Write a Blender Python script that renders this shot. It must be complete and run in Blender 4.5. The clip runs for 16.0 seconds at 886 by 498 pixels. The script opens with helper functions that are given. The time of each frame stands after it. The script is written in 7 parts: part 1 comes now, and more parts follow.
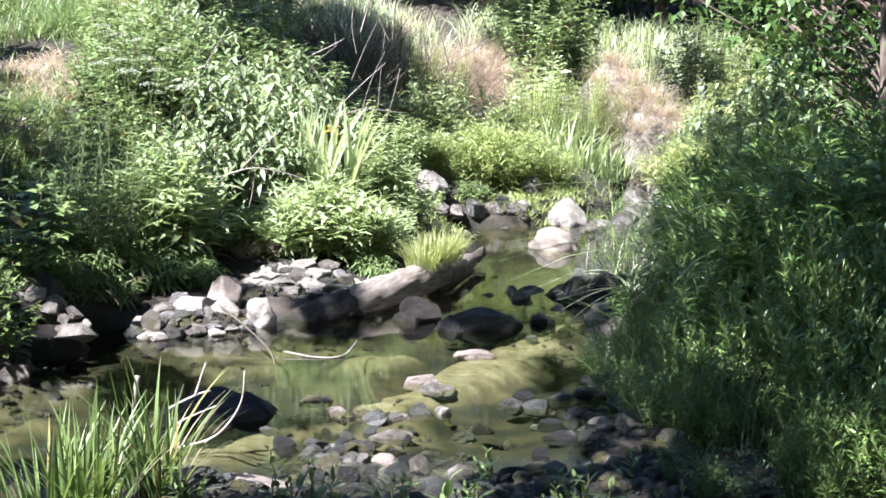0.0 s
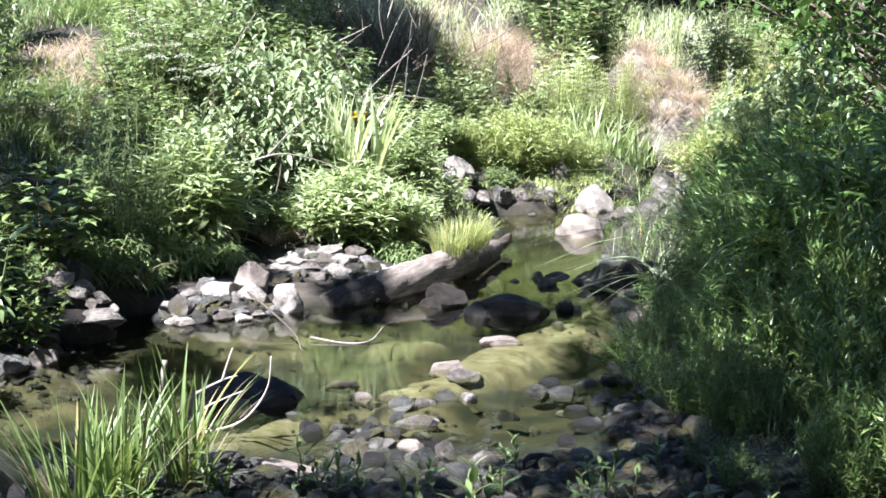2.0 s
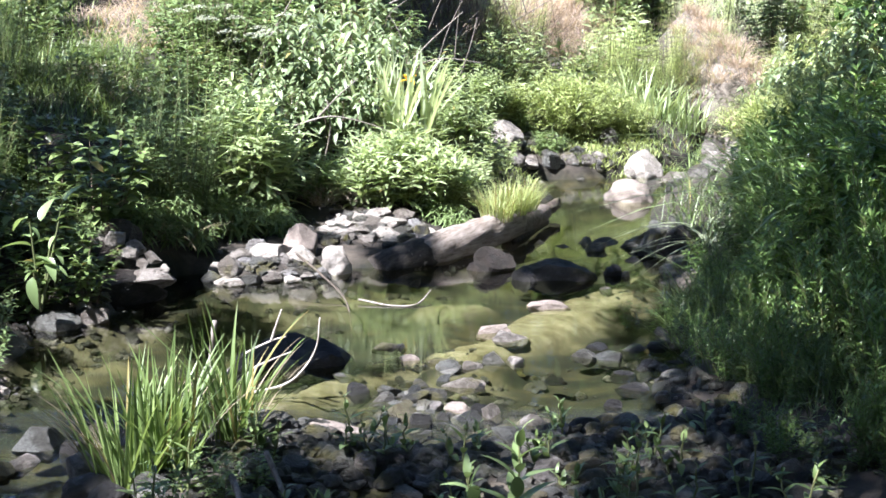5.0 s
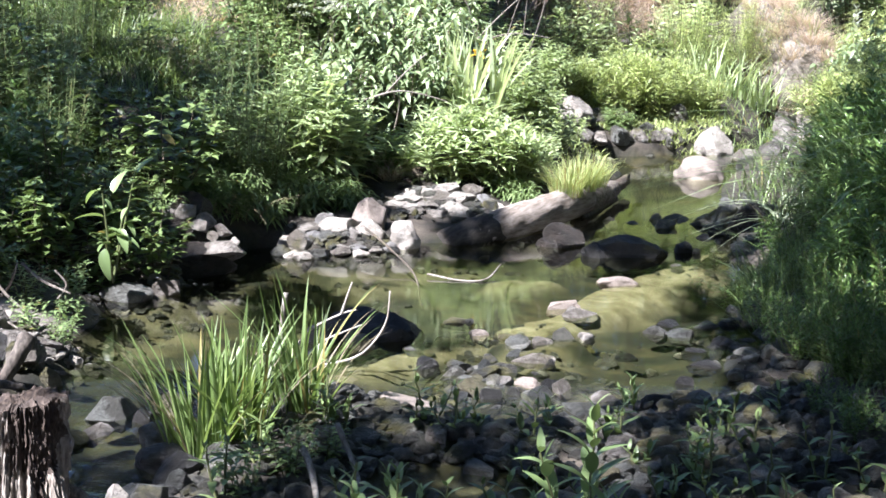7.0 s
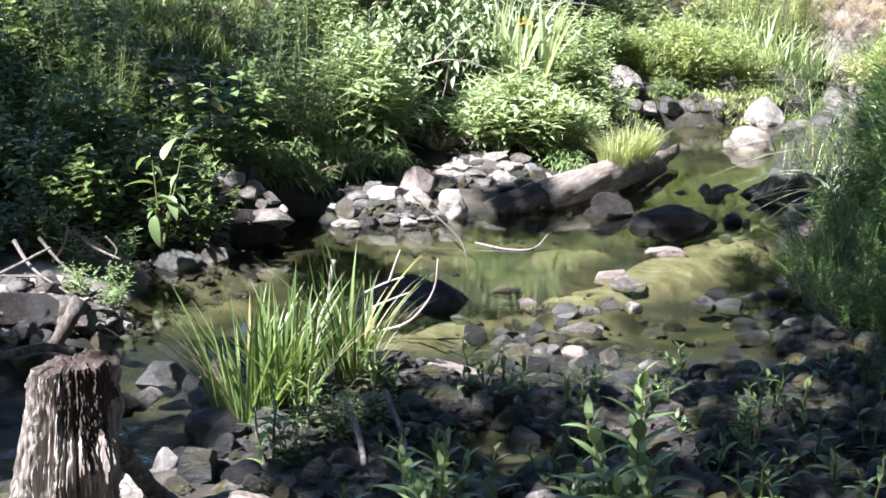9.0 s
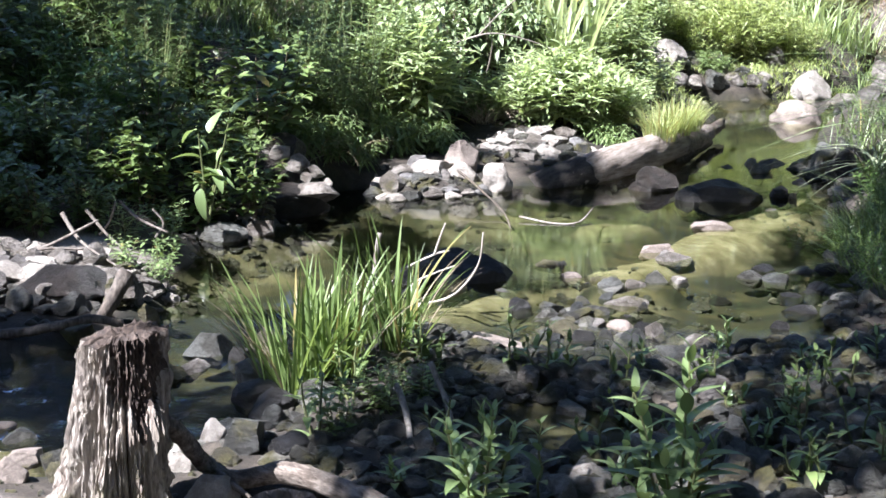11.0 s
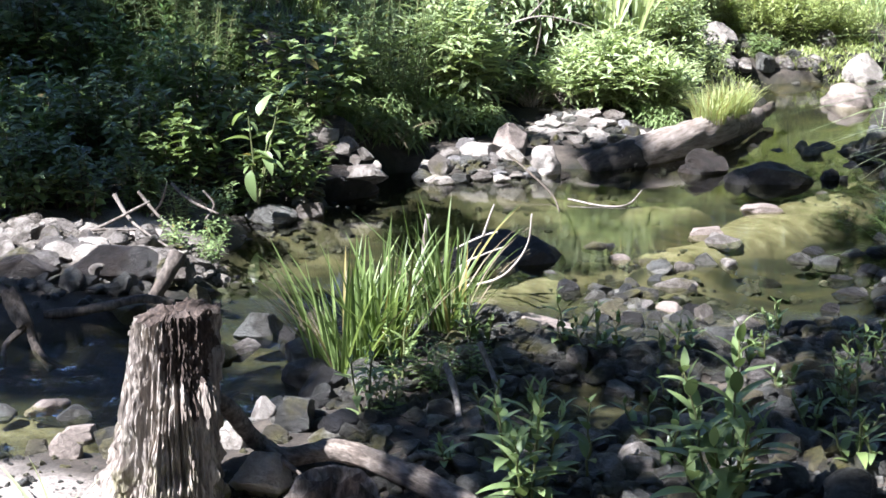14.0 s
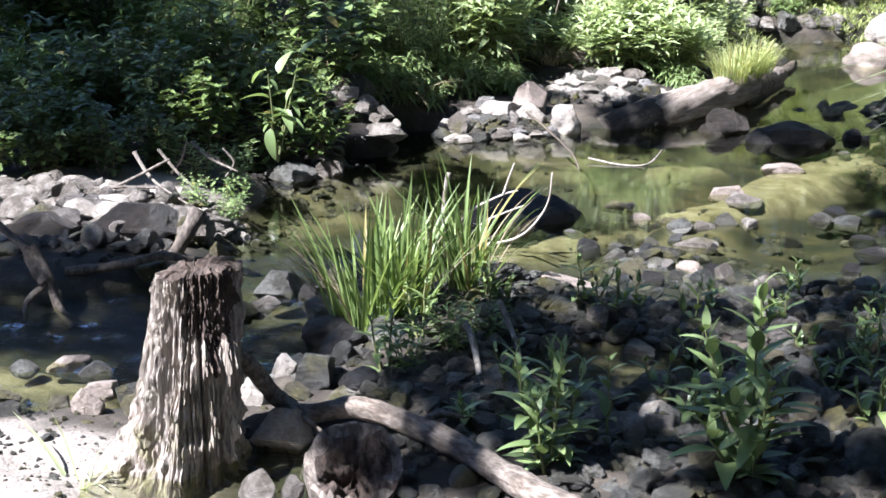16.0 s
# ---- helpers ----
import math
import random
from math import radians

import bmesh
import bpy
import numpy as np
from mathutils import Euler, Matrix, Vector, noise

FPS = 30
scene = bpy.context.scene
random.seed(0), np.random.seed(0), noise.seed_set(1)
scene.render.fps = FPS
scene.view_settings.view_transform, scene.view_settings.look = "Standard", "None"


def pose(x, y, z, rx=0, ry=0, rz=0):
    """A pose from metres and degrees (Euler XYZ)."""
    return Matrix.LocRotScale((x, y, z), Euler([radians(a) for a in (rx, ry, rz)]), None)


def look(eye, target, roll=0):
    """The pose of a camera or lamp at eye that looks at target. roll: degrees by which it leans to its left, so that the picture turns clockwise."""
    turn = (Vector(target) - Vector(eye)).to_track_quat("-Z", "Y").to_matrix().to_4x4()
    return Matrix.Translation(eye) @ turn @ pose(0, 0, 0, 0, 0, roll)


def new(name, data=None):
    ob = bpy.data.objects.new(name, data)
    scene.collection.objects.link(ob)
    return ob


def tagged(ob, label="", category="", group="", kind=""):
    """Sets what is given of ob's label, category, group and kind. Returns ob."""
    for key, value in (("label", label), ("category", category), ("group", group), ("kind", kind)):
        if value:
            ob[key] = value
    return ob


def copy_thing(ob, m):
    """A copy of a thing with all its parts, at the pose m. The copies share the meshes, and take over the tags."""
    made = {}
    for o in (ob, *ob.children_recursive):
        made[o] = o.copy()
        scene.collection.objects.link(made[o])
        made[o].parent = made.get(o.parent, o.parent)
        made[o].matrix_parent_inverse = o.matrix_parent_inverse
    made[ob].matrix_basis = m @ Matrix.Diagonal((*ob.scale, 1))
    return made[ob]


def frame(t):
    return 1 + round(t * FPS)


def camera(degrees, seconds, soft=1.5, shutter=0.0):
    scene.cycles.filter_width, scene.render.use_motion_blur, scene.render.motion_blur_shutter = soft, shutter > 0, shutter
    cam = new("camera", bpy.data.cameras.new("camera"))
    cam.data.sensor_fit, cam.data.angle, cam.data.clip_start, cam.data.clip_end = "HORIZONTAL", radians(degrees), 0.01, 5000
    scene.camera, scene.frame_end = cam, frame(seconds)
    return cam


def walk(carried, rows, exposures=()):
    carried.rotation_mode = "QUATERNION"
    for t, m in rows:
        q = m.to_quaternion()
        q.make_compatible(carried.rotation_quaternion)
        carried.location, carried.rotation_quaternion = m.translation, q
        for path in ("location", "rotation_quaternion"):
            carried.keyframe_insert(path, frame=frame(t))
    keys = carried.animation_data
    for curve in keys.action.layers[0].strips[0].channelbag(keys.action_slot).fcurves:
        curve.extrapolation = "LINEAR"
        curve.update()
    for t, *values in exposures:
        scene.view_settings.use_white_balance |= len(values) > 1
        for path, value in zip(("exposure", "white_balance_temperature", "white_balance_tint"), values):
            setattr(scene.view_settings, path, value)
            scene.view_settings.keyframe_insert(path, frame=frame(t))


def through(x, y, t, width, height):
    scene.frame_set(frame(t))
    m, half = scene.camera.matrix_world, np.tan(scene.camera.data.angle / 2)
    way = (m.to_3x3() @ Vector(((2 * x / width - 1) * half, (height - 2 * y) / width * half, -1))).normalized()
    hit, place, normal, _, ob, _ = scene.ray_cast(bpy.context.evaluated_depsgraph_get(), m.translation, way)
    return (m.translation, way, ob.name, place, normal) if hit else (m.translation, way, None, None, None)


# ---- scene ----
EXPOSURE = 2.36
cam = camera(33.58, 16.0, soft=1.6)
# seconds, eye x, y, z in metres, yaw, pitch and roll in degrees
PATH = [
    (0, 0.056, -0.006, 1.891, -4.61, -8.33, -0.03),
    (0.5, 0.056, -0.009, 1.891, -4.46, -8.44, 0.05),
    (1, 0.057, -0.006, 1.891, -4.19, -8.40, 0.06),
    (1.5, 0.056, -0.006, 1.891, -3.87, -8.69, 0.04),
    (2, 0.057, -0.006, 1.891, -3.56, -8.87, -0.02),
    (2.5, 0.056, -0.013, 1.892, -3.21, -9.15, -0.02),
    (3, 0.055, -0.016, 1.892, -2.90, -9.27, -0.03),
    (3.5, 0.055, -0.021, 1.893, -2.60, -9.31, 0.04),
    (5.8, 0.039, -0.008, 1.885, -0.69, -10.60, 0.31),
    (6, 0.034, -0.006, 1.876, -0.35, -10.59, 0.31),
    (6.5, 0.027, -0.004, 1.876, 0.28, -10.87, 0.32),
    (7, 0.017, 0.013, 1.870, 0.83, -11.17, 0.30),
    (7.5, 0.005, 0.019, 1.871, 1.57, -11.46, 0.24),
    (8, 0.008, 0.017, 1.866, 2.27, -11.78, 0.22),
    (8.5, 0.016, 0.007, 1.863, 2.59, -11.87, 0.21),
    (9, 0.012, 0.011, 1.856, 2.69, -12.31, 0.26),
    (9.2, 0.013, 0.011, 1.855, 3.04, -12.63, 0.18),
    (11.5, -0.005, 0.008, 1.847, 4.73, -13.36, 0.01),
    (12, -0.004, -0.002, 1.846, 5.31, -13.51, -0.09),
    (12.5, -0.008, 0.008, 1.838, 5.63, -13.78, -0.15),
    (13, -0.012, 0.008, 1.833, 5.99, -14.08, -0.22),
    (13.5, -0.006, -0.000, 1.839, 6.36, -13.87, -0.30),
    (14, -0.007, -0.012, 1.832, 6.27, -13.84, -0.31),
    (14.5, -0.011, -0.015, 1.827, 6.65, -14.25, -0.40),
    (15, -0.014, -0.016, 1.827, 6.65, -14.72, -0.37),
    (15.5, -0.023, -0.008, 1.825, 6.83, -15.33, -0.30),
    (16, -0.018, -0.008, 1.824, 6.99, -15.40, -0.28),
]
walk(cam, [(t, pose(x, y, z, 0, 0, yaw) @ pose(0, 0, 0, 90 + pitch) @ pose(0, 0, 0, 0, 0, roll))
           for t, x, y, z, yaw, pitch, roll in PATH], exposures=[(0, EXPOSURE, 5700, 17), (16, EXPOSURE, 5700, 17)])

# ---- light: a high summer sun behind the camera's left shoulder, broken by unseen trees added on the near bank ----
SUN_ELEVATION, SUN_AZIMUTH = radians(51), radians(233)   # azimuth clockwise from +y
SUN_WAY = Vector((math.sin(SUN_AZIMUTH) * math.cos(SUN_ELEVATION), math.cos(SUN_AZIMUTH) * math.cos(SUN_ELEVATION), math.sin(SUN_ELEVATION)))
world = bpy.data.worlds.new("summer_sky")
scene.world = world
world.use_nodes = True
sky = world.node_tree.nodes.new("ShaderNodeTexSky")
sky.sky_type, sky.sun_disc, sky.sun_elevation, sky.sun_rotation = "NISHITA", False, SUN_ELEVATION, SUN_AZIMUTH
sky.air_density, sky.dust_density, sky.ozone_density = 0.6, 0.2, 1.6
world.node_tree.links.new(sky.outputs["Color"], world.node_tree.nodes["Background"].inputs["Color"])
world.node_tree.nodes["Background"].inputs["Strength"].default_value = 0.075
sun = new("sun", bpy.data.lights.new("sun", "SUN"))
sun.data.energy, sun.data.angle, sun.data.color = 5.0, radians(0.53), (1.0, 0.95, 0.86)
sun.matrix_world = look((0, 0, 30), Vector((0, 0, 30)) - SUN_WAY)


# ---- materials ----
def nodes_of(name, rough=0.8):
    m = bpy.data.materials.new(name)
    m.use_nodes = True
    return m, m.node_tree.nodes, m.node_tree.links, m.node_tree.nodes["Principled BSDF"]


def ramp(n, l, fac, stops):
    r = n.new("ShaderNodeValToRGB")
    while len(r.color_ramp.elements) < len(stops):
        r.color_ramp.elements.new(0.5)
    for e, (p, c) in zip(r.color_ramp.elements, stops):
        e.position, e.color = p, (*c, 1)
    l.new(fac, r.inputs["Fac"])
    return r.outputs["Color"]


def noise_of(n, l, scale, detail=6, coord=None, stretch=None, rough=0.6, turn=0.0):
    t = n.new("ShaderNodeTexNoise")
    t.inputs["Scale"].default_value, t.inputs["Detail"].default_value, t.inputs["Roughness"].default_value = scale, detail, rough
    if coord is not None:
        if turn:
            rt = n.new("ShaderNodeMapping")
            rt.inputs["Rotation"].default_value[2] = radians(turn)
            l.new(coord, rt.inputs["Vector"])
            coord = rt.outputs["Vector"]
        if stretch:
            mp = n.new("ShaderNodeMapping")
            mp.inputs["Scale"].default_value = stretch
            l.new(coord, mp.inputs["Vector"])
            coord = mp.outputs["Vector"]
        l.new(coord, t.inputs["Vector"])
    return t.outputs["Fac"]


def mixed(n, l, fac, a, b, blend="MIX"):
    x = n.new("ShaderNodeMix")
    x.data_type, x.blend_type = "RGBA", blend
    if isinstance(fac, float):
        x.inputs["Factor"].default_value = fac
    else:
        l.new(fac, x.inputs["Factor"])
    for sock, v in (("A", a), ("B", b)):
        s = [i for i in x.inputs if i.name == sock and i.type == "RGBA"][0]
        if isinstance(v, tuple):
            s.default_value = (*v, 1)
        else:
            l.new(v, s)
    return [o for o in x.outputs if o.type == "RGBA"][0]


def math_of(n, l, op, a, b=None, clamp=False):
    x = n.new("ShaderNodeMath")
    x.operation, x.use_clamp = op, clamp
    for i, v in enumerate((a, b)):
        if v is None:
            continue
        if isinstance(v, (int, float)):
            x.inputs[i].default_value = v
        else:
            l.new(v, x.inputs[i])
    return x.outputs[0]


def bump_of(n, l, bsdf, heights, strength=0.5, distance=0.01):
    b = n.new("ShaderNodeBump")
    b.inputs["Strength"].default_value, b.inputs["Distance"].default_value = strength, distance
    l.new(heights, b.inputs["Height"])
    l.new(b.outputs["Normal"], bsdf.inputs["Normal"])


def leaf_material(name, dark, light, dry=(0.28, 0.24, 0.09), dry_share=0.006, through=0.35, gloss=0.45):
    """A leaf: colour from leaf to leaf and plant to plant, a few yellowed, light passing through."""
    m, n, l, p = nodes_of(name)
    geo, info, tex = n.new("ShaderNodeNewGeometry"), n.new("ShaderNodeObjectInfo"), n.new("ShaderNodeTexCoord")
    each = math_of(n, l, "FRACT", math_of(n, l, "ADD", geo.outputs["Random Per Island"], info.outputs["Random"]))
    tone = math_of(n, l, "ADD", math_of(n, l, "MULTIPLY", each, 0.7), math_of(n, l, "MULTIPLY", info.outputs["Random"], 0.3))
    col = ramp(n, l, tone, [(0.0, tuple(0.55 * c for c in dark)), (0.5, tuple(0.8 * a + 0.2 * b for a, b in zip(dark, light))), (1.0, light)])
    spots = noise_of(n, l, 60, 3, tex.outputs["Object"])
    col = mixed(n, l, math_of(n, l, "MULTIPLY", spots, 0.35), col, tuple(c * 0.6 for c in light), "MIX")
    aged = math_of(n, l, "GREATER_THAN", math_of(n, l, "FRACT", math_of(n, l, "MULTIPLY", each, 37.7)), 1 - dry_share)
    col = mixed(n, l, aged, col, dry)
    l.new(col, p.inputs["Base Color"])
    p.inputs["Roughness"].default_value = gloss
    p.inputs["Specular IOR Level"].default_value = 0.5
    tr = n.new("ShaderNodeBsdfTranslucent")
    bright = mixed(n, l, 1.0, col, (1.2, 1.2, 0.8), "MULTIPLY")
    l.new(bright, tr.inputs["Color"])
    mx = n.new("ShaderNodeMixShader")
    mx.inputs["Fac"].default_value = through
    l.new(p.outputs["BSDF"], mx.inputs[1])
    l.new(tr.outputs["BSDF"], mx.inputs[2])
    l.new(mx.outputs["Shader"], n["Material Output"].inputs["Surface"])
    return m


# sun and shade also set leaf tones: paler on lit plants, darker in shade
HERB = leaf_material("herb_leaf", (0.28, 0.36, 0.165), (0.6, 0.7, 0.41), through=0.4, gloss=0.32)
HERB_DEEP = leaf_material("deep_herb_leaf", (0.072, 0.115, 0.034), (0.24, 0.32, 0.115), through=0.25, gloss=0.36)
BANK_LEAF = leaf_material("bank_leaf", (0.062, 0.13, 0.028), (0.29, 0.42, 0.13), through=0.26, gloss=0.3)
HERB_MID = leaf_material("mid_herb_leaf", (0.125, 0.19, 0.068), (0.33, 0.43, 0.19), through=0.3, gloss=0.36)
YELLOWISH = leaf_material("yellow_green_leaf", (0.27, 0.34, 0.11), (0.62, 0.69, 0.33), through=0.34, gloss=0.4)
PALE = leaf_material("pale_leaf", (0.09, 0.14, 0.06), (0.46, 0.56, 0.3), through=0.25, gloss=0.4)
FERNY = leaf_material("feathery_leaf", (0.08, 0.125, 0.045), (0.2, 0.28, 0.115), through=0.3)
GRASS = leaf_material("grass_blade", (0.07, 0.13, 0.03), (0.34, 0.43, 0.16), dry_share=0.06, through=0.4, gloss=0.4)
GRASS_LIGHT = leaf_material("light_grass_blade", (0.46, 0.55, 0.33), (0.74, 0.8, 0.58), dry_share=0.0, through=0.45)
GRASS_LOG = leaf_material("log_grass_blade", (0.3, 0.37, 0.12), (0.52, 0.57, 0.28), dry_share=0.16, through=0.4)
STRAW = leaf_material("dry_grass_blade", (0.42, 0.32, 0.27), (0.66, 0.56, 0.49), dry=(0.5, 0.4, 0.34), through=0.4)
DEAD_BLADE = leaf_material("dead_sedge_blade", (0.16, 0.13, 0.08), (0.34, 0.29, 0.2), through=0.25)
TREE_LEAF = leaf_material("tree_leaf", (0.04, 0.085, 0.022), (0.1, 0.17, 0.04), through=0.2)
STEM = leaf_material("green_stem", (0.1, 0.13, 0.05), (0.2, 0.2, 0.09), through=0.0)
TWIG = leaf_material("brown_twig", (0.1, 0.07, 0.05), (0.24, 0.19, 0.14), through=0.0, gloss=0.8)
PETAL = leaf_material("white_petal", (0.7, 0.72, 0.66), (0.82, 0.82, 0.78), dry_share=0.0, through=0.3)
WOOLLY = leaf_material("woolly_leaf", (0.4, 0.43, 0.38), (0.6, 0.63, 0.56), dry_share=0.0, through=0.2)
IRIS_PETAL = leaf_material("yellow_petal", (0.75, 0.42, 0.02), (0.85, 0.55, 0.03), dry_share=0.0, through=0.3)


def stone_material(name, tones, moss=0.0, rough=0.62, speck=0.9, blotch=0.95, pits=0.04):
    m, n, l, p = nodes_of(name)
    tex, info = n.new("ShaderNodeTexCoord"), n.new("ShaderNodeObjectInfo")
    geo = n.new("ShaderNodeNewGeometry")
    where = geo.outputs["Position"]
    pick = math_of(n, l, "FRACT", math_of(n, l, "ADD", info.outputs["Random"], geo.outputs["Random Per Island"]))
    col = ramp(n, l, pick, [(i / max(1, len(tones) - 1), c) for i, c in enumerate(tones)])
    big, fine = noise_of(n, l, 9, 5, where), noise_of(n, l, 70, 8, where, None, 0.75)
    col = mixed(n, l, ramp(n, l, big, [(0.42, (0, 0, 0)), (0.56, (blotch, blotch, blotch))]), col, mixed(n, l, 1.0, col, (0.38, 0.36, 0.33), "MULTIPLY"))
    veins = noise_of(n, l, 26, 6, where, (1, 1, 2.6), 0.7)
    col = mixed(n, l, ramp(n, l, veins, [(0.46, (0.0, 0.0, 0.0)), (0.5, (0.28, 0.28, 0.28)), (0.56, (0.0, 0.0, 0.0))]), col, mixed(n, l, 1.0, col, (1.5, 1.45, 1.4), "MULTIPLY"))
    col = mixed(n, l, speck, col, ramp(n, l, fine, [(0.3, (0.25, 0.24, 0.22)), (0.55, (0.5, 0.49, 0.47)), (0.75, (0.9, 0.88, 0.84))]), "SOFT_LIGHT")
    if moss:
        green = ramp(n, l, noise_of(n, l, 5, 6, where), [(0.62 - moss * 0.25, (0, 0, 0)), (0.75 - moss * 0.25, (1, 1, 1))])
        col = mixed(n, l, green, col, ramp(n, l, fine, [(0.3, (0.05, 0.052, 0.016)), (0.7, (0.17, 0.15, 0.055))]))
    l.new(col, p.inputs["Base Color"])
    l.new(ramp(n, l, big, [(0.3, (rough - 0.15,) * 3), (0.8, (min(1, rough + 0.1),) * 3)]), p.inputs["Roughness"])
    bump_of(n, l, p, math_of(n, l, "ADD", math_of(n, l, "MULTIPLY", veins, 1.6), fine), 1.0, pits)
    return m


STONE = stone_material("pale_creek_stone", [(0.36, 0.335, 0.31), (0.26, 0.24, 0.222), (0.42, 0.39, 0.36), (0.17, 0.16, 0.155), (0.31, 0.275, 0.245)], moss=0.1)
STONE_GREY = stone_material("grey_stone", [(0.1, 0.104, 0.1), (0.2, 0.206, 0.196), (0.043, 0.046, 0.046), (0.143, 0.141, 0.124)], moss=0.3, rough=0.52)
STONE_DARK = stone_material("dark_wet_stone", [(0.014, 0.014, 0.016), (0.03, 0.028, 0.027), (0.02, 0.02, 0.023)], rough=0.56, moss=0.05, speck=0.9)
STONE_MOSS = stone_material("algae_stone", [(0.16, 0.145, 0.09), (0.13, 0.12, 0.07)], moss=0.5)
STONE_ROSE = stone_material("rosy_sandstone", [(0.23, 0.195, 0.175), (0.27, 0.232, 0.208)], moss=0.0, rough=0.85, blotch=0.3, pits=0.012)
STONE_WHITE = stone_material("white_limestone", [(0.37, 0.345, 0.32), (0.45, 0.42, 0.385)], moss=0.03, rough=0.85, blotch=0.5, pits=0.02)
STONE_SLATE = stone_material("bluish_grey_slab", [(0.2, 0.2, 0.205), (0.27, 0.265, 0.265)], moss=0.05, rough=0.8, blotch=0.6, pits=0.02)
STONE_BROWN = stone_material("brown_creek_stone", [(0.033, 0.027, 0.023), (0.055, 0.045, 0.038)], moss=0.05, rough=0.5)
STONE_CHIPS = stone_material("pale_broken_gravel", [(0.4, 0.37, 0.335), (0.26, 0.24, 0.215), (0.48, 0.45, 0.41), (0.14, 0.128, 0.115), (0.34, 0.305, 0.27)], moss=0.08, rough=0.85)
STONE_MIX = stone_material("mixed_gravel", [(0.195, 0.2, 0.19), (0.053, 0.056, 0.056), (0.14, 0.138, 0.118), (0.077, 0.081, 0.079), (0.32, 0.315, 0.29), (0.028, 0.03, 0.03)], moss=0.4, rough=0.52)


def wood_material(name, tones, grain=(60, 60, 3), moss=0.0, crack=0.6, turn=0.0):
    m, n, l, p = nodes_of(name)
    tex = n.new("ShaderNodeTexCoord")
    where = tex.outputs["Object"]
    lines = noise_of(n, l, 1.0, 8, where, grain, 0.7, turn)
    blot = noise_of(n, l, 11, 5, where)
    col = ramp(n, l, lines, [(0.34, tones[0]), (0.48, tones[1]), (0.64, tones[2])])
    col = mixed(n, l, ramp(n, l, blot, [(0.4, (0, 0, 0)), (0.7, (0.6, 0.6, 0.6))]), col, mixed(n, l, 1.0, col, (0.6, 0.5, 0.42), "MULTIPLY"))
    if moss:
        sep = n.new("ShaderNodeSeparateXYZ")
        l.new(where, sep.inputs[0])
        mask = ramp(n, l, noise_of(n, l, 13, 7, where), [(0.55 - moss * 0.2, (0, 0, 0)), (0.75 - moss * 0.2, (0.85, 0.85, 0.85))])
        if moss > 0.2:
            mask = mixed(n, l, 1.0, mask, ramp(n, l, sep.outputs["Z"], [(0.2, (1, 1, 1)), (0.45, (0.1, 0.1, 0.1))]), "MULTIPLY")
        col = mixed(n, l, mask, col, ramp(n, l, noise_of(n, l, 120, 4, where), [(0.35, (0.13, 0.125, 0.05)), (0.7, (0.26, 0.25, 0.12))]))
    l.new(col, p.inputs["Base Color"])
    p.inputs["Roughness"].default_value = 0.88
    bump_of(n, l, p, lines, crack, 0.012)
    return m


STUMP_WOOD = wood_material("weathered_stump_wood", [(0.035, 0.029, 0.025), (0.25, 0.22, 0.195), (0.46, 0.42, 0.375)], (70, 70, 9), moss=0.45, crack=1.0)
ROT_WOOD = wood_material("rotten_brown_wood", [(0.014, 0.009, 0.007), (0.048, 0.034, 0.027), (0.115, 0.087, 0.07)], (70, 70, 25), crack=0.9)
LOG_WOOD = wood_material("barkless_log_wood", [(0.09, 0.072, 0.057), (0.18, 0.155, 0.132), (0.27, 0.237, 0.207)], (4, 42, 42), crack=0.5, turn=-58)
CUT_WOOD = wood_material("sawn_log_bark", [(0.04, 0.033, 0.028), (0.12, 0.102, 0.088), (0.28, 0.25, 0.22)], (40, 40, 6), crack=0.7)
ROOT_WOOD = wood_material("grey_root_wood", [(0.04, 0.032, 0.025), (0.12, 0.1, 0.083), (0.25, 0.22, 0.19)], (18, 60, 60), crack=0.8, turn=40)
DRIFT = wood_material("grey_driftwood", [(0.08, 0.067, 0.05), (0.2, 0.18, 0.155), (0.32, 0.29, 0.26)], (40, 40, 8), crack=0.5)
DRIFT_GREY = wood_material("dull_driftwood", [(0.05, 0.042, 0.034), (0.12, 0.105, 0.09), (0.22, 0.195, 0.17)], (40, 40, 8), crack=0.5)
PALE_STICK = wood_material("bleached_stick", [(0.18, 0.16, 0.14), (0.34, 0.31, 0.275), (0.45, 0.42, 0.38)], (40, 40, 8), crack=0.4)
# near-black log wood that stands in for the shadow on the log's end
SHADOW_WOOD = wood_material("shadow_dark_wood", [(0.01, 0.009, 0.007), (0.028, 0.024, 0.02), (0.06, 0.052, 0.043)], (4, 42, 42), crack=0.5, turn=-58)
SNAG_WOOD = wood_material("snag_wood", [(0.02, 0.016, 0.013), (0.07, 0.058, 0.048), (0.16, 0.138, 0.118)], (34, 34, 12), crack=0.8)
DARK_WOOD = wood_material("dark_damp_wood", [(0.022, 0.017, 0.013), (0.06, 0.047, 0.036), (0.11, 0.088, 0.066)], (40, 40, 8), moss=0.1)
BARK = wood_material("tree_bark", [(0.04, 0.03, 0.025), (0.12, 0.09, 0.07), (0.2, 0.16, 0.13)], (14, 14, 4))


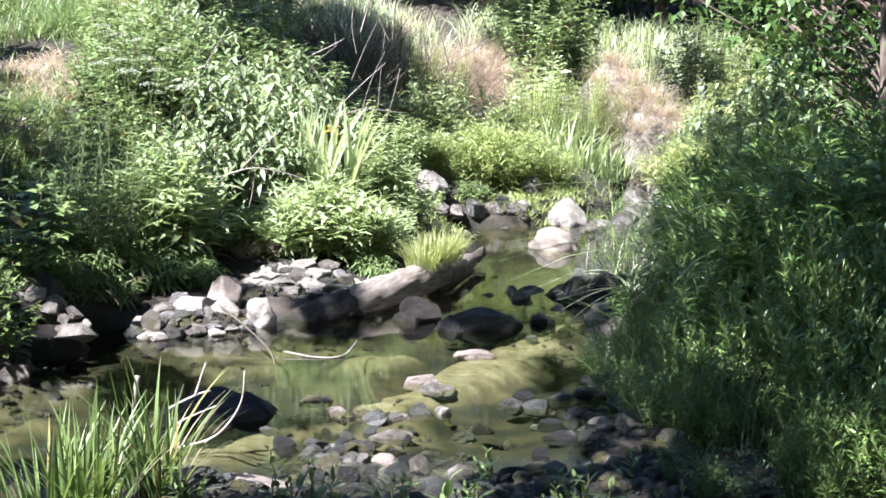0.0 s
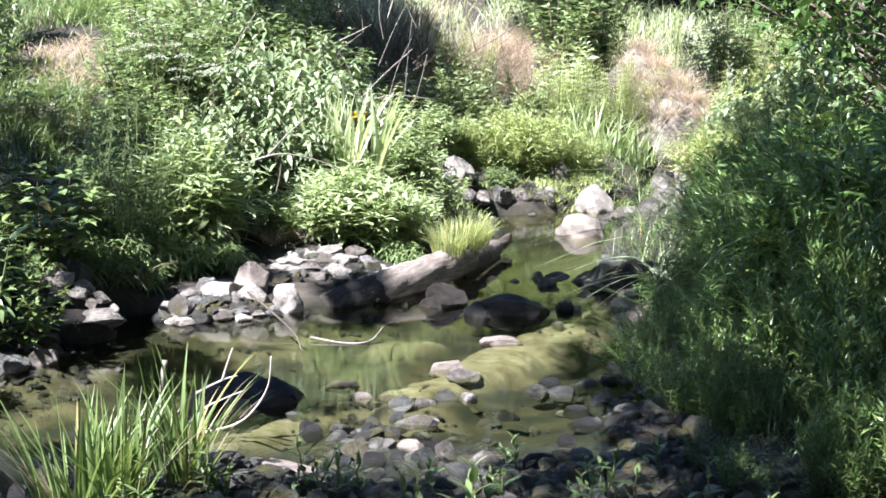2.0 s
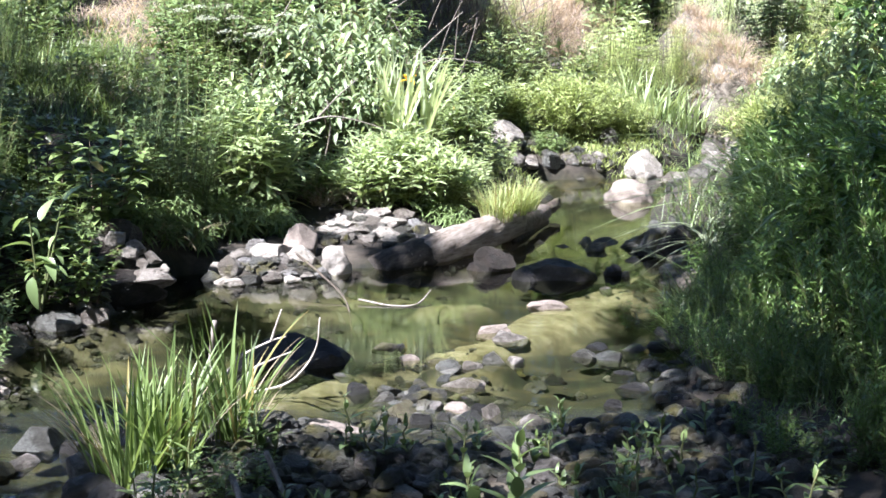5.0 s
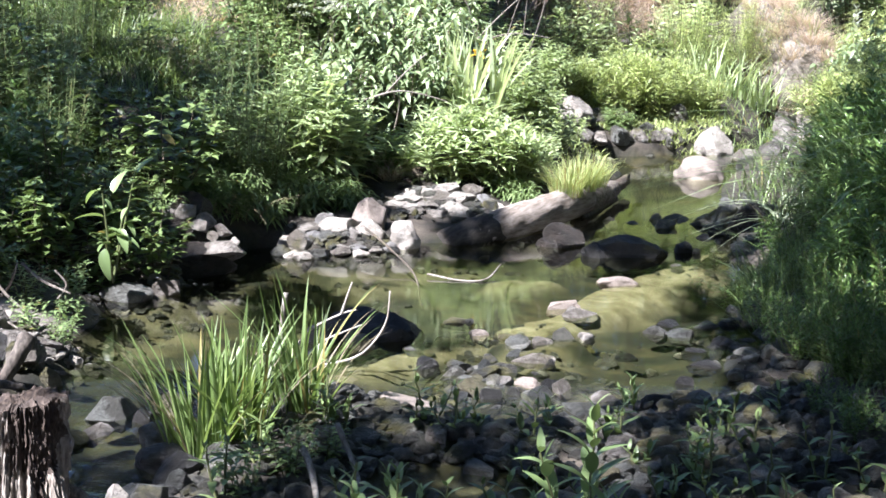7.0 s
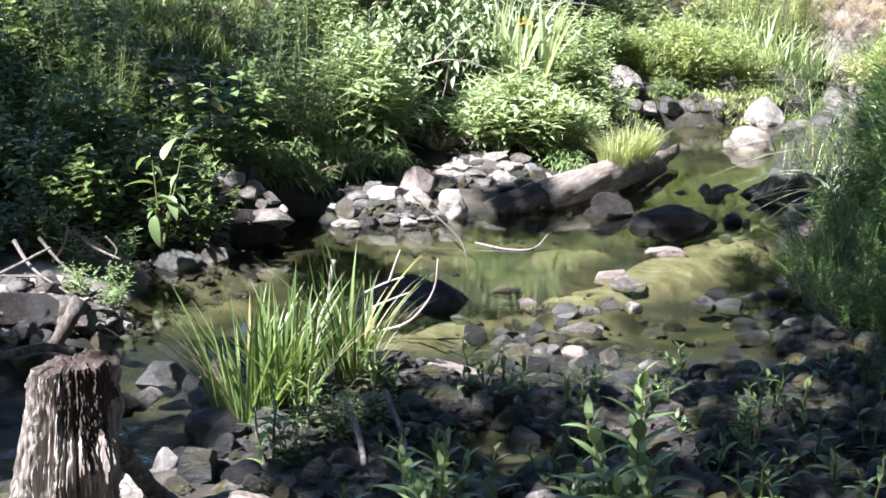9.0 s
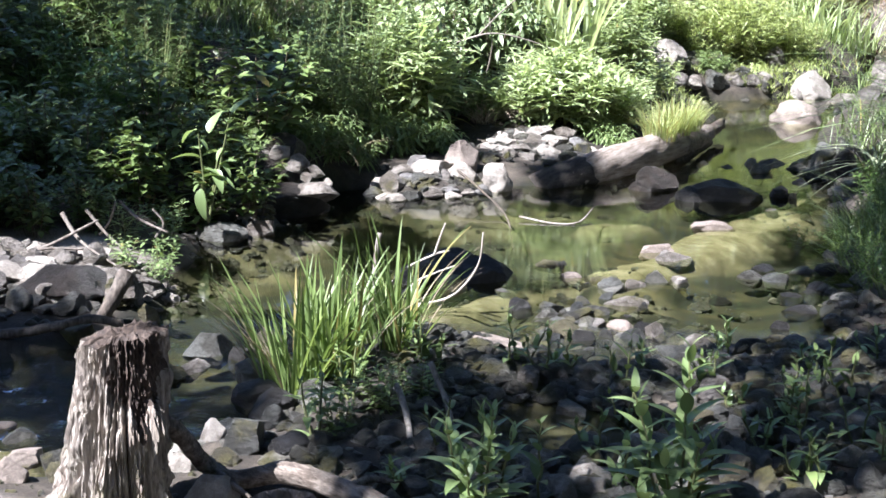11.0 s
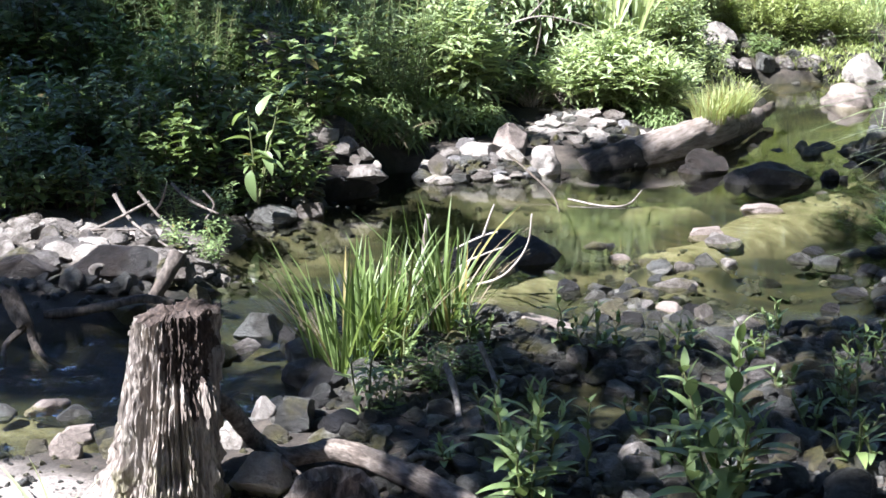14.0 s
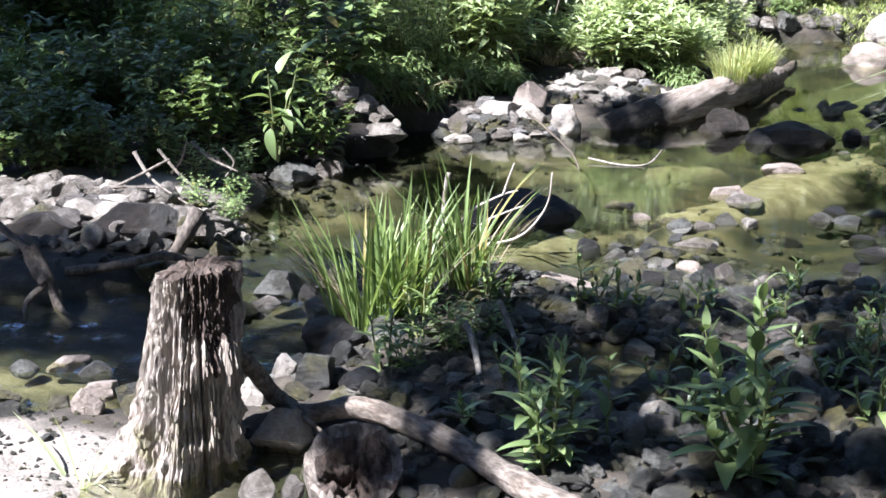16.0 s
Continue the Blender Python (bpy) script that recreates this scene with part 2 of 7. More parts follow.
def ground_material():
    """Creek bed, gravel, soil and sand, told apart by the surface's own 'sand', 'bed' and 'silt' masks."""
    m, n, l, p = nodes_of("creek_ground")
    where = n.new("ShaderNodeNewGeometry").outputs["Position"]
    masks = []
    for key in ("sand", "bed", "silt"):
        a = n.new("ShaderNodeAttribute")
        a.attribute_name = key
        masks.append(a.outputs["Fac"])
    big, mid, fine = noise_of(n, l, 1.6, 5, where), noise_of(n, l, 8, 7, where), noise_of(n, l, 90, 6, where, None, 0.7)
    soil = ramp(n, l, mid, [(0.3, (0.014, 0.012, 0.009)), (0.5, (0.035, 0.028, 0.021)), (0.72, (0.08, 0.066, 0.05))])
    soil = mixed(n, l, 0.6, soil, ramp(n, l, fine, [(0.35, (0.2, 0.2, 0.2)), (0.7, (0.85, 0.85, 0.85))]), "OVERLAY")
    sandy = ramp(n, l, mid, [(0.3, (0.22, 0.195, 0.168)), (0.6, (0.33, 0.295, 0.262)), (0.8, (0.43, 0.395, 0.355))])
    sandy = mixed(n, l, 0.8, sandy, ramp(n, l, fine, [(0.35, (0.2, 0.2, 0.2)), (0.7, (0.8, 0.8, 0.8))]), "OVERLAY")
    algae = ramp(n, l, noise_of(n, l, 3.2, 6, where, (1, 2.4, 1)), [(0.36, (0.007, 0.01, 0.003)), (0.47, (0.016, 0.018, 0.006)), (0.58, (0.04, 0.036, 0.013)), (0.72, (0.095, 0.075, 0.034))])
    weed = ramp(n, l, noise_of(n, l, 1.1, 5, where, (1, 1.7, 1)), [(0.42, (0.3, 0.34, 0.3)), (0.56, (1, 1, 1))])
    algae = mixed(n, l, 1.0, algae, weed, "MULTIPLY")
    cells = n.new("ShaderNodeTexVoronoi")
    cells.inputs["Scale"].default_value = 26
    l.new(where, cells.inputs["Vector"])
    algae = mixed(n, l, 0.3, algae, ramp(n, l, cells.outputs["Distance"], [(0.0, (0.75, 0.75, 0.75)), (0.6, (0.25, 0.25, 0.25))]), "SOFT_LIGHT")
    col = mixed(n, l, masks[0], soil, sandy)
    col = mixed(n, l, masks[1], col, algae)
    silt = ramp(n, l, noise_of(n, l, 9, 7, where, (1, 1.5, 1), 0.65, 35), [(0.3, (0.1, 0.086, 0.042)), (0.5, (0.19, 0.168, 0.105)), (0.72, (0.33, 0.3, 0.225))])
    silt = mixed(n, l, 0.5, silt, ramp(n, l, fine, [(0.35, (0.25, 0.25, 0.25)), (0.7, (0.75, 0.75, 0.75))]), "OVERLAY")
    col = mixed(n, l, masks[2], col, silt)
    l.new(col, p.inputs["Base Color"])
    p.inputs["Roughness"].default_value = 0.92
    bump_of(n, l, p, math_of(n, l, "ADD", mid, math_of(n, l, "MULTIPLY", fine, 0.4)), 0.7, 0.03)
    return m


def water_material():
    """Clear shallow water: a mirror by Fresnel over a faintly tinted see-through body; livelier where it runs."""
    m, n, l, p = nodes_of("creek_water")
    n.remove(p)
    where = n.new("ShaderNodeNewGeometry").outputs["Position"]
    sep = n.new("ShaderNodeSeparateXYZ")
    l.new(where, sep.inputs[0])
    runs = n.new("ShaderNodeMapRange")
    runs.inputs[1].default_value, runs.inputs[2].default_value, runs.inputs[3].default_value, runs.inputs[4].default_value = 6.4, 5.3, 0.0, 1.0
    l.new(sep.outputs["Y"], runs.inputs[0])
    calm = noise_of(n, l, 5, 3, where, (1, 2.2, 1))
    quick = noise_of(n, l, 16, 4, where, (1, 2.0, 1))
    h = math_of(n, l, "ADD", math_of(n, l, "MULTIPLY", calm, 0.01), math_of(n, l, "MULTIPLY", quick, math_of(n, l, "ADD", math_of(n, l, "MULTIPLY", runs.outputs[0], 4.0), 0.012)))
    b = n.new("ShaderNodeBump")
    b.inputs["Strength"].default_value, b.inputs["Distance"].default_value = 0.55, 0.03
    l.new(h, b.inputs["Height"])
    fres = n.new("ShaderNodeFresnel")
    fres.inputs["IOR"].default_value = 1.45
    l.new(b.outputs["Normal"], fres.inputs["Normal"])
    gl, tp, mx = n.new("ShaderNodeBsdfGlossy"), n.new("ShaderNodeBsdfTransparent"), n.new("ShaderNodeMixShader")
    gl.inputs["Roughness"].default_value = 0.015
    tp.inputs["Color"].default_value = (0.66, 0.7, 0.49, 1)
    l.new(b.outputs["Normal"], gl.inputs["Normal"])
    l.new(fres.outputs[0], mx.inputs[0])
    l.new(tp.outputs[0], mx.inputs[1])
    l.new(gl.outputs[0], mx.inputs[2])
    l.new(mx.outputs[0], n["Material Output"].inputs["Surface"])
    return m


GROUND, WATER = ground_material(), water_material()


# ---- mesh helpers ----
def quick_mesh(name, verts, quads=None, tris=None, smooth=True, edged=0):
    me = bpy.data.meshes.new(name)
    verts = np.asarray(verts, np.float32)
    quads = np.zeros((0, 4), np.int32) if quads is None else np.asarray(quads, np.int32).reshape(-1, 4)
    tris = np.zeros((0, 3), np.int32) if tris is None else np.asarray(tris, np.int32).reshape(-1, 3)
    me.vertices.add(len(verts))
    me.vertices.foreach_set("co", verts.ravel())
    me.loops.add(quads.size + tris.size)
    me.loops.foreach_set("vertex_index", np.r_[quads.ravel(), tris.ravel()])
    me.polygons.add(len(quads) + len(tris))
    starts = np.r_[np.arange(len(quads)) * 4, quads.size + np.arange(len(tris)) * 3]
    me.polygons.foreach_set("loop_start", starts.astype(np.int32))
    me.polygons.foreach_set("use_smooth", np.full(len(starts), smooth))
    me.update(calc_edges=True)
    if edged:
        me.set_sharp_from_angle(angle=radians(edged))
    return me


def part(name, mesh, material, parent, label=""):
    """One mesh object under a thing or a part."""
    if material is not None and not mesh.materials:
        mesh.materials.append(material)
    ob = new(name, mesh)
    ob.parent = parent
    return tagged(ob, label)


def thing(name, mesh, material, label, category, group="", kind=""):
    if mesh is not None and material is not None and not mesh.materials:
        mesh.materials.append(material)
    return tagged(new(name, mesh), label, category, group, kind)


def unit(v):
    return v / np.maximum(np.linalg.norm(v, axis=-1, keepdims=True), 1e-9)


class Heap:
    """Gathers vertices and faces of many small pieces for one mesh."""
    def __init__(self):
        self.v, self.q, self.t, self.n = [], [], [], 0

    def add(self, verts, quads=None, tris=None):
        if quads is not None and len(quads):
            self.q.append(np.asarray(quads) + self.n)
        if tris is not None and len(tris):
            self.t.append(np.asarray(tris) + self.n)
        self.v.append(verts)
        self.n += len(verts)

    def mesh(self, name, smooth=True):
        return quick_mesh(name, np.concatenate(self.v), np.concatenate(self.q) if self.q else None, np.concatenate(self.t) if self.t else None, smooth)


def add_leaves(heap, at, way, up, length, width, rings=1, curl=0.15, fold=0.18, belly=0.45):
    """Folded leaves: from at, along way, with the upper side towards up."""
    at, way, up = np.asarray(at, float), unit(np.asarray(way, float)), np.asarray(up, float)
    k = len(at)
    if not k:
        return
    length, width, curl = (np.broadcast_to(np.asarray(a, float), (k,))[:, None] for a in (length, width, curl))
    side = unit(np.cross(way, up) + 1e-6)
    top = np.cross(side, way)
    cols = [at]
    for j in range(1, rings + 1):
        f = j / (rings + 1) if rings > 1 else belly
        prof = math.sin(math.pi * f ** 0.75) ** 0.8
        mid = at + way * length * f - top * curl * length * f * f
        for s, lift in ((-1, fold), (0, 0), (1, fold)):
            cols.append(mid + side * (s * 0.5 * prof * width) + top * (lift * width * prof))
    cols.append(at + way * length * 0.97 - top * curl * length)
    v = np.stack(cols, 1)
    m = v.shape[1]
    tris = [(0, 2, 1), (0, 3, 2)]
    quads = []
    for j in range(rings - 1):
        a = 1 + 3 * j
        quads += [(a, a + 1, a + 4, a + 3), (a + 1, a + 2, a + 5, a + 4)]
    a = 1 + 3 * (rings - 1)
    tris += [(a, a + 1, m - 1), (a + 1, a + 2, m - 1)]
    base = (np.arange(k) * m)[:, None, None]
    heap.add(v.reshape(-1, 3), (np.array(quads)[None] + base).reshape(-1, 4) if quads else None, (np.array(tris)[None] + base).reshape(-1, 3))


def add_blades(heap, at, turn, height, lean, bend, width, seg=5):
    """Grass blades: folded strips that taper and arch over."""
    k = len(at)
    turn, height, lean, bend, width = (np.broadcast_to(np.asarray(a, float), (k,)) for a in (turn, height, lean, bend, width))
    way = np.stack([np.cos(turn), np.sin(turn), 0 * turn], -1)
    side = np.stack([-np.sin(turn), np.cos(turn), 0 * turn], -1)
    rows = []
    for j in range(seg + 1):
        f = j / seg
        out = lean * f + bend * f ** 2.2
        upw = f * (1 - 0.25 * lean) - 0.42 * bend * f ** 3
        mid = at + way * (height * out)[:, None] + np.array([0, 0, 1.0]) * (height * upw)[:, None]
        w = (width * 0.5 * min(1, 0.6 + 2.2 * f) * (1 - f ** 2.4 * 0.96))[:, None]
        rows += [mid - side * w, mid + way * w * 0.35, mid + side * w]
    v = np.stack(rows, 1)
    m = v.shape[1]
    quads = []
    for j in range(seg):
        a = 3 * j
        quads += [(a, a + 1, a + 4, a + 3), (a + 1, a + 2, a + 5, a + 4)]
    heap.add(v.reshape(-1, 3), (np.array(quads)[None] + (np.arange(k) * m)[:, None, None]).reshape(-1, 4))


def add_tubes(heap, lines, r0, r1, sides=4):
    """Tapering round stems along lines of shape (count, points, 3)."""
    lines = np.asarray(lines, float)
    k, n = lines.shape[:2]
    r0, r1 = np.broadcast_to(np.asarray(r0, float), (k,)), np.broadcast_to(np.asarray(r1, float), (k,))
    way = unit(np.gradient(lines, axis=1))
    ref = np.where(np.abs(way[..., 2:3]) > 0.9, np.array([1.0, 0, 0]), np.array([0, 0, 1.0]))
    a = unit(np.cross(way, ref))
    b = np.cross(way, a)
    f = np.linspace(0, 1, n)
    r = (r0[:, None] * (1 - f) + r1[:, None] * f)[..., None]
    ring = [lines + r * (a * math.cos(2 * math.pi * s / sides) + b * math.sin(2 * math.pi * s / sides)) for s in range(sides)]
    v = np.stack(ring, 2).reshape(-1, 3)
    quads = []
    for j in range(n - 1):
        for s in range(sides):
            quads.append((j * sides + s, j * sides + (s + 1) % sides, (j + 1) * sides + (s + 1) % sides, (j + 1) * sides + s))
    heap.add(v, (np.array(quads)[None] + (np.arange(k) * n * sides)[:, None, None]).reshape(-1, 4))


def smoothstep(a, b, x):
    f = np.clip((x - a) / (b - a), 0, 1)
    return f * f * (3 - 2 * f)


def value_noise(x, y, scale, seed=0):
    """Smooth 2D noise in 0..1 over arrays."""
    x, y = np.asarray(x, float) / scale + 17.3 * seed, np.asarray(y, float) / scale + 9.1 * seed
    xi, yi = np.floor(x).astype(np.int64), np.floor(y).astype(np.int64)
    fx, fy = x - xi, y - yi
    fx, fy = fx * fx * (3 - 2 * fx), fy * fy * (3 - 2 * fy)

    def h(i, j):
        k = (i * 374761393 + j * 668265263 + seed * 1013904223) & 0x7FFFFFFF
        k = ((k ^ (k >> 13)) * 1274126177) & 0x7FFFFFFF
        return ((k ^ (k >> 16)) & 0xFFFF) / 65535.0
    return (h(xi, yi) * (1 - fx) + h(xi + 1, yi) * fx) * (1 - fy) + (h(xi, yi + 1) * (1 - fx) + h(xi + 1, yi + 1) * fx) * fy


# ---- the ground: one sheet with the creek bed cut into it ----
# capsules of open water: from x, y to x, y, half width
CHANNELS = [(3.9, 17.4, 3.2, 14.8, 0.28), (3.2, 14.5, 2.0, 13.5, 0.62), (2.0, 13.8, 1.6, 13.8, 0.42), (1.9, 13.2, 1.5, 11.0, 0.5), (1.45, 11.0, 1.0, 9.4, 0.72),
            (1.0, 8.6, 0.0, 8.4, 0.88), (0.0, 8.2, -0.8, 7.7, 0.9), (-0.9, 7.5, -1.25, 6.5, 0.62), (-1.3, 6.4, -1.6, 5.6, 0.42),
            (-1.6, 5.5, -2.4, 4.95, 0.5), (-2.4, 4.9, -5.0, 4.2, 0.6), (0.95, 7.1, 0.85, 6.45, 0.42), (0.3, 7.6, 0.5, 7.3, 0.3), (-0.55, 6.65, -0.1, 6.5, 0.42),
            ]
CHANNELS += [(-1.42, 8.55, -1.28, 9.25, 0.22), (-0.9, 8.9, -0.35, 9.08, 0.26), (-0.3, 8.98, 0.6, 9.42, 0.42), (-0.1, 9.35, 0.55, 9.5, 0.38), (-1.35, 7.85, -1.55, 7.15, 0.36), (-0.9, 8.35, -0.4, 8.6, 0.5), (-0.1, 5.04, 0.2, 5.0, 0.27), (-1.32, 5.45, -1.28, 5.05, 0.2), (-1.3, 5.2, -1.9, 4.95, 0.34), (-1.75, 4.75, -2.6, 4.5, 0.34), (1.0, 7.8, 1.4, 7.45, 0.3), (0.25, 6.9, 0.3, 6.1, 0.3), (-0.15, 6.05, 0.1, 5.95, 0.16), (-1.7, 7.75, -2.05, 8.15, 0.2), (-1.02, 4.05, -0.95, 3.8, 0.12)]


def water_gap(x, y):
    """Metres from the nearest waterline, negative in the water."""
    best = np.full(np.shape(x), 9e9)
    for ax, ay, bx, by, r in CHANNELS:
        dx, dy = bx - ax, by - ay
        f = np.clip(((x - ax) * dx + (y - ay) * dy) / (dx * dx + dy * dy), 0, 1)
        d = np.hypot(x - ax - f * dx, y - ay - f * dy) - r
        best = np.where(np.abs(best - d) < 0.3, np.minimum(best, d) - (0.3 - np.abs(best - d)) ** 2 / 1.2, np.minimum(best, d))
    return best


# shoals of pale silt: from x, y to x, y, half width, and how bright they lie
SHOALS = [(-0.62, 6.5, -0.34, 6.85, 0.15, 0.75), (-0.34, 6.85, 0.0, 7.18, 0.16, 0.8), (0.0, 7.18, 0.4, 7.45, 0.17, 0.85), (0.4, 7.5, 0.72, 7.85, 0.2, 0.95), (0.72, 7.9, 1.05, 8.4, 0.24, 0.95), (1.05, 8.45, 1.4, 9.0, 0.24, 0.85),
          (-1.05, 8.5, -0.35, 8.75, 0.15, 0.4), (-0.7, 8.95, 0.0, 9.15, 0.12, 0.35), (0.2, 8.75, 0.55, 8.9, 0.1, 0.5), (-1.95, 7.55, -1.5, 8.15, 0.24, 0.35), (-1.75, 7.15, -1.45, 7.5, 0.14, 0.35), (0.0, 6.3, 0.35, 6.9, 0.2, 0.45), (1.5, 9.4, 1.75, 9.7, 0.14, 0.7), (-2.3, 4.9, -1.9, 4.75, 0.14, 0.6), (-0.14, 5.04, 0.22, 5.0, 0.25, 0.8)]


def shoal(x, y):
    best = np.zeros(np.shape(x))
    rag = value_noise(x, y, 0.22, 61) + 0.5 * value_noise(x, y, 0.07, 62) - 0.75
    for ax, ay, bx, by, r, k in SHOALS:
        dx, dy = bx - ax, by - ay
        f = np.clip(((x - ax) * dx + (y - ay) * dy) / (dx * dx + dy * dy), 0, 1)
        d = np.hypot(x - ax - f * dx, y - ay - f * dy) / r
        best = np.maximum(best, k * smoothstep(1.35, 0.45, d + 0.55 * rag))
    return best


def height(x, y):
    x, y = np.asarray(x, float), np.asarray(y, float)
    d = water_gap(x, y) + 0.16 * (value_noise(x, y, 0.45, 3) - 0.5)
    bar = smoothstep(-0.7, -0.3, x) * smoothstep(7.6, 7.2, y) * smoothstep(2.1, 1.6, x)
    bar = np.maximum(bar, smoothstep(5.6, 5.2, y) * smoothstep(2.0, 1.6, x))
    out = np.maximum(d, 0)
    z = np.where(d < 0, -0.15 * (1 - np.exp(np.minimum(d, 0) / 0.22)), (0.05 + 0.06 * (1 - bar)) * (1 - np.exp(-out / 0.14)))
    z = np.where(d < 0, np.maximum(z, -0.15 + 0.135 * shoal(x, y)), z)
    # the riffle of stones across the pool lies just awash
    riffle = smoothstep(1.25, 0.6, np.hypot((x - 0.2) / 0.42, (y - 6.45) / 0.6)) + smoothstep(1.25, 0.6, np.hypot((x - 0.4) / 0.3, (y - 7.15) / 0.22))
    z = np.where(d < 0, np.maximum(z, -0.15 + 0.13 * np.minimum(riffle, 1)), z)
    far_bank = 10.6 + 3.9 * smoothstep(-0.2, 1.9, x) + 1.6 * smoothstep(2.6, 3.6, x)
    far_bank = far_bank - 2.1 * smoothstep(-0.9, -1.7, x) - 1.2 * smoothstep(-1.8, -2.6, x)
    u = y - far_bank
    rise = 0.2 * (np.sqrt(u * u + 0.5) + u) / 2
    rise = np.where(rise > 2.6, 2.6 + 0.25 * (1 - np.exp(-(rise - 2.6) / 0.25)), rise)
    z = z + rise * (out > 0)
    z = z + 0.3 * np.clip(x - 2.1, 0, 3) ** 1.2 * 0.35 * (out > 0) * smoothstep(15.5, 13.5, y)
    z = z + 0.1 * np.clip(3.6 - y, 0, 3)
    z = z - 0.14 * np.exp(-((x + 1.2) / 0.38) ** 2 - ((y - 3.75) / 0.4) ** 2)
    spur = np.clip((y - 17.3) / 2.4, 0, 1)
    z = z + (0.45 + 0.3 * spur) * np.exp(-((x - 4.25 + 0.4 * spur) / 0.48) ** 2 - ((y - 17.3 - 2.4 * spur) / 0.45) ** 2)
    z = z + (out > 0) * (value_noise(x, y, 0.8, 5) - 0.5) * 0.12 * smoothstep(0.1, 1.0, out) * (1 - 0.7 * bar)
    return z + (value_noise(x, y, 0.16, 7) - 0.5) * 0.035


def ground_z(x, y):
    return float(height(np.array([x]), np.array([y]))[0])


def spaced(a, b, step, reach):
    """Even steps from a to b, then growing ones out to the horizon."""
    grow = [step * 1.22 ** i for i in range(1, 60)]
    tail = np.cumsum(grow)
    tail = tail[tail < reach]
    return np.r_[(a - tail)[::-1], np.arange(a, b, step), b + tail]


def build_ground():
    xs, ys = spaced(-4.2, 4.6, 0.04, 900), spaced(3.2, 16.5, 0.045, 900)
    gx, gy = np.meshgrid(xs, ys)
    z = height(gx, gy)
    away = np.hypot(np.clip(np.abs(gx) - 6, 0, None), np.clip(np.abs(gy - 10) - 10, 0, None))
    z = np.where(away > 40, z + 0.02 * (away - 40), z)
    w, h = len(xs), len(ys)
    i = (np.arange(h - 1)[:, None] * w + np.arange(w - 1)[None]).ravel()
    me = quick_mesh("ground", np.stack([gx, gy, z], -1).reshape(-1, 3), np.stack([i, i + 1, i + w + 1, i + w], -1))
    gap = water_gap(gx, gy)
    bed = smoothstep(0.06, -0.05, gap + 0.1 * (value_noise(gx, gy, 0.2, 11) - 0.5))
    rag = value_noise(gx, gy, 0.35, 13) + 0.4 * value_noise(gx, gy, 0.09, 14)
    patches = [(-1.68, 3.84, 0.55, 0.36), (-2.5, 6.95, 0.7, 0.35), (2.3, 19.5, 0.9, 2.6), (4.0, 18.6, 0.55, 1.3), (-2.55, 14.25, 0.45, 0.9), (-2.35, 12.2, 0.2, 0.35), (1.0, 21, 1.0, 1.5)]
    sand = np.zeros_like(gx)
    for cx, cy, rx, ry in patches:
        sand = np.maximum(sand, (0.55 if cy > 12 else 0.9) * smoothstep(1.25, 0.75, np.hypot((gx - cx) / rx, (gy - cy) / ry) + 0.5 * (rag - 0.7)))
    for key, vals in (("sand", sand), ("bed", bed), ("silt", shoal(gx, gy))):
        at = me.attributes.new(key, "FLOAT", "POINT")
        at.data.foreach_set("value", vals.ravel().astype(np.float32))
    return thing("ground", me, GROUND, "earthy creek banks with sandy bed and algae", "ground", kind="structure")


build_ground()


def build_water():
    xs, ys = np.r_[np.linspace(-7, -3.2, 20), np.arange(-3.18, -0.8, 0.022), np.linspace(-0.78, 6, 36)], np.r_[np.linspace(2.9, 4.2, 8), np.arange(4.22, 6.5, 0.022), np.linspace(6.52, 18.5, 62)]
    gx, gy = np.meshgrid(xs, ys)
    w, h = len(xs), len(ys)
    i = (np.arange(h - 1)[:, None] * w + np.arange(w - 1)[None]).ravel()
    z = 0 * gx + 0.12 * smoothstep(15.0, 17.5, gy)
    # wavelets where the creek runs between the stones
    run = smoothstep(-3.1, -2.6, gx) * smoothstep(-0.85, -1.0, gx) * smoothstep(4.25, 4.5, gy) * smoothstep(6.4, 5.7, gy)
    z = z + run * (0.026 * (value_noise(gx + 0.5 * gy, gy, 0.16, 51) - 0.5) + 0.026 * (value_noise(gx, gy + 0.3 * gx, 0.075, 52) - 0.5))
    me = quick_mesh("water", np.stack([gx, gy, z], -1).reshape(-1, 3), np.stack([i, i + 1, i + w + 1, i + w], -1))
    ob = thing("water", me, WATER, "shallow clear creek water reflecting the banks", "water", kind="structure")
    ob.visible_shadow = False
    return ob


build_water()


# ---- stones ----
def stone_mesh(seed, cuts=5, sub=3, rough=0.12, flat=1.0):
    """A boulder: a ball worn flat on a few sides and pitted."""
    rng = np.random.default_rng(seed)
    bm = bmesh.new()
    bmesh.ops.create_icosphere(bm, subdivisions=sub, radius=1.0)
    v = np.array([x.co[:] for x in bm.verts])
    f = np.array([[x.index for x in face.verts] for face in bm.faces])
    bm.free()
    off = rng.uniform(-50, 50, 3)
    v = v * (1 + rough * np.array([noise.noise(Vector(p * 1.3 + off)) for p in v]))[:, None]
    for _ in range(cuts):
        nrm = unit(rng.normal(size=3) * (1, 1, 0.8))
        lim = rng.uniform(0.42, 0.8)
        over = np.clip(v @ nrm - lim, 0, None)
        v = v - over[:, None] * nrm * 0.99
    v = v * (1 + 0.07 * np.array([noise.noise(Vector(p * 3.3 + off)) + 0.5 * noise.noise(Vector(p * 8.0 - off)) for p in v]))[:, None]
    v -= (v.max(0) + v.min(0)) / 2
    v /= (v.max(0) - v.min(0)) / 2
    v[:, 2] *= flat
    return v, f


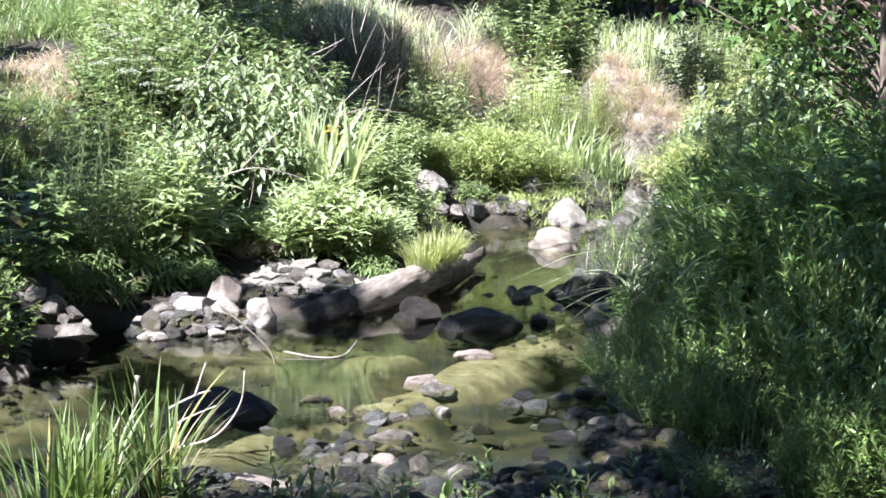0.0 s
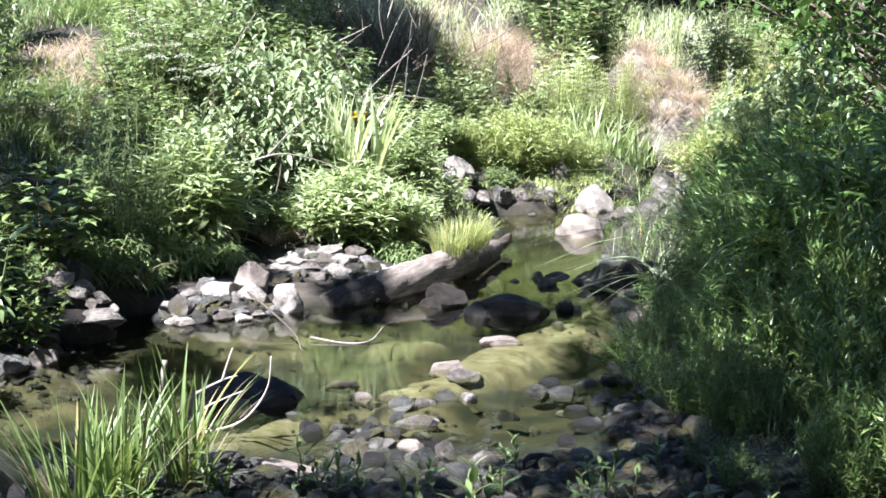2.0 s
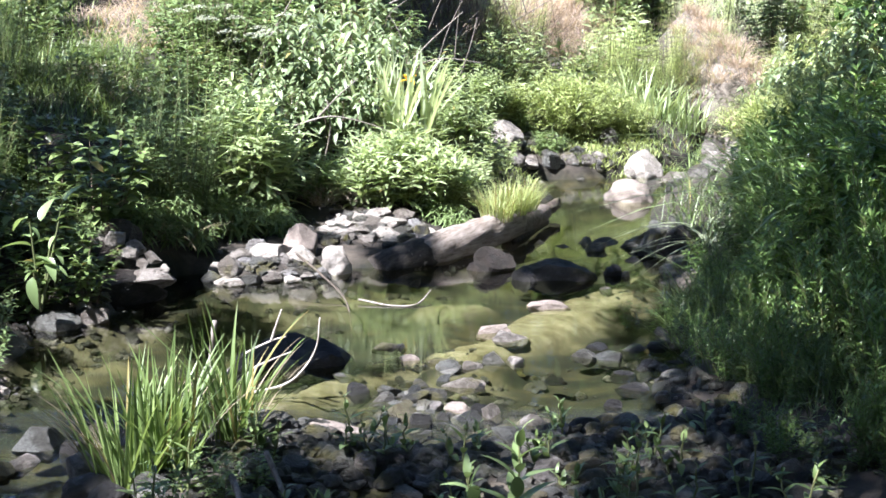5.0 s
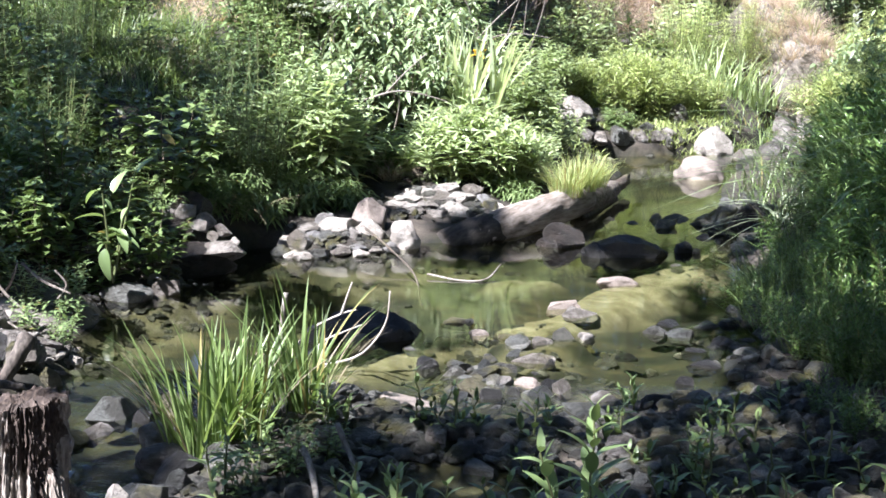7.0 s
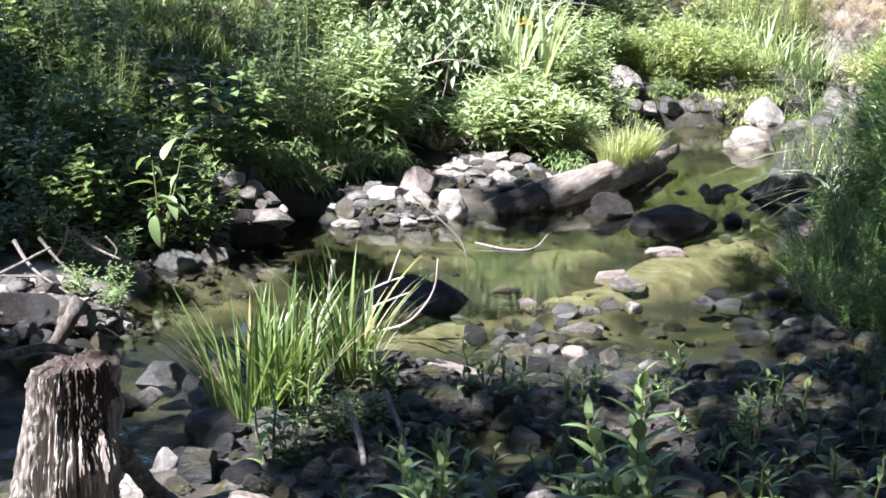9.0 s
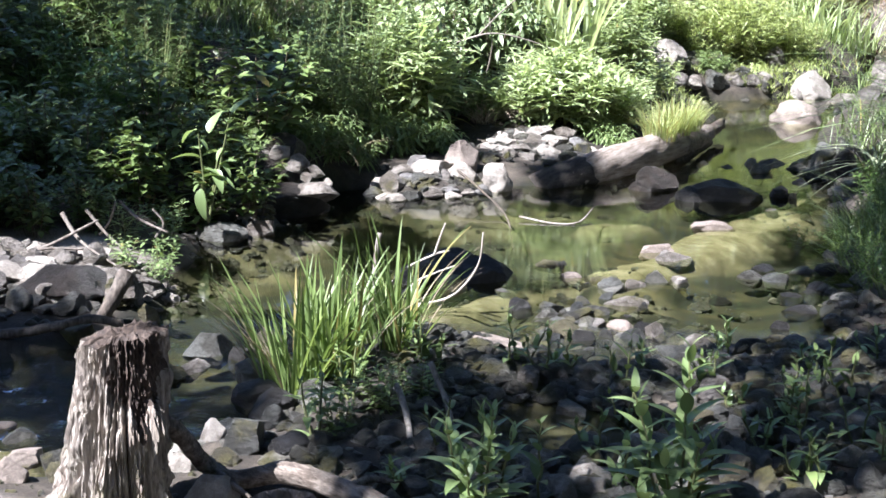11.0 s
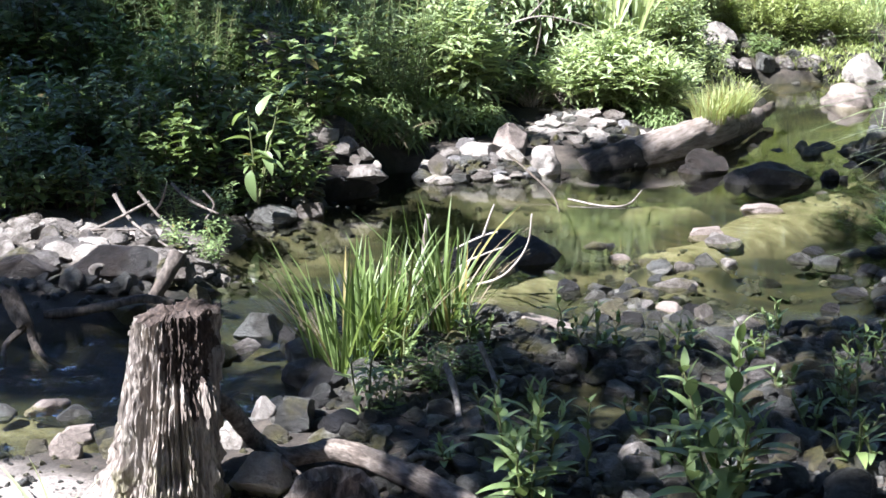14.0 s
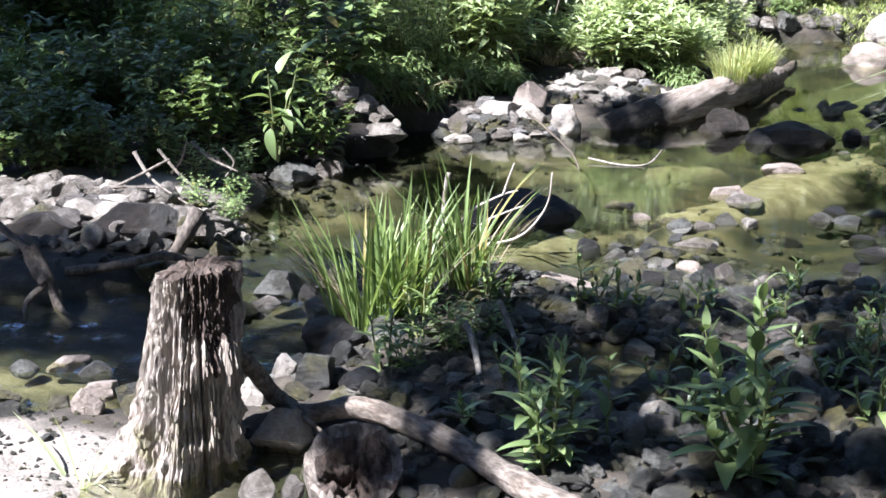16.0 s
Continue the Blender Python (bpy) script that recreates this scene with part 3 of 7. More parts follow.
ROUND = [stone_mesh(s, 2, 4, 0.35) for s in range(100, 106)]
BLOCKY = [stone_mesh(s, 9, 4, 0.2) for s in range(200, 207)]
CHEAP = [stone_mesh(s, 11, 3, 0.2) for s in range(300, 308)]
TINY = [stone_mesh(s, 11, 2, 0.2) for s in range(400, 406)]
STONE_DATA = {}


def stone(x, y, wide, tall, deep=0.0, shape=BLOCKY, pick=0, mat=None, turn=0.0, tip=0.0, z=None, label="pale weathered creek stone on the gravel", group="", name="stone"):
    """A stone whose foot is sunk a little into what it lies on. wide: across; tall: above its foot."""
    mat = mat or STONE
    key = (id(shape), pick % len(shape), mat.name)
    if key not in STONE_DATA:
        v, f = shape[pick % len(shape)]
        STONE_DATA[key] = quick_mesh("stone", v, None, f, True, 38)
        STONE_DATA[key].materials.append(mat)
    deep = deep or wide * 0.8
    z = max(ground_z(x, y), -0.06) if z is None else max(z, ground_z(x, y) - 0.015)
    ob = thing(name, STONE_DATA[key], None, label, "stone", group)
    ob.matrix_world = pose(x, y, z + tall * 0.32, tip, 0, turn) @ Matrix.Diagonal((wide / 2, deep / 2, tall * 0.68, 1))
    return ob


def gravel(name, spots, mat, label, shapes=TINY):
    """Many small stones in one mesh: rows of x, y, size."""
    heap, rng = Heap(), np.random.default_rng(len(spots))
    zs = height(np.array([s[0] for s in spots]), np.array([s[1] for s in spots]))
    for (x, y, size), z in zip(spots, zs):
        v, f = shapes[rng.integers(len(shapes))]
        a = rng.uniform(0, 6.28)
        s = size * 0.5 * rng.uniform(0.7, 1.3, 3) * (1, 1, 0.62)
        w = v * s
        w = np.stack([w[:, 0] * math.cos(a) - w[:, 1] * math.sin(a), w[:, 0] * math.sin(a) + w[:, 1] * math.cos(a), w[:, 2] + 0.35 * w[:, 0] * rng.uniform(-1, 1)], -1)
        heap.add(w + (x, y, z + s[2] * 0.45), None, f)
    return thing(name, heap.mesh(name, False), mat, label, "gravel", kind="stuff")


def build_stones():
    S = stone
    # the white upright stone beside the log and the slabs to its left
    S(-0.37, 9.52, 0.21, 0.2, 0.19, ROUND, 5, STONE_WHITE, 20, 0, -0.02, "pale upright block of stone at the waterline")
    S(-0.80, 9.55, 0.32, 0.11, 0.22, BLOCKY, 1, STONE_WHITE, 5, -4, 0.0, "flat pale slab at the waterline")
    S(-0.60, 9.53, 0.2, 0.13, 0.2, BLOCKY, 3, STONE_WHITE, 40, 5, 0.0, "pale blocky stone at the waterline")
    S(-0.62, 9.72, 0.24, 0.2, 0.18, BLOCKY, 2, STONE_ROSE, 10, 10, 0.02, "tan pointed stone beside the slabs")
    S(-1.03, 9.32, 0.17, 0.12, 0.14, BLOCKY, 5, STONE, 60, 0, 0.0, "pale stone in a heap at the waterline")
    for i, (x, y, w, h, a) in enumerate([(-1.0, 9.12, .12, .06, 10), (-.9, 9.2, .13, .07, 50), (-.78, 9.28, .14, .06, 80), (-.68, 9.33, .12, .05, 20), (-1.08, 9.18, .1, .06, 0), (-.86, 9.42, .14, .07, 33), (-.55, 9.36, .11, .05, 70), (-.96, 9.42, .1, .08, 15), (-1.12, 9.4, .14, .1, 40), (-1.16, 9.26, .12, .08, 5), (-.72, 9.48, .12, .1, 65), (-.48, 9.44, .1, .07, 25), (-.64, 9.24, .1, .05, 12), (-.44, 9.34, .09, .05, 48), (-1.0, 9.52, .16, .12, 30), (-.9, 9.62, .16, .14, 80)]):
        S(x, y, w * 1.15, h * 0.8, w * 0.95, BLOCKY, i, (STONE_WHITE, STONE_GREY, STONE, STONE_SLATE)[i % 4], a * 0.4, (i % 3 - 1) * 8, 0.0, "small pale stone in a heap at the waterline", "stones heaped at the waterline")
    # the slabs piled in tiers under the bush
    tiers = [(-.44, 10.1, .02, .18, .08, 15), (-.26, 10.12, .02, .22, .07, 5), (-.08, 10.14, .02, .18, .08, 40), (.08, 10.2, .03, .16, .07, 75), (.2, 10.3, .03, .15, .08, 20),
             (-.5, 10.26, .08, .2, .07, 50), (-.34, 10.28, .1, .24, .07, 10), (-.16, 10.28, .1, .22, .08, 65), (.0, 10.34, .1, .2, .07, 30), (.14, 10.42, .09, .18, .08, 0),
             (-.46, 10.42, .15, .22, .06, 25), (-.28, 10.44, .17, .28, .07, 8), (-.08, 10.46, .17, .22, .08, 50), (.08, 10.52, .14, .16, .08, 70), (-.38, 10.56, .2, .24, .06, 15), (-.18, 10.58, .22, .24, .07, 35), (.0, 10.6, .2, .18, .08, 5)]
    for i, (x, y, z, w, h, a) in enumerate(tiers):
        S(x * 0.95 + 0.07, y - 0.03, w * 1.02, h * 0.85, w * 0.85, BLOCKY, i, (STONE_WHITE, STONE, STONE_WHITE, STONE_SLATE, STONE_WHITE)[i % 5], a, (i % 3 - 1) * 11, z, "pale flat stone in a pile under the bush", "stones piled under the bush")
    # boulders in the pool
    S(0.66, 9.66, 0.33, 0.2, 0.28, ROUND, 0, STONE_BROWN, 15, 0, -0.04, "brown-grey rounded boulder against the log")
    S(1.06, 9.38, 0.54, 0.17, 0.36, ROUND, 3, STONE_DARK, 8, 0, -0.05, "dark wet boulder standing in the pool")
    S(0.89, 9.3, 0.2, 0.14, 0.16, BLOCKY, 5, STONE_DARK, 30, 0, -0.05, "grey stone leaning on the dark boulder")
    S(2.09, 12.85, 0.46, 0.24, 0.4, ROUND, 1, STONE_ROSE, 0, 0, -0.06, "large smooth rosy boulder in the water")
    S(2.48, 14.5, 0.42, 0.3, 0.34, ROUND, 2, STONE_WHITE, 20, 0, -0.04, "large rounded pale boulder on the far shore")
    S(2.36, 14.45, 0.2, 0.14, 0.2, ROUND, 3, STONE, 70, 0, -0.03, "rounded pale stone on the far shore")
    S(2.2, 15.0, 0.2, 0.2, 0.18, BLOCKY, 0, STONE, 10, 0, None, "pale stone on the far shore")
    S(1.6, 14.75, 0.26, 0.14, 0.2, BLOCKY, 1, STONE_GREY, 0, 0, None, "grey slab on the far shore")
    S(1.35, 14.6, 0.3, 0.14, 0.24, BLOCKY, 2, STONE_GREY, 30, 0, None, "grey stone on the far shore")
    S(1.05, 14.2, 0.42, 0.26, 0.3, BLOCKY, 3, STONE_WHITE, 12, 6, None, "bright angular boulder below the bushes")
    S(0.95, 14.7, 0.3, 0.3, 0.22, BLOCKY, 5, STONE_WHITE, 50, 0, None, "bright angular stone below the bushes")
    for i, (x, y, w) in enumerate([(0.98, 13.75, .2), (1.15, 13.95, .24), (1.32, 14.15, .2), (1.5, 14.3, .26), (1.72, 14.38, .22), (1.9, 14.42, .18), (1.25, 14.35, .18), (1.62, 14.5, .2), (1.4, 14.0, .14), (1.8, 14.62, .2), (2.05, 14.55, .16)]):
        S(x, y, w, w * .55, 0, BLOCKY, i + 2, STONE_GREY if i % 3 == 0 else STONE, i * 41, 0, None, "grey stone along the far waterline", "stones along the far waterline")
    S(2.61, 13.4, 0.22, 0.17, 0.18, ROUND, 4, STONE_GREY, 0, 0, -0.04, "greyish rounded stone at the water's edge")
    S(2.75, 14.2, 0.4, 0.14, 0.3, BLOCKY, 6, STONE, 0, 0, None, "broad pale slab on the far shore")
    S(3.05, 14.5, 0.3, 0.18, 0.3, BLOCKY, 4, STONE, 35, 0, None, "broad pale slab on the far shore")
    for i, (x, y, w, h) in enumerate([(3.25, 14.9, .3, .2), (3.4, 15.5, .26, .2), (3.5, 16.1, .3, .26), (3.62, 16.5, .28, .22), (3.7, 16.9, .25, .2), (3.3, 15.2, .2, .14), (3.55, 15.8, .2, .14), (3.8, 16.35, .3, .34), (3.74, 16.0, .3, .3), (3.68, 15.7, .24, .24)]):
        S(x, y, w, h, 0, ROUND, i, STONE, i * 40, 0, None, "pale rounded stone where the creek steps down", "stones in the upper creek")
    for i, (x, y, w, h, m) in enumerate([(1.46, 9.45, .14, .12, STONE_DARK), (1.53, 9.4, .08, .09, STONE), (1.3, 10.4, .2, .05, STONE_DARK), (1.42, 10.5, .16, .05, STONE_DARK), (1.6, 10.65, .3, .09, STONE_DARK), (1.72, 10.45, .18, .1, STONE_GREY), (1.9, 10.35, .32, .22, STONE_GREY), (2.02, 10.1, .28, .2, STONE_DARK), (1.8, 10.15, .2, .1, STONE_DARK), (1.65, 9.95, .2, .08, STONE_DARK), (1.95, 9.65, .26, .07, STONE), (2.1, 9.5, .2, .08, STONE), (1.85, 9.45, .16, .05, STONE), (2.15, 10.8, .3, .2, STONE_GREY), (2.05, 11.3, .2, .12, STONE_GREY)]):
        S(x, y, w, h, 0, BLOCKY, i, m, i * 33, 0, -0.05, "damp stone at the edge of the far pool", "stones at the far pool")
    # low stones breaking the surface of the pool
    low_a = [(.93, 8.5, .26, .05, STONE_ROSE), (.56, 7.88, .26, .055, STONE_ROSE), (.64, 7.72, .26, .035, STONE), (.7, 7.74, .12, .03, STONE), (.1, 7.25, .1, .07, STONE_ROSE), (-.03, 7.5, .16, .07, STONE_MOSS), (.05, 7.52, .1, .06, STONE_GREY), (.3, 7.05, .15, .1, STONE_GREY), (.41, 7.1, .12, .07, STONE), (.53, 7.2, .14, .1, STONE_GREY), (.63, 7.2, .12, .07, STONE), (.25, 7.2, .12, .06, STONE_MOSS), (.34, 6.76, .2, .09, STONE), (.42, 6.72, .1, .07, STONE_DARK), (.32, 6.36, .15, .08, STONE_ROSE)]
    low_b = [(.42, 6.34, .13, .08, STONE_DARK), (-.15, 6.65, .12, .1, STONE_DARK), (.11, 6.62, .12, .08, STONE_GREY), (.07, 6.24, .2, .11, STONE_MOSS), (.14, 6.16, .1, .09, STONE_DARK), (.2, 6.42, .15, .07, STONE), (.08, 6.44, .12, .06, STONE_MOSS), (-.26, 5.92, .3, .07, STONE_ROSE), (-.05, 5.9, .16, .09, STONE_GREY), (.04, 5.82, .12, .1, STONE_GREY), (.36, 6.2, .15, .08, STONE_GREY), (.5, 6.0, .19, .09, STONE_GREY), (.37, 5.86, .19, .1, STONE_MOSS), (.15, 5.52, .16, .1, STONE_GREY), (.07, 5.22, .15, .09, STONE_GREY)]
    low_c = [(.62, 6.16, .15, .08, STONE), (1.0, 7.3, .14, .09, STONE_GREY), (1.12, 7.26, .18, .08, STONE_GREY), (.81, 6.9, .12, .035, STONE_DARK), (1.02, 6.4, .09, .08, STONE_DARK), (1.42, 7.5, .16, .08, STONE_DARK), (1.1, 7.5, .18, .06, STONE_DARK), (1.55, 7.33, .16, .09, STONE_GREY), (1.57, 7.15, .13, .09, STONE_GREY), (1.3, 7.1, .14, .08, STONE_DARK), (1.15, 7.0, .16, .04, STONE_DARK), (1.18, 6.7, .2, .04, STONE_DARK), (.85, 6.1, .16, .09, STONE_DARK), (.72, 5.95, .2, .08, STONE_DARK)]
    for i, (x, y, w, h, m) in enumerate(low_a + low_b + low_c):
        S(x, y, w, max(h * 0.8, 0.26 * w), 0, CHEAP if w < .13 else BLOCKY, i, m, i * 47, (i % 5 - 2) * 5, -0.03, "low stone breaking the pool's surface", "stones in the shallows")
    # the black boulder the sticks lie against, and the pale one before it
    S(-0.5, 7.25, 0.44, 0.19, 0.36, BLOCKY, 2, STONE_DARK, 12, 0, -0.06, "black wet boulder under bleached sticks")
    S(-0.3, 7.3, 0.22, 0.17, 0.24, BLOCKY, 5, STONE_DARK, 60, 0, -0.07, "black wet boulder under bleached sticks")
    S(-0.66, 7.12, 0.26, 0.16, 0.2, BLOCKY, 0, STONE_DARK, 30, 8, -0.05, "black wet stone under bleached sticks")
    S(-0.33, 7.15, 0.22, 0.12, 0.2, BLOCKY, 3, STONE_DARK, 75, 0, -0.05, "black wet stone under bleached sticks")
    S(-0.5, 7.0, 0.17, 0.09, 0.16, ROUND, 5, STONE_MOSS, 0, 0, -0.03, "yellowish stone under bleached sticks")
    # left bank
    S(-2.22, 6.28, 0.46, 0.15, 0.3, BLOCKY, 6, STONE_BROWN, 4, 0, -0.03, "dark boulder below the gravel bank")
    S(-2.62, 6.22, 0.34, 0.13, 0.26, BLOCKY, 3, STONE_BROWN, 50, 0, -0.03, "dark stone below the gravel bank")
    S(-1.95, 6.36, 0.2, 0.13, 0.18, BLOCKY, 1, STONE_GREY, 20, 0, -0.02, "rough grey stone on the gravel bank")
    for i, (x, y, z, w, h) in enumerate([(-2.32, 6.5, .16, .26, .08), (-2.12, 6.52, .14, .2, .07), (-2.02, 6.6, .12, .24, .08), (-2.5, 6.55, .14, .22, .09), (-2.72, 6.5, .12, .2, .1), (-2.85, 6.6, .14, .26, .1), (-2.42, 6.75, .14, .22, .07), (-2.62, 6.75, .14, .18, .08), (-2.95, 6.85, .15, .24, .09), (-2.2, 6.72, .12, .18, .06), (-1.92, 6.72, .08, .16, .06), (-2.78, 6.92, .15, .2, .08), (-2.55, 7.0, .15, .2, .07), (-3.1, 6.7, .14, .26, .1)]):
        S(x, y - 0.12, w, h, 0, BLOCKY, i + 1, STONE_WHITE if i % 3 == 0 else STONE, i * 57, (i % 3 - 1) * 8, z, "pale angular stone on the gravel bank", "stones on the gravel bank")
    S(-1.44, 5.82, 0.22, 0.12, 0.16, BLOCKY, 6, STONE_GREY, 4, 0, -0.03, "reddish-grey square block beside the stump")
    S(-1.27, 5.74, 0.13, 0.1, 0.12, BLOCKY, 1, STONE_DARK, 4, 0, -0.03, "dark block beside the stump")
    S(-1.2, 5.9, 0.15, 0.09, 0.12, ROUND, 3, STONE_MOSS, 20, 0, 0.0, "greenish stone beside the sedge")
    S(-1.46, 5.62, 0.17, 0.07, 0.14, BLOCKY, 4, STONE, 0, 0, -0.03, "white flat stone beside the stump")
    S(-1.52, 5.5, 0.14, 0.08, 0.13, ROUND, 0, STONE_MOSS, 50, 0, -0.02, "mossy stone in the run of water")
    S(-1.16, 5.5, 0.16, 0.09, 0.13, BLOCKY, 5, STONE_GREY, 30, 0, 0.0, "grey stone beside the sedge")
    S(-0.87, 5.16, 0.15, 0.09, 0.11, BLOCKY, 2, STONE_GREY, 15, 0, 0.01, "grey flat stone below the sedge")
    S(-1.03, 5.1, 0.18, 0.12, 0.14, BLOCKY, 4, STONE_DARK, 40, 0, -0.02, "dark stone below the sedge")
    S(-1.1, 5.24, 0.22, 0.11, 0.16, BLOCKY, 0, STONE_DARK, 10, 0, -0.02, "dark stone in the run of water")
    S(-0.98, 4.9, 0.13, 0.1, 0.11, BLOCKY, 3, STONE_GREY, 75, 10, 0.0, "grey stone beside the stump")
    S(-1.02, 4.62, 0.16, 0.15, 0.13, BLOCKY, 1, STONE_GREY, 30, 14, 0.0, "dark angular stone beside the root")
    S(-1.16, 4.72, 0.09, 0.09, 0.09, BLOCKY, 2, STONE, 0, 0, 0.01, "pale stone beside the root")
    S(-1.12, 4.85, 0.11, 0.07, 0.1, BLOCKY, 5, STONE_GREY, 20, 0, 0.0, "grey stone beside the root")
    S(-1.08, 4.55, 0.12, 0.06, 0.1, ROUND, 1, STONE_MOSS, 0, 0, 0.0, "mossy stone beside the root")
    S(-1.05, 4.2, 0.2, 0.12, 0.15, BLOCKY, 6, STONE_WHITE, 8, -6, 0.0, "white sunlit block beside the stump")
    S(-1.2, 4.47, 0.1, 0.12, 0.1, BLOCKY, 3, STONE_WHITE, 30, 0, 0.0, "white sunlit stone beside the stump")
    S(-1.03, 3.8, 0.11, 0.09, 0.1, ROUND, 2, STONE, 0, 0, 0.0, "pale stone at the foot of the stump")
    S(0.13, 4.34, 0.15, 0.1, 0.12, BLOCKY, 2, STONE_WHITE, 20, 8, None, "white stone among dark wet stones")
    S(-0.93, 3.82, 0.07, 0.07, 0.07, BLOCKY, 2, STONE, 0, 0, 0.0, "small pale stone at the foot of the stump")
    for i, (x, y, w, h) in enumerate([(-1.98, 4.3, .1, .07), (-1.86, 4.42, .1, .08), (-1.73, 4.34, .13, .09), (-1.66, 4.56, .14, .07), (-2.1, 4.5, .14, .06), (-2.0, 4.85, .16, .05), (-1.88, 4.8, .15, .05), (-1.58, 4.4, .12, .08), (-1.78, 4.6, .15, .06), (-2.14, 4.8, .12, .05), (-1.7, 4.95, .13, .05)]):
        S(x, y, w, h, 0, BLOCKY, i, (STONE_GREY, STONE_MOSS, STONE_ROSE)[i % 3], i * 50, 0, -0.02, "stone at the edge of running water", "stones in the run of water")
    S(-1.86, 7.95, 0.3, 0.1, 0.2, BLOCKY, 3, STONE_GREY, 10, 0, 0.0, "grey slab under the dock leaves")
    S(-1.66, 8.1, 0.22, 0.09, 0.16, BLOCKY, 1, STONE, 40, 0, 0.0, "pale jagged stone at the mud flat")
    S(-1.62, 8.62, 0.56, 0.2, 0.26, BLOCKY, 0, STONE_BROWN, 28, 0, 0.0, "long eroded ledge at the bank's foot")
    S(-1.46, 8.66, 0.4, 0.1, 0.2, BLOCKY, 6, STONE, 30, -8, 0.1, "pale top of the eroded ledge")
    S(-1.72, 8.95, 0.44, 0.26, 0.3, BLOCKY, 4, STONE_BROWN, 70, 0, 0.04, "dark block in the bank's foot")
    for i, (x, y, z, w) in enumerate([(-1.8, 8.9, .3, .14), (-1.68, 8.86, .32, .16), (-1.56, 8.86, .27, .14), (-1.88, 8.84, .25, .13), (-1.46, 8.8, .22, .12), (-1.6, 8.78, .25, .13), (-1.74, 8.78, .22, .12), (-1.84, 8.72, .18, .1), (-1.5, 8.72, .2, .1), (-1.38, 8.74, .16, .1)]):
        S(x, y, w, w * .5, 0, BLOCKY, i, STONE_WHITE if i % 2 else STONE, i * 35, 12, z, "pale chip of stone on the bank's ledge", "stones on the bank ledge")
    # the bright slabs and shaded stones in the foreground
    S(0.13, 4.3, 0.16, 0.1, 0.13, BLOCKY, 1, STONE_WHITE, 25, 0, 0.02, "pale angular stone among young willowherb")
    S(0.57, 4.25, 0.2, 0.1, 0.14, BLOCKY, 3, STONE_GREY, 0, 0, 0.02, "reddish-grey block among young willowherb")
    S(0.74, 4.12, 0.2, 0.13, 0.16, BLOCKY, 4, STONE_GREY, 60, 0, 0.02, "rosy angular block among young willowherb")
    S(0.6, 4.45, 0.12, 0.12, 0.12, ROUND, 1, STONE_GREY, 0, 0, 0.02, "grey stone among young willowherb")
    S(-0.86, 4.6, 0.16, 0.1, 0.13, BLOCKY, 0, STONE_DARK, 30, 0, 0.0, "dark stone beside the fallen root")


build_stones()


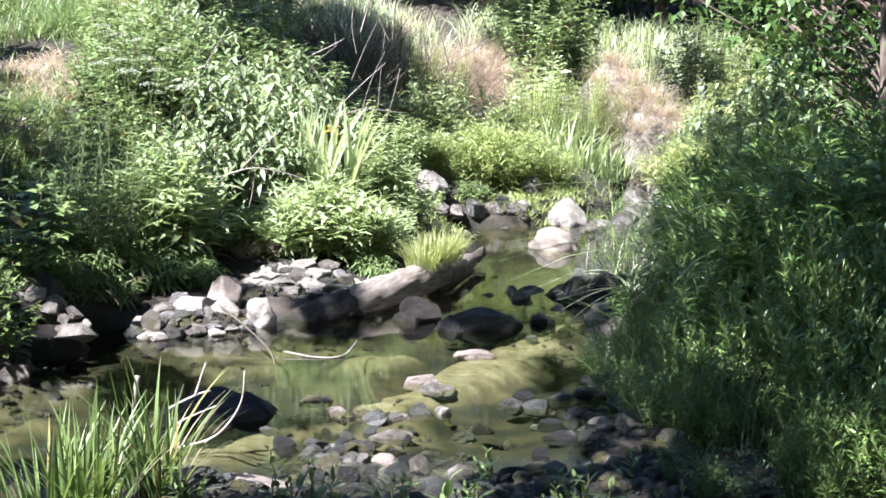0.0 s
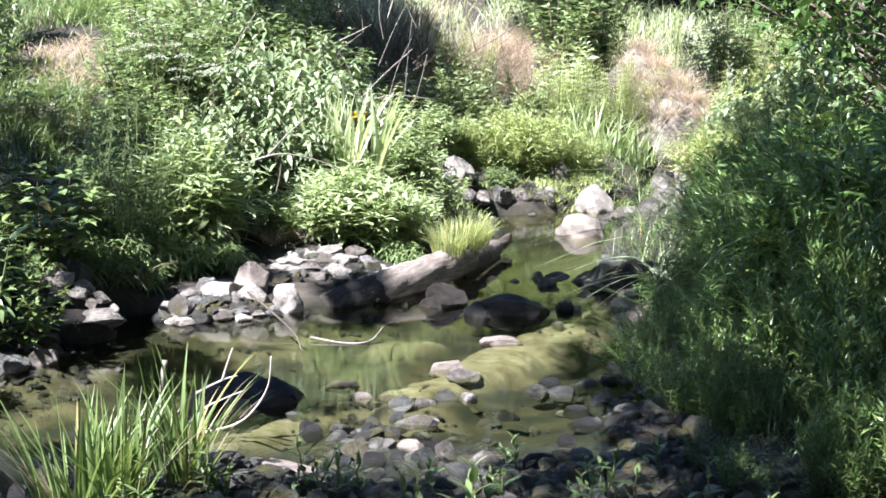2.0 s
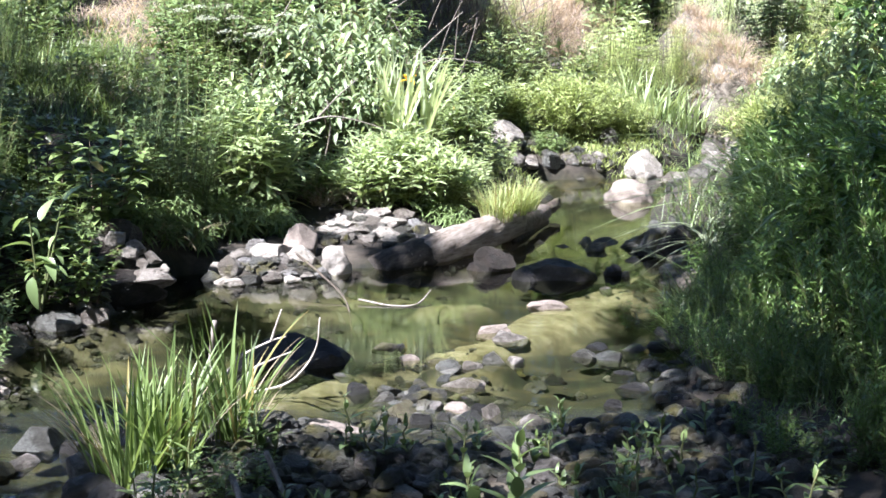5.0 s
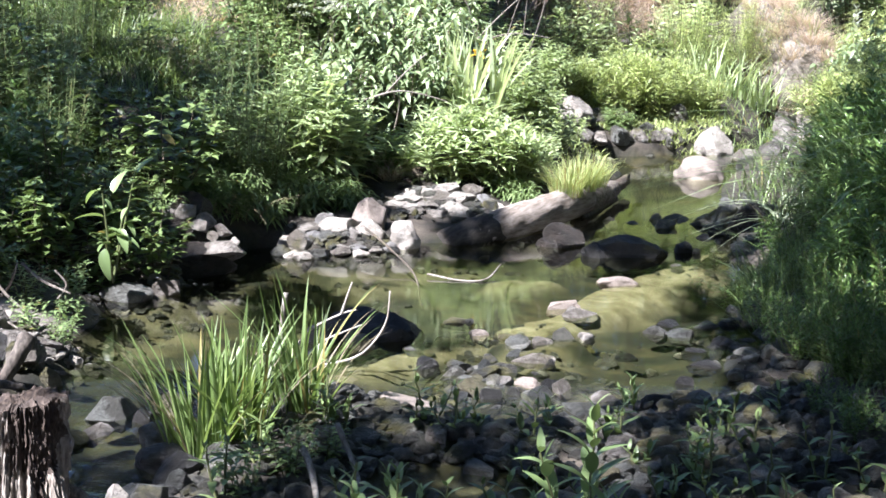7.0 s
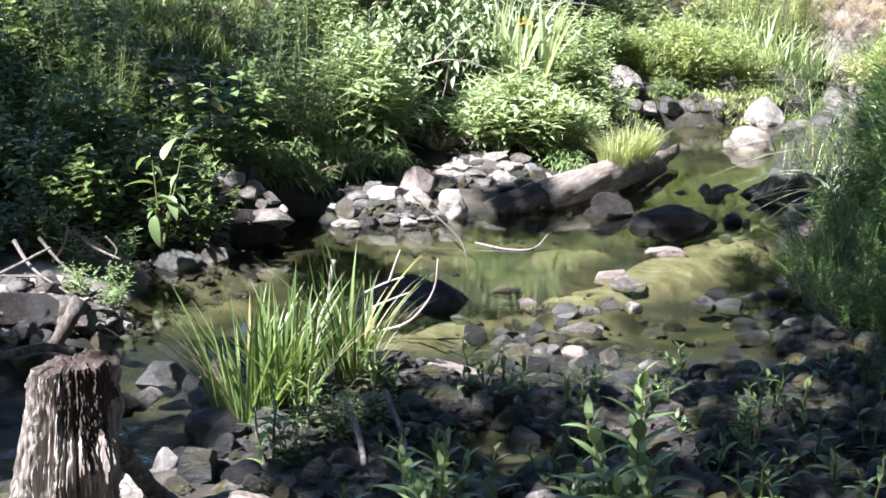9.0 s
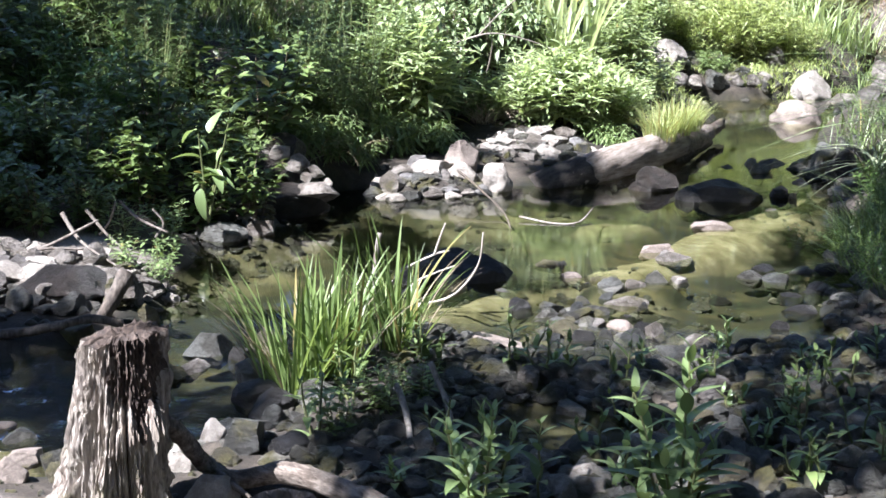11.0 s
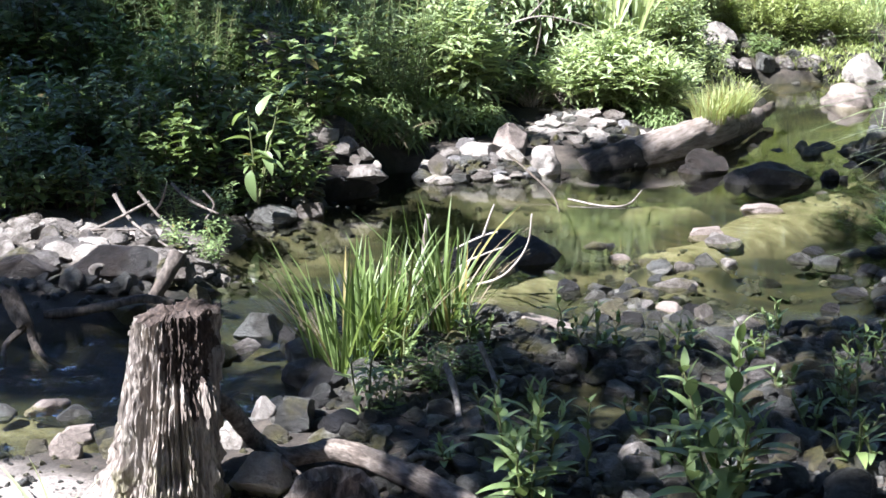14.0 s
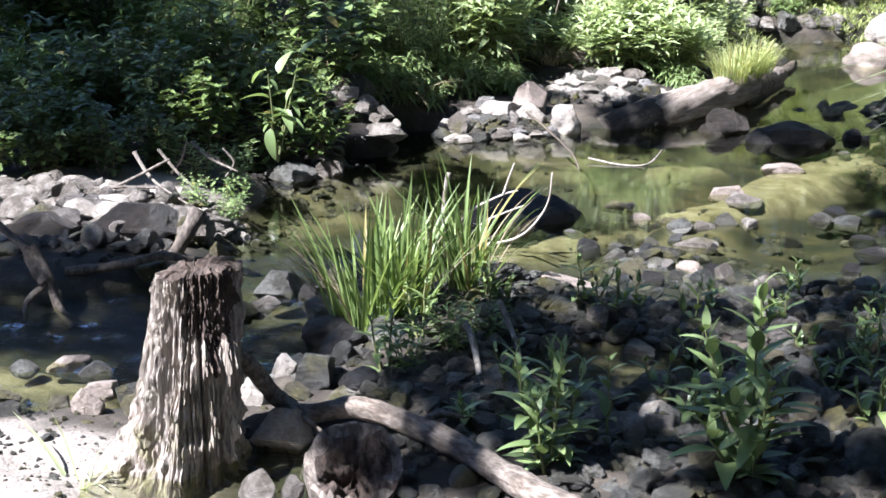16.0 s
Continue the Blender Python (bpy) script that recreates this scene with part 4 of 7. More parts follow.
def build_gravel():
    rng = np.random.default_rng(5)
    singles, rest = [], []

    def scatter(cx, cy, rx, ry, count, lo, hi, wet=0.28):
        n = 0
        while n < count:
            x, y = cx + rx * rng.normal() * 0.5, cy + ry * rng.normal() * 0.5
            if abs(x - cx) > rx or abs(y - cy) > ry or water_gap(np.array([x]), np.array([y]))[0] < rng.uniform(-wet, 0.0):
                continue
            if math.hypot((x - 0.02) / 0.36, (y - 5.03) / 0.24) < 1 or math.hypot((x + 1.33) / 0.2, (y - 5.2) / 0.3) < 1:
                continue
            rest.append((x, y, lo + (hi - lo) * rng.random() ** 2.2))
            n += 1

    scatter(0.55, 4.9, 1.15, 1.0, 1150, 0.018, 0.13)
    scatter(1.15, 5.8, 0.7, 1.1, 480, 0.02, 0.12)
    scatter(0.25, 6.35, 0.5, 0.7, 260, 0.025, 0.12, 0.9)
    scatter(0.3, 7.3, 0.55, 0.35, 70, 0.02, 0.1, 0.9)
    scatter(-0.3, 5.95, 0.4, 0.35, 90, 0.03, 0.12, 0.9)
    scatter(1.35, 7.2, 0.35, 0.6, 70, 0.03, 0.14, 0.9)
    scatter(1.6, 10.5, 0.6, 0.5, 50, 0.06, 0.22, 0.9)
    scatter(-0.45, 5.2, 0.6, 0.9, 260, 0.03, 0.12)
    scatter(-0.9, 4.4, 0.6, 0.8, 200, 0.025, 0.1)
    scatter(-1.6, 4.1, 0.6, 0.4, 120, 0.01, 0.035)
    scatter(-1.75, 3.85, 0.5, 0.3, 170, 0.005, 0.022)
    scatter(-2.55, 6.62, 0.85, 0.36, 600, 0.015, 0.13)
    scatter(-2.4, 6.58, 0.75, 0.34, 700, 0.02, 0.09)
    scatter(-1.75, 7.7, 0.4, 0.55, 170, 0.01, 0.06, 0.9)
    scatter(0.25, 4.0, 1.0, 0.45, 520, 0.015, 0.1)
    scatter(0.1, 5.4, 0.8, 0.5, 420, 0.02, 0.1)
    scatter(-0.1, 4.5, 0.8, 0.5, 420, 0.02, 0.1)
    scatter(-0.8, 9.4, 0.45, 0.3, 160, 0.02, 0.09)
    scatter(-0.1, 10.3, 0.5, 0.4, 200, 0.03, 0.12)
    scatter(-1.7, 8.3, 0.5, 0.4, 120, 0.03, 0.1)
    scatter(2.2, 14.7, 1.3, 0.6, 90, 0.04, 0.13)
    scatter(-2.4, 6.1, 0.6, 0.3, 90, 0.04, 0.14)
    scatter(1.9, 9.7, 0.4, 0.6, 90, 0.04, 0.12)
    rest.sort(key=lambda s: -s[2])
    for i, (x, y, w) in enumerate(s for s in rest[:125]):
        pale = value_noise(np.array([x]), np.array([y]), 0.2, 21)[0]
        if x < -1.9 and y > 6.2:
            pale = 0.7
        stone(x, y, w * 1.15, w * 0.66, w * rng.uniform(0.7, 1.0), CHEAP, i, [STONE_GREY, STONE_MIX, STONE_MOSS, STONE_MIX, STONE, STONE_GREY][int(pale * 5.99)], rng.uniform(0, 360), rng.uniform(-14, 14), None, "weathered stone in the gravel", "loose stones on the gravel bars")
    pale = [s for s in rest[125:] if s[0] < -1.8 and s[1] > 6.3]
    gravel("gravel", [s for s in rest[125:] if not (s[0] < -1.8 and s[1] > 6.3)], STONE_MIX, "mixed grey and tan gravel between the stones")
    gravel("gravel_bank", pale, STONE_CHIPS, "pale broken gravel on the sunlit bank")
    # pebbles under the water
    bed = []
    while len(bed) < 350:
        x, y = rng.uniform(-2.4, 2.2), rng.uniform(4.6, 10.5)
        g = water_gap(np.array([x]), np.array([y]))[0]
        if g < -0.02 and value_noise(np.array([x]), np.array([y]), 0.5, 31)[0] > 0.5:
            bed.append((x, y, 0.02 + 0.07 * rng.random() ** 3))
    gravel("bed_pebbles", bed, STONE_GREY, "algae-covered pebbles on the creek bed")


build_gravel()


# ---- wood: stump, logs, roots, sticks ----
def fbm(p, octaves=4):
    return sum(noise.noise(Vector(p) * 2 ** i) / 2 ** i for i in range(octaves))


def build_stump():
    """A broken, deeply cracked stump: flared on one side, its outer wood gone over a rotten shoulder."""
    around, up, tall = 400, 170, 0.76
    root = tagged(new("tree_stump"), "weathered grey broken tree stump with mossy flared foot", "stump")
    root.matrix_world = Matrix.Translation((-1.29, 4.1, -0.16))

    def pit(c, s, z, across, along, wide, seed):
        """Depth, 0 to 1, of cracks that run up the wood."""
        k = abs(noise.noise(Vector((c * across + seed, s * across, z * along + seed))))
        return max(0.0, 1 - k / wide)

    v, brown = [], []
    for j in range(up + 1):
        f = j / up
        for i in range(around):
            a = 2 * math.pi * i / around
            c, s = math.cos(a), math.sin(a)
            edge = tall * (1 + 0.02 * noise.noise(Vector((c * 1.3, s * 1.3, 3.1))) + 0.028 * c + 0.02 * noise.noise(Vector((c * 6, s * 6, 9.2))))
            z = edge * f
            left = max(0, -c * 0.9 - s * 0.45)
            r = 0.125 + 0.012 * (1 - f) + 0.15 * left * (1 - f) ** 1.7 + 0.05 * math.exp(-f * 9) * (0.5 + left)
            bend = 0.07 * noise.noise(Vector((c * 1.5, s * 1.5, z * 3)))
            cw, sw = math.cos(a + bend), math.sin(a + bend)
            deep = pit(cw, sw, z, 4.2, 1.3, 0.11, 4.0) * (0.35 + 0.65 * smoothstep(0.3, 0.6, f))
            chip = max(0.0, noise.noise(Vector((cw * 8, sw * 8, z * 15 + 3)))) * smoothstep(0.75, 0.3, f)
            mid = pit(cw, sw, z, 11.0, 2.6, 0.16, 7.0)
            fine = pit(cw, sw, z, 30.0, 5.0, 0.3, 1.0)
            layer = math.floor(3 * noise.noise(Vector((cw * 2.6, sw * 2.6, z * 6 + 2)))) / 3
            patchy = smoothstep(-0.2, 0.3, noise.noise(Vector((cw * 2, sw * 2, z * 5 + 11))))
            da = (a - 5.5 + math.pi) % (2 * math.pi) - math.pi
            rag = 0.35 * fbm((c * 3, s * 3, z * 7))
            rot = smoothstep(0.0, 0.12, 1 - math.hypot(da / 0.85, (f - 1.0) / 0.36) + rag)
            bits = noise.noise(Vector((c * 16, s * 16, z * 40))) + 0.6 * noise.noise(Vector((c * 40, s * 40, z * 80)))
            r += (1 - 0.6 * rot) * (0.022 * noise.noise(Vector((cw * 2.5, sw * 2.5, z * 2 + 4))) - 0.036 * deep - 0.018 * mid * (0.35 + 0.65 * patchy) - 0.008 * fine + 0.05 * chip + 0.026 * layer + 0.016 * (1 - f) * noise.noise(Vector((c * 4, s * 4, z * 9))) + 0.004 * noise.noise(Vector((c * 18, s * 18, z * 30))))
            r += rot * (0.012 * bits - 0.012)
            r += 0.02 * math.exp(-(da / 0.7) ** 2 - ((f - 0.62) / 0.06) ** 2)
            r -= 0.02 * max(0, c) * math.exp(-f * 5)
            v.append((c * r + 0.02 * f, s * r, z))
            brown.append(1 if rot > 0.5 else 0)
    q = [(j * around + i, j * around + (i + 1) % around, (j + 1) * around + (i + 1) % around, (j + 1) * around + i) for j in range(up) for i in range(around)]
    me = quick_mesh("trunk", v, q, None, True, 42)
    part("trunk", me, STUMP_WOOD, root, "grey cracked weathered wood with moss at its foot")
    me.materials.append(ROT_WOOD)
    me.polygons.foreach_set("material_index", brown[:up * around])
    # the broken top, level with the rim
    rim, n = np.array(v[-around:]), 9
    mid = rim.mean(0)
    rings = [rim]
    for k in range(1, n + 1):
        ring = rim * (1 - k / n) + mid * k / n
        ring[:, 2] += [0.012 * math.sin(k / n * 1.6) + 0.022 * fbm((x * 28, y * 28, 2.0)) * min(1, k / 2) for x, y, _ in ring]
        rings.append(ring)
    qq = [(k * around + i, k * around + (i + 1) % around, (k + 1) * around + (i + 1) % around, (k + 1) * around + i) for k in range(n) for i in range(around)]
    part("rotten_core", quick_mesh("rotten_core", np.concatenate(rings), qq), ROT_WOOD, root, "crumbling reddish-brown rotten top")
    # buttress root that runs out over the sand
    line = [(-0.12, -0.04, 0.26), (-0.2, -0.08, 0.17), (-0.3, -0.13, 0.1), (-0.42, -0.2, 0.06)]
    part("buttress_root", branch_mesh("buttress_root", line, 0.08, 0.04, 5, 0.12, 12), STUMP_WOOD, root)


def branch_mesh(name, line, r0, r1, seed=0, rough=0.12, sides=10, steps=8, rag=0.0):
    """A knotty branch along a smooth line, closed at both ends."""
    pts = np.array(line, float)
    n = (len(pts) - 1) * steps + 1
    t = np.linspace(0, len(pts) - 1, n)
    ext = np.vstack([2 * pts[0] - pts[1], pts, 2 * pts[-1] - pts[-2]])
    k = np.minimum(t.astype(int), len(pts) - 2)
    f = (t - k)[:, None]
    p0, p1, p2, p3 = ext[k], ext[k + 1], ext[k + 2], ext[k + 3]
    c = 0.5 * (2 * p1 + (p2 - p0) * f + (2 * p0 - 5 * p1 + 4 * p2 - p3) * f ** 2 + (3 * p1 - p0 - 3 * p2 + p3) * f ** 3)
    way = unit(np.gradient(c, axis=0))
    ref = np.array([0, 0, 1.0]) if abs(way[0][2]) < 0.9 else np.array([1.0, 0, 0])
    v = []
    for j in range(n):
        a = unit(np.cross(way[j], ref))
        b = np.cross(a, way[j])
        g = j / (n - 1)
        r = r0 * (1 - g) + r1 * g
        for s in range(sides):
            th = 2 * math.pi * s / sides
            d = a * math.cos(th) + b * math.sin(th)
            k1 = 1 + rough * fbm(tuple(d * 1.6 + c[j] * 9 + seed)) + rough * 0.6 * noise.noise(Vector(tuple(d * 5 + c[j] * 3 + seed)))
            e = way[j] * rag * noise.noise(Vector(tuple(d * 4 + seed))) * (1 if j == n - 1 else 0)
            v.append(c[j] + d * r * k1 + e)
    v += [c[0] - way[0] * r0 * 0.1, c[-1] - way[-1] * r1 * 0.3]
    q = [(j * sides + s, j * sides + (s + 1) % sides, (j + 1) * sides + (s + 1) % sides, (j + 1) * sides + s) for j in range(n - 1) for s in range(sides)]
    tr = [(len(v) - 2, (s + 1) % sides, s) for s in range(sides)]
    m = (n - 1) * sides
    tr += [(len(v) - 1, m + s, m + (s + 1) % sides) for s in range(sides)]
    return quick_mesh(name, v, q, tr)


def build_wood():
    build_stump()
    # the fallen log in the pool
    log = tagged(new("fallen_log"), "bleached barkless log lying half in the pool", "log")
    part("trunk", branch_mesh("trunk", [(-0.08, 9.72, -0.06), (0.22, 9.93, 0.045), (0.62, 10.4, 0.1), (0.9, 10.9, 0.12)], 0.135, 0.12, 2, 0.09, 26, 14), LOG_WOOD, log)
    # dark sleeve over the near end: the shadow there is put into its colour
    part("wet_end", branch_mesh("wet_end", [(-0.1, 9.7, -0.065), (0.04, 9.8, -0.012), (0.2, 9.915, 0.042)], 0.143, 0.141, 2, 0.09, 26, 10, 0.06), SHADOW_WOOD, log, "log end in the pool, shadow painted as dark wood")
    part("rotten_length", branch_mesh("rotten_length", [(0.8, 10.72, 0.1), (1.04, 11.2, 0.08), (1.2, 11.6, 0.08)], 0.115, 0.065, 12, 0.16, 20, 14), ROOT_WOOD, log, "rotten grey-brown length with bark")
    part("splintered_end", branch_mesh("splintered_end", [(1.12, 11.42, 0.08), (1.24, 11.7, 0.09), (1.34, 11.95, 0.1)], 0.065, 0.035, 8, 0.35, 16, 8, 0.16), DARK_WOOD, log, "dark splintered end")
    part("underside", branch_mesh("underside", [(0.86, 10.72, -0.02), (1.0, 11.05, 0.0), (1.2, 11.55, 0.02)], 0.06, 0.04, 4, 0.25, 12, 8), DARK_WOOD, log, "dark rotten underside")
    # the cut log end in the foreground
    cut = tagged(new("cut_log"), "short sawn log with a rotten hollow end", "log")
    heapv, q = [], []
    ax = unit(np.array([0.08, -0.5, 0.6]))
    a0 = unit(np.cross(ax, [0, 0, 1.0]))
    b0 = np.cross(a0, ax)
    base = np.array([-0.77, 3.96, -0.05])
    n, sides = 14, 48
    for j in range(n + 1):
        for s in range(sides):
            th = 2 * math.pi * s / sides
            d = a0 * math.cos(th) + b0 * math.sin(th)
            r = 0.142 * (1 + 0.06 * fbm(tuple(d * 2.0 + 5))) + 0.006 * noise.noise(Vector(tuple(d * 14 + 2 + ax * j * 0.2)))
            heapv.append(base + ax * (j / n * 0.29 - 0.08 + 0.012 * (j == n) * noise.noise(Vector(tuple(d * 6)))) + d * r)
    q = [(j * sides + s, j * sides + (s + 1) % sides, (j + 1) * sides + (s + 1) % sides, (j + 1) * sides + s) for j in range(n) for s in range(sides)]
    part("trunk", quick_mesh("trunk", heapv, q), CUT_WOOD, cut)
    ring = np.array(heapv[-sides:])
    mid = ring.mean(0)
    vs, k = [ring], 9
    for i in range(1, k + 1):
        rr = ring * (1 - i / k) + mid * i / k
        hollow = np.array([smoothstep(0.32, 0.0, np.linalg.norm((p - mid - a0 * 0.01 + b0 * 0.03) / 0.3)) for p in rr])
        rough = np.array([fbm(tuple(p * 38)) for p in rr])
        vs.append(rr - ax * (0.1 * hollow * (0.7 + 0.6 * rough) + 0.034 * rough)[:, None])
    qq = [(i * sides + s, i * sides + (s + 1) % sides, (i + 1) * sides + (s + 1) % sides, (i + 1) * sides + s) for i in range(k) for s in range(sides)]
    end = quick_mesh("sawn_end", np.concatenate(vs), qq)
    part("sawn_end", end, CUT_WOOD, cut, "grey-brown rotten end grain with a hollow")
    end.materials.append(ROT_WOOD)
    end.polygons.foreach_set("material_index", [1 if i + 2.5 * fbm((s * 0.2, i * 0.4, 1.0)) > 1.6 else 0 for i in range(k) for s in range(sides)])

    def stick(name, line, r0, r1, mat, label, cat="stick", seed=1, sides=7):
        return thing(name, branch_mesh(name, line, r0, r1, seed, 0.24, sides, 8), mat, label, cat)

    root_line = [(-1.21, 4.2, 0.31), (-1.15, 4.25, 0.24), (-1.12, 4.29, 0.17), (-1.08, 4.33, 0.1), (-1.0, 4.32, 0.06), (-0.82, 4.3, 0.1), (-0.62, 4.16, 0.1), (-0.47, 4.02, 0.1), (-0.26, 3.78, 0.09), (-0.08, 3.58, 0.1)]
    root = tagged(new("root"), "grey fallen root curving away from the stump", "root")
    part("main_root", branch_mesh("main_root", root_line, 0.026, 0.04, 3, 0.24, 16, 8), ROOT_WOOD, root)
    part("rootlet", branch_mesh("rootlet", [(-0.62, 4.16, 0.1), (-0.55, 4.24, 0.11), (-0.46, 4.28, 0.08), (-0.36, 4.36, 0.05)], 0.016, 0.006, 4, 0.2, 8), ROOT_WOOD, root)
    part("rootlet", branch_mesh("rootlet", [(-1.06, 4.33, 0.09), (-1.0, 4.26, 0.08), (-0.92, 4.2, 0.05)], 0.016, 0.007, 6, 0.2, 8), ROOT_WOOD, root)
    snag = tagged(new("driftwood"), "dark knotted driftwood root hanging into the water", "driftwood")
    part("main_root", branch_mesh("main_root", [(-2.75, 5.75, 0.42), (-2.55, 5.62, 0.3), (-2.4, 5.55, 0.22), (-2.32, 5.52, 0.12), (-2.28, 5.5, 0.0), (-2.2, 5.46, -0.06)], 0.014, 0.024, 5, 0.4, 10), SNAG_WOOD, snag)
    part("knot", branch_mesh("knot", [(-2.42, 5.57, 0.24), (-2.37, 5.54, 0.17), (-2.33, 5.52, 0.1)], 0.03, 0.034, 15, 0.5, 12), SNAG_WOOD, snag, "knobbly root knot")
    part("rootlet", branch_mesh("rootlet", [(-2.33, 5.52, 0.1), (-2.4, 5.46, 0.03), (-2.38, 5.4, -0.04)], 0.018, 0.008, 25, 0.3, 8), SNAG_WOOD, snag)
    part("rootlet", branch_mesh("rootlet", [(-2.3, 5.5, 0.05), (-2.22, 5.42, 0.0), (-2.12, 5.4, -0.04)], 0.016, 0.008, 26, 0.3, 8), SNAG_WOOD, snag)
    stick("driftwood", [(-2.34, 5.75, 0.08), (-2.15, 5.78, 0.1), (-1.95, 5.85, 0.13), (-1.82, 5.9, 0.1)], 0.022, 0.018, SNAG_WOOD, "dark sunken branch at the water's edge", "driftwood", 6, 10)
    stick("broken_post", [(-2.06, 6.12, -0.02), (-1.97, 6.12, 0.08), (-1.9, 6.16, 0.2), (-1.89, 6.2, 0.24)], 0.024, 0.04, SNAG_WOOD, "dark curved stub of wood on the gravel bank", "stub", 7, 12)
    stick("stick", [(-0.8, 6.5, 0.02), (-0.81, 6.5, 0.2), (-0.79, 6.5, 0.38)], 0.011, 0.012, DRIFT, "bleached stub standing in the sedge", "stick", 8)
    sticks = [((-0.76, 6.56, 0.1), (-0.686, 6.58, 0.19), (-0.546, 6.6, 0.26), (-0.476, 6.6, 0.28)), ((-0.546, 6.6, 0.26), (-0.52, 6.6, 0.34), (-0.495, 6.6, 0.41)),
              ((-0.74, 6.56, 0.04), (-0.633, 6.6, 0.126), (-0.546, 6.6, 0.17), (-0.446, 6.6, 0.21)), ((-0.66, 6.56, 0.02), (-0.492, 6.6, 0.05), (-0.4, 6.6, 0.124), (-0.337, 6.6, 0.233), (-0.32, 6.6, 0.37))]
    for i, line in enumerate(sticks):
        stick("stick", line, 0.0065, 0.004, PALE_STICK, "thin bleached stick leaning over the black boulder", "stick", 10 + i, 6)
    stick("stick", [(-0.2, 8.6, 0.02), (0.0, 8.5, 0.005), (0.15, 8.52, 0.01), (0.24, 8.75, 0.05)], 0.007, 0.004, DRIFT, "thin pale twig lying on the water", "stick", 15, 6)
    stick("stick", [(-0.62, 9.35, 0.16), (-0.45, 9.0, 0.1), (-0.28, 8.6, 0.02), (-0.22, 8.0, -0.03)], 0.008, 0.005, DARK_WOOD, "dark twig slanting into the water", "stick", 16, 6)
    stick("stick", [(-0.55, 5.0, 0.16), (-0.5, 4.85, 0.1), (-0.45, 4.6, 0.04), (-0.4, 4.4, 0.02)], 0.013, 0.011, DRIFT, "bleached root lying over dark stones", "stick", 17, 8)
    stick("stick", [(-0.44, 5.15, 0.2), (-0.38, 5.05, 0.1), (-0.35, 4.95, 0.05), (-0.36, 4.9, 0.02)], 0.011, 0.009, DRIFT, "bleached forked root over dark stones", "stick", 18, 8)
    drift = [((-2.44, 7.0, 0.34), (-2.36, 6.94, 0.25), (-2.28, 6.88, 0.2), (-2.08, 6.7, 0.15)), ((-2.56, 6.8, 0.17), (-2.44, 6.86, 0.22), (-2.3, 6.92, 0.29), (-2.24, 6.95, 0.32)), ((-2.2, 7.2, 0.36), (-2.08, 7.12, 0.29), (-1.92, 7.05, 0.24)),
             ((-2.34, 7.08, 0.34), (-2.22, 7.0, 0.24), (-2.1, 6.9, 0.18)), ((-2.62, 6.75, 0.18), (-2.45, 6.78, 0.21), (-2.28, 6.82, 0.2)), ((-2.3, 7.15, 0.2), (-2.24, 7.14, 0.28), (-2.2, 7.12, 0.38)), ((-2.0, 7.1, 0.2), (-1.96, 7.12, 0.27), (-2.02, 7.14, 0.34))]
    for i, line in enumerate(drift):
        stick("stick", line, 0.012 - 0.0008 * i, 0.005, DRIFT_GREY, "pale driftwood branch heaped on the gravel bank", "stick", 19 + i, 8)
    # bleached branches that lean through the far bank's shrubs
    bank = [((0.16, 13.4, 1.15), (0.45, 13.45, 1.21), (0.8, 13.5, 1.17)), ((0.12, 13.4, 1.16), (0.36, 13.45, 1.4), (0.62, 13.5, 1.63)), ((-0.05, 13.6, 1.7), (0.12, 13.6, 1.78), (0.25, 13.6, 1.85)),
            ((-0.62, 11.5, 0.82), (-0.45, 11.5, 1.0), (-0.28, 11.55, 1.15)), ((-0.8, 11.45, 0.78), (-0.5, 11.45, 0.86), (-0.2, 11.5, 0.8), (0.0, 11.5, 0.72)), ((-0.55, 11.6, 0.5), (-0.5, 11.55, 0.75), (-0.52, 11.5, 0.98)),
            ((-1.25, 12.2, 0.8), (-1.15, 12.2, 1.2), (-0.9, 12.25, 1.65), (-0.72, 12.3, 1.95)), ((-1.35, 12.3, 1.25), (-1.15, 12.3, 1.05), (-1.05, 12.3, 1.3)), ((0.4, 13.8, 1.9), (0.5, 13.8, 2.2), (0.62, 13.85, 2.4))]
    rb = np.random.default_rng(71)
    for _ in range(16):
        x, y, z = rb.uniform(-0.2, 1.3), rb.uniform(13.6, 15.0), rb.uniform(1.0, 2.0)
        dx, dz, ln = rb.normal(0, 0.7), rb.uniform(0.2, 1.0), rb.uniform(0.3, 0.8)
        k = ln / math.hypot(dx, dz)
        bank.append(((x, y, z), (x + 0.5 * k * dx + rb.normal(0, 0.03), y, z + 0.55 * k * dz), (x + k * dx, y + rb.normal(0, 0.1), z + k * dz)))
    for i, line in enumerate(bank):
        stick("branch", line, 0.009 if i < 9 else 0.006, 0.004, DRIFT if i < 9 else DRIFT_GREY, "bleached bare branch leaning through bank shrubs", "branch", 30 + i, 6)


build_wood()


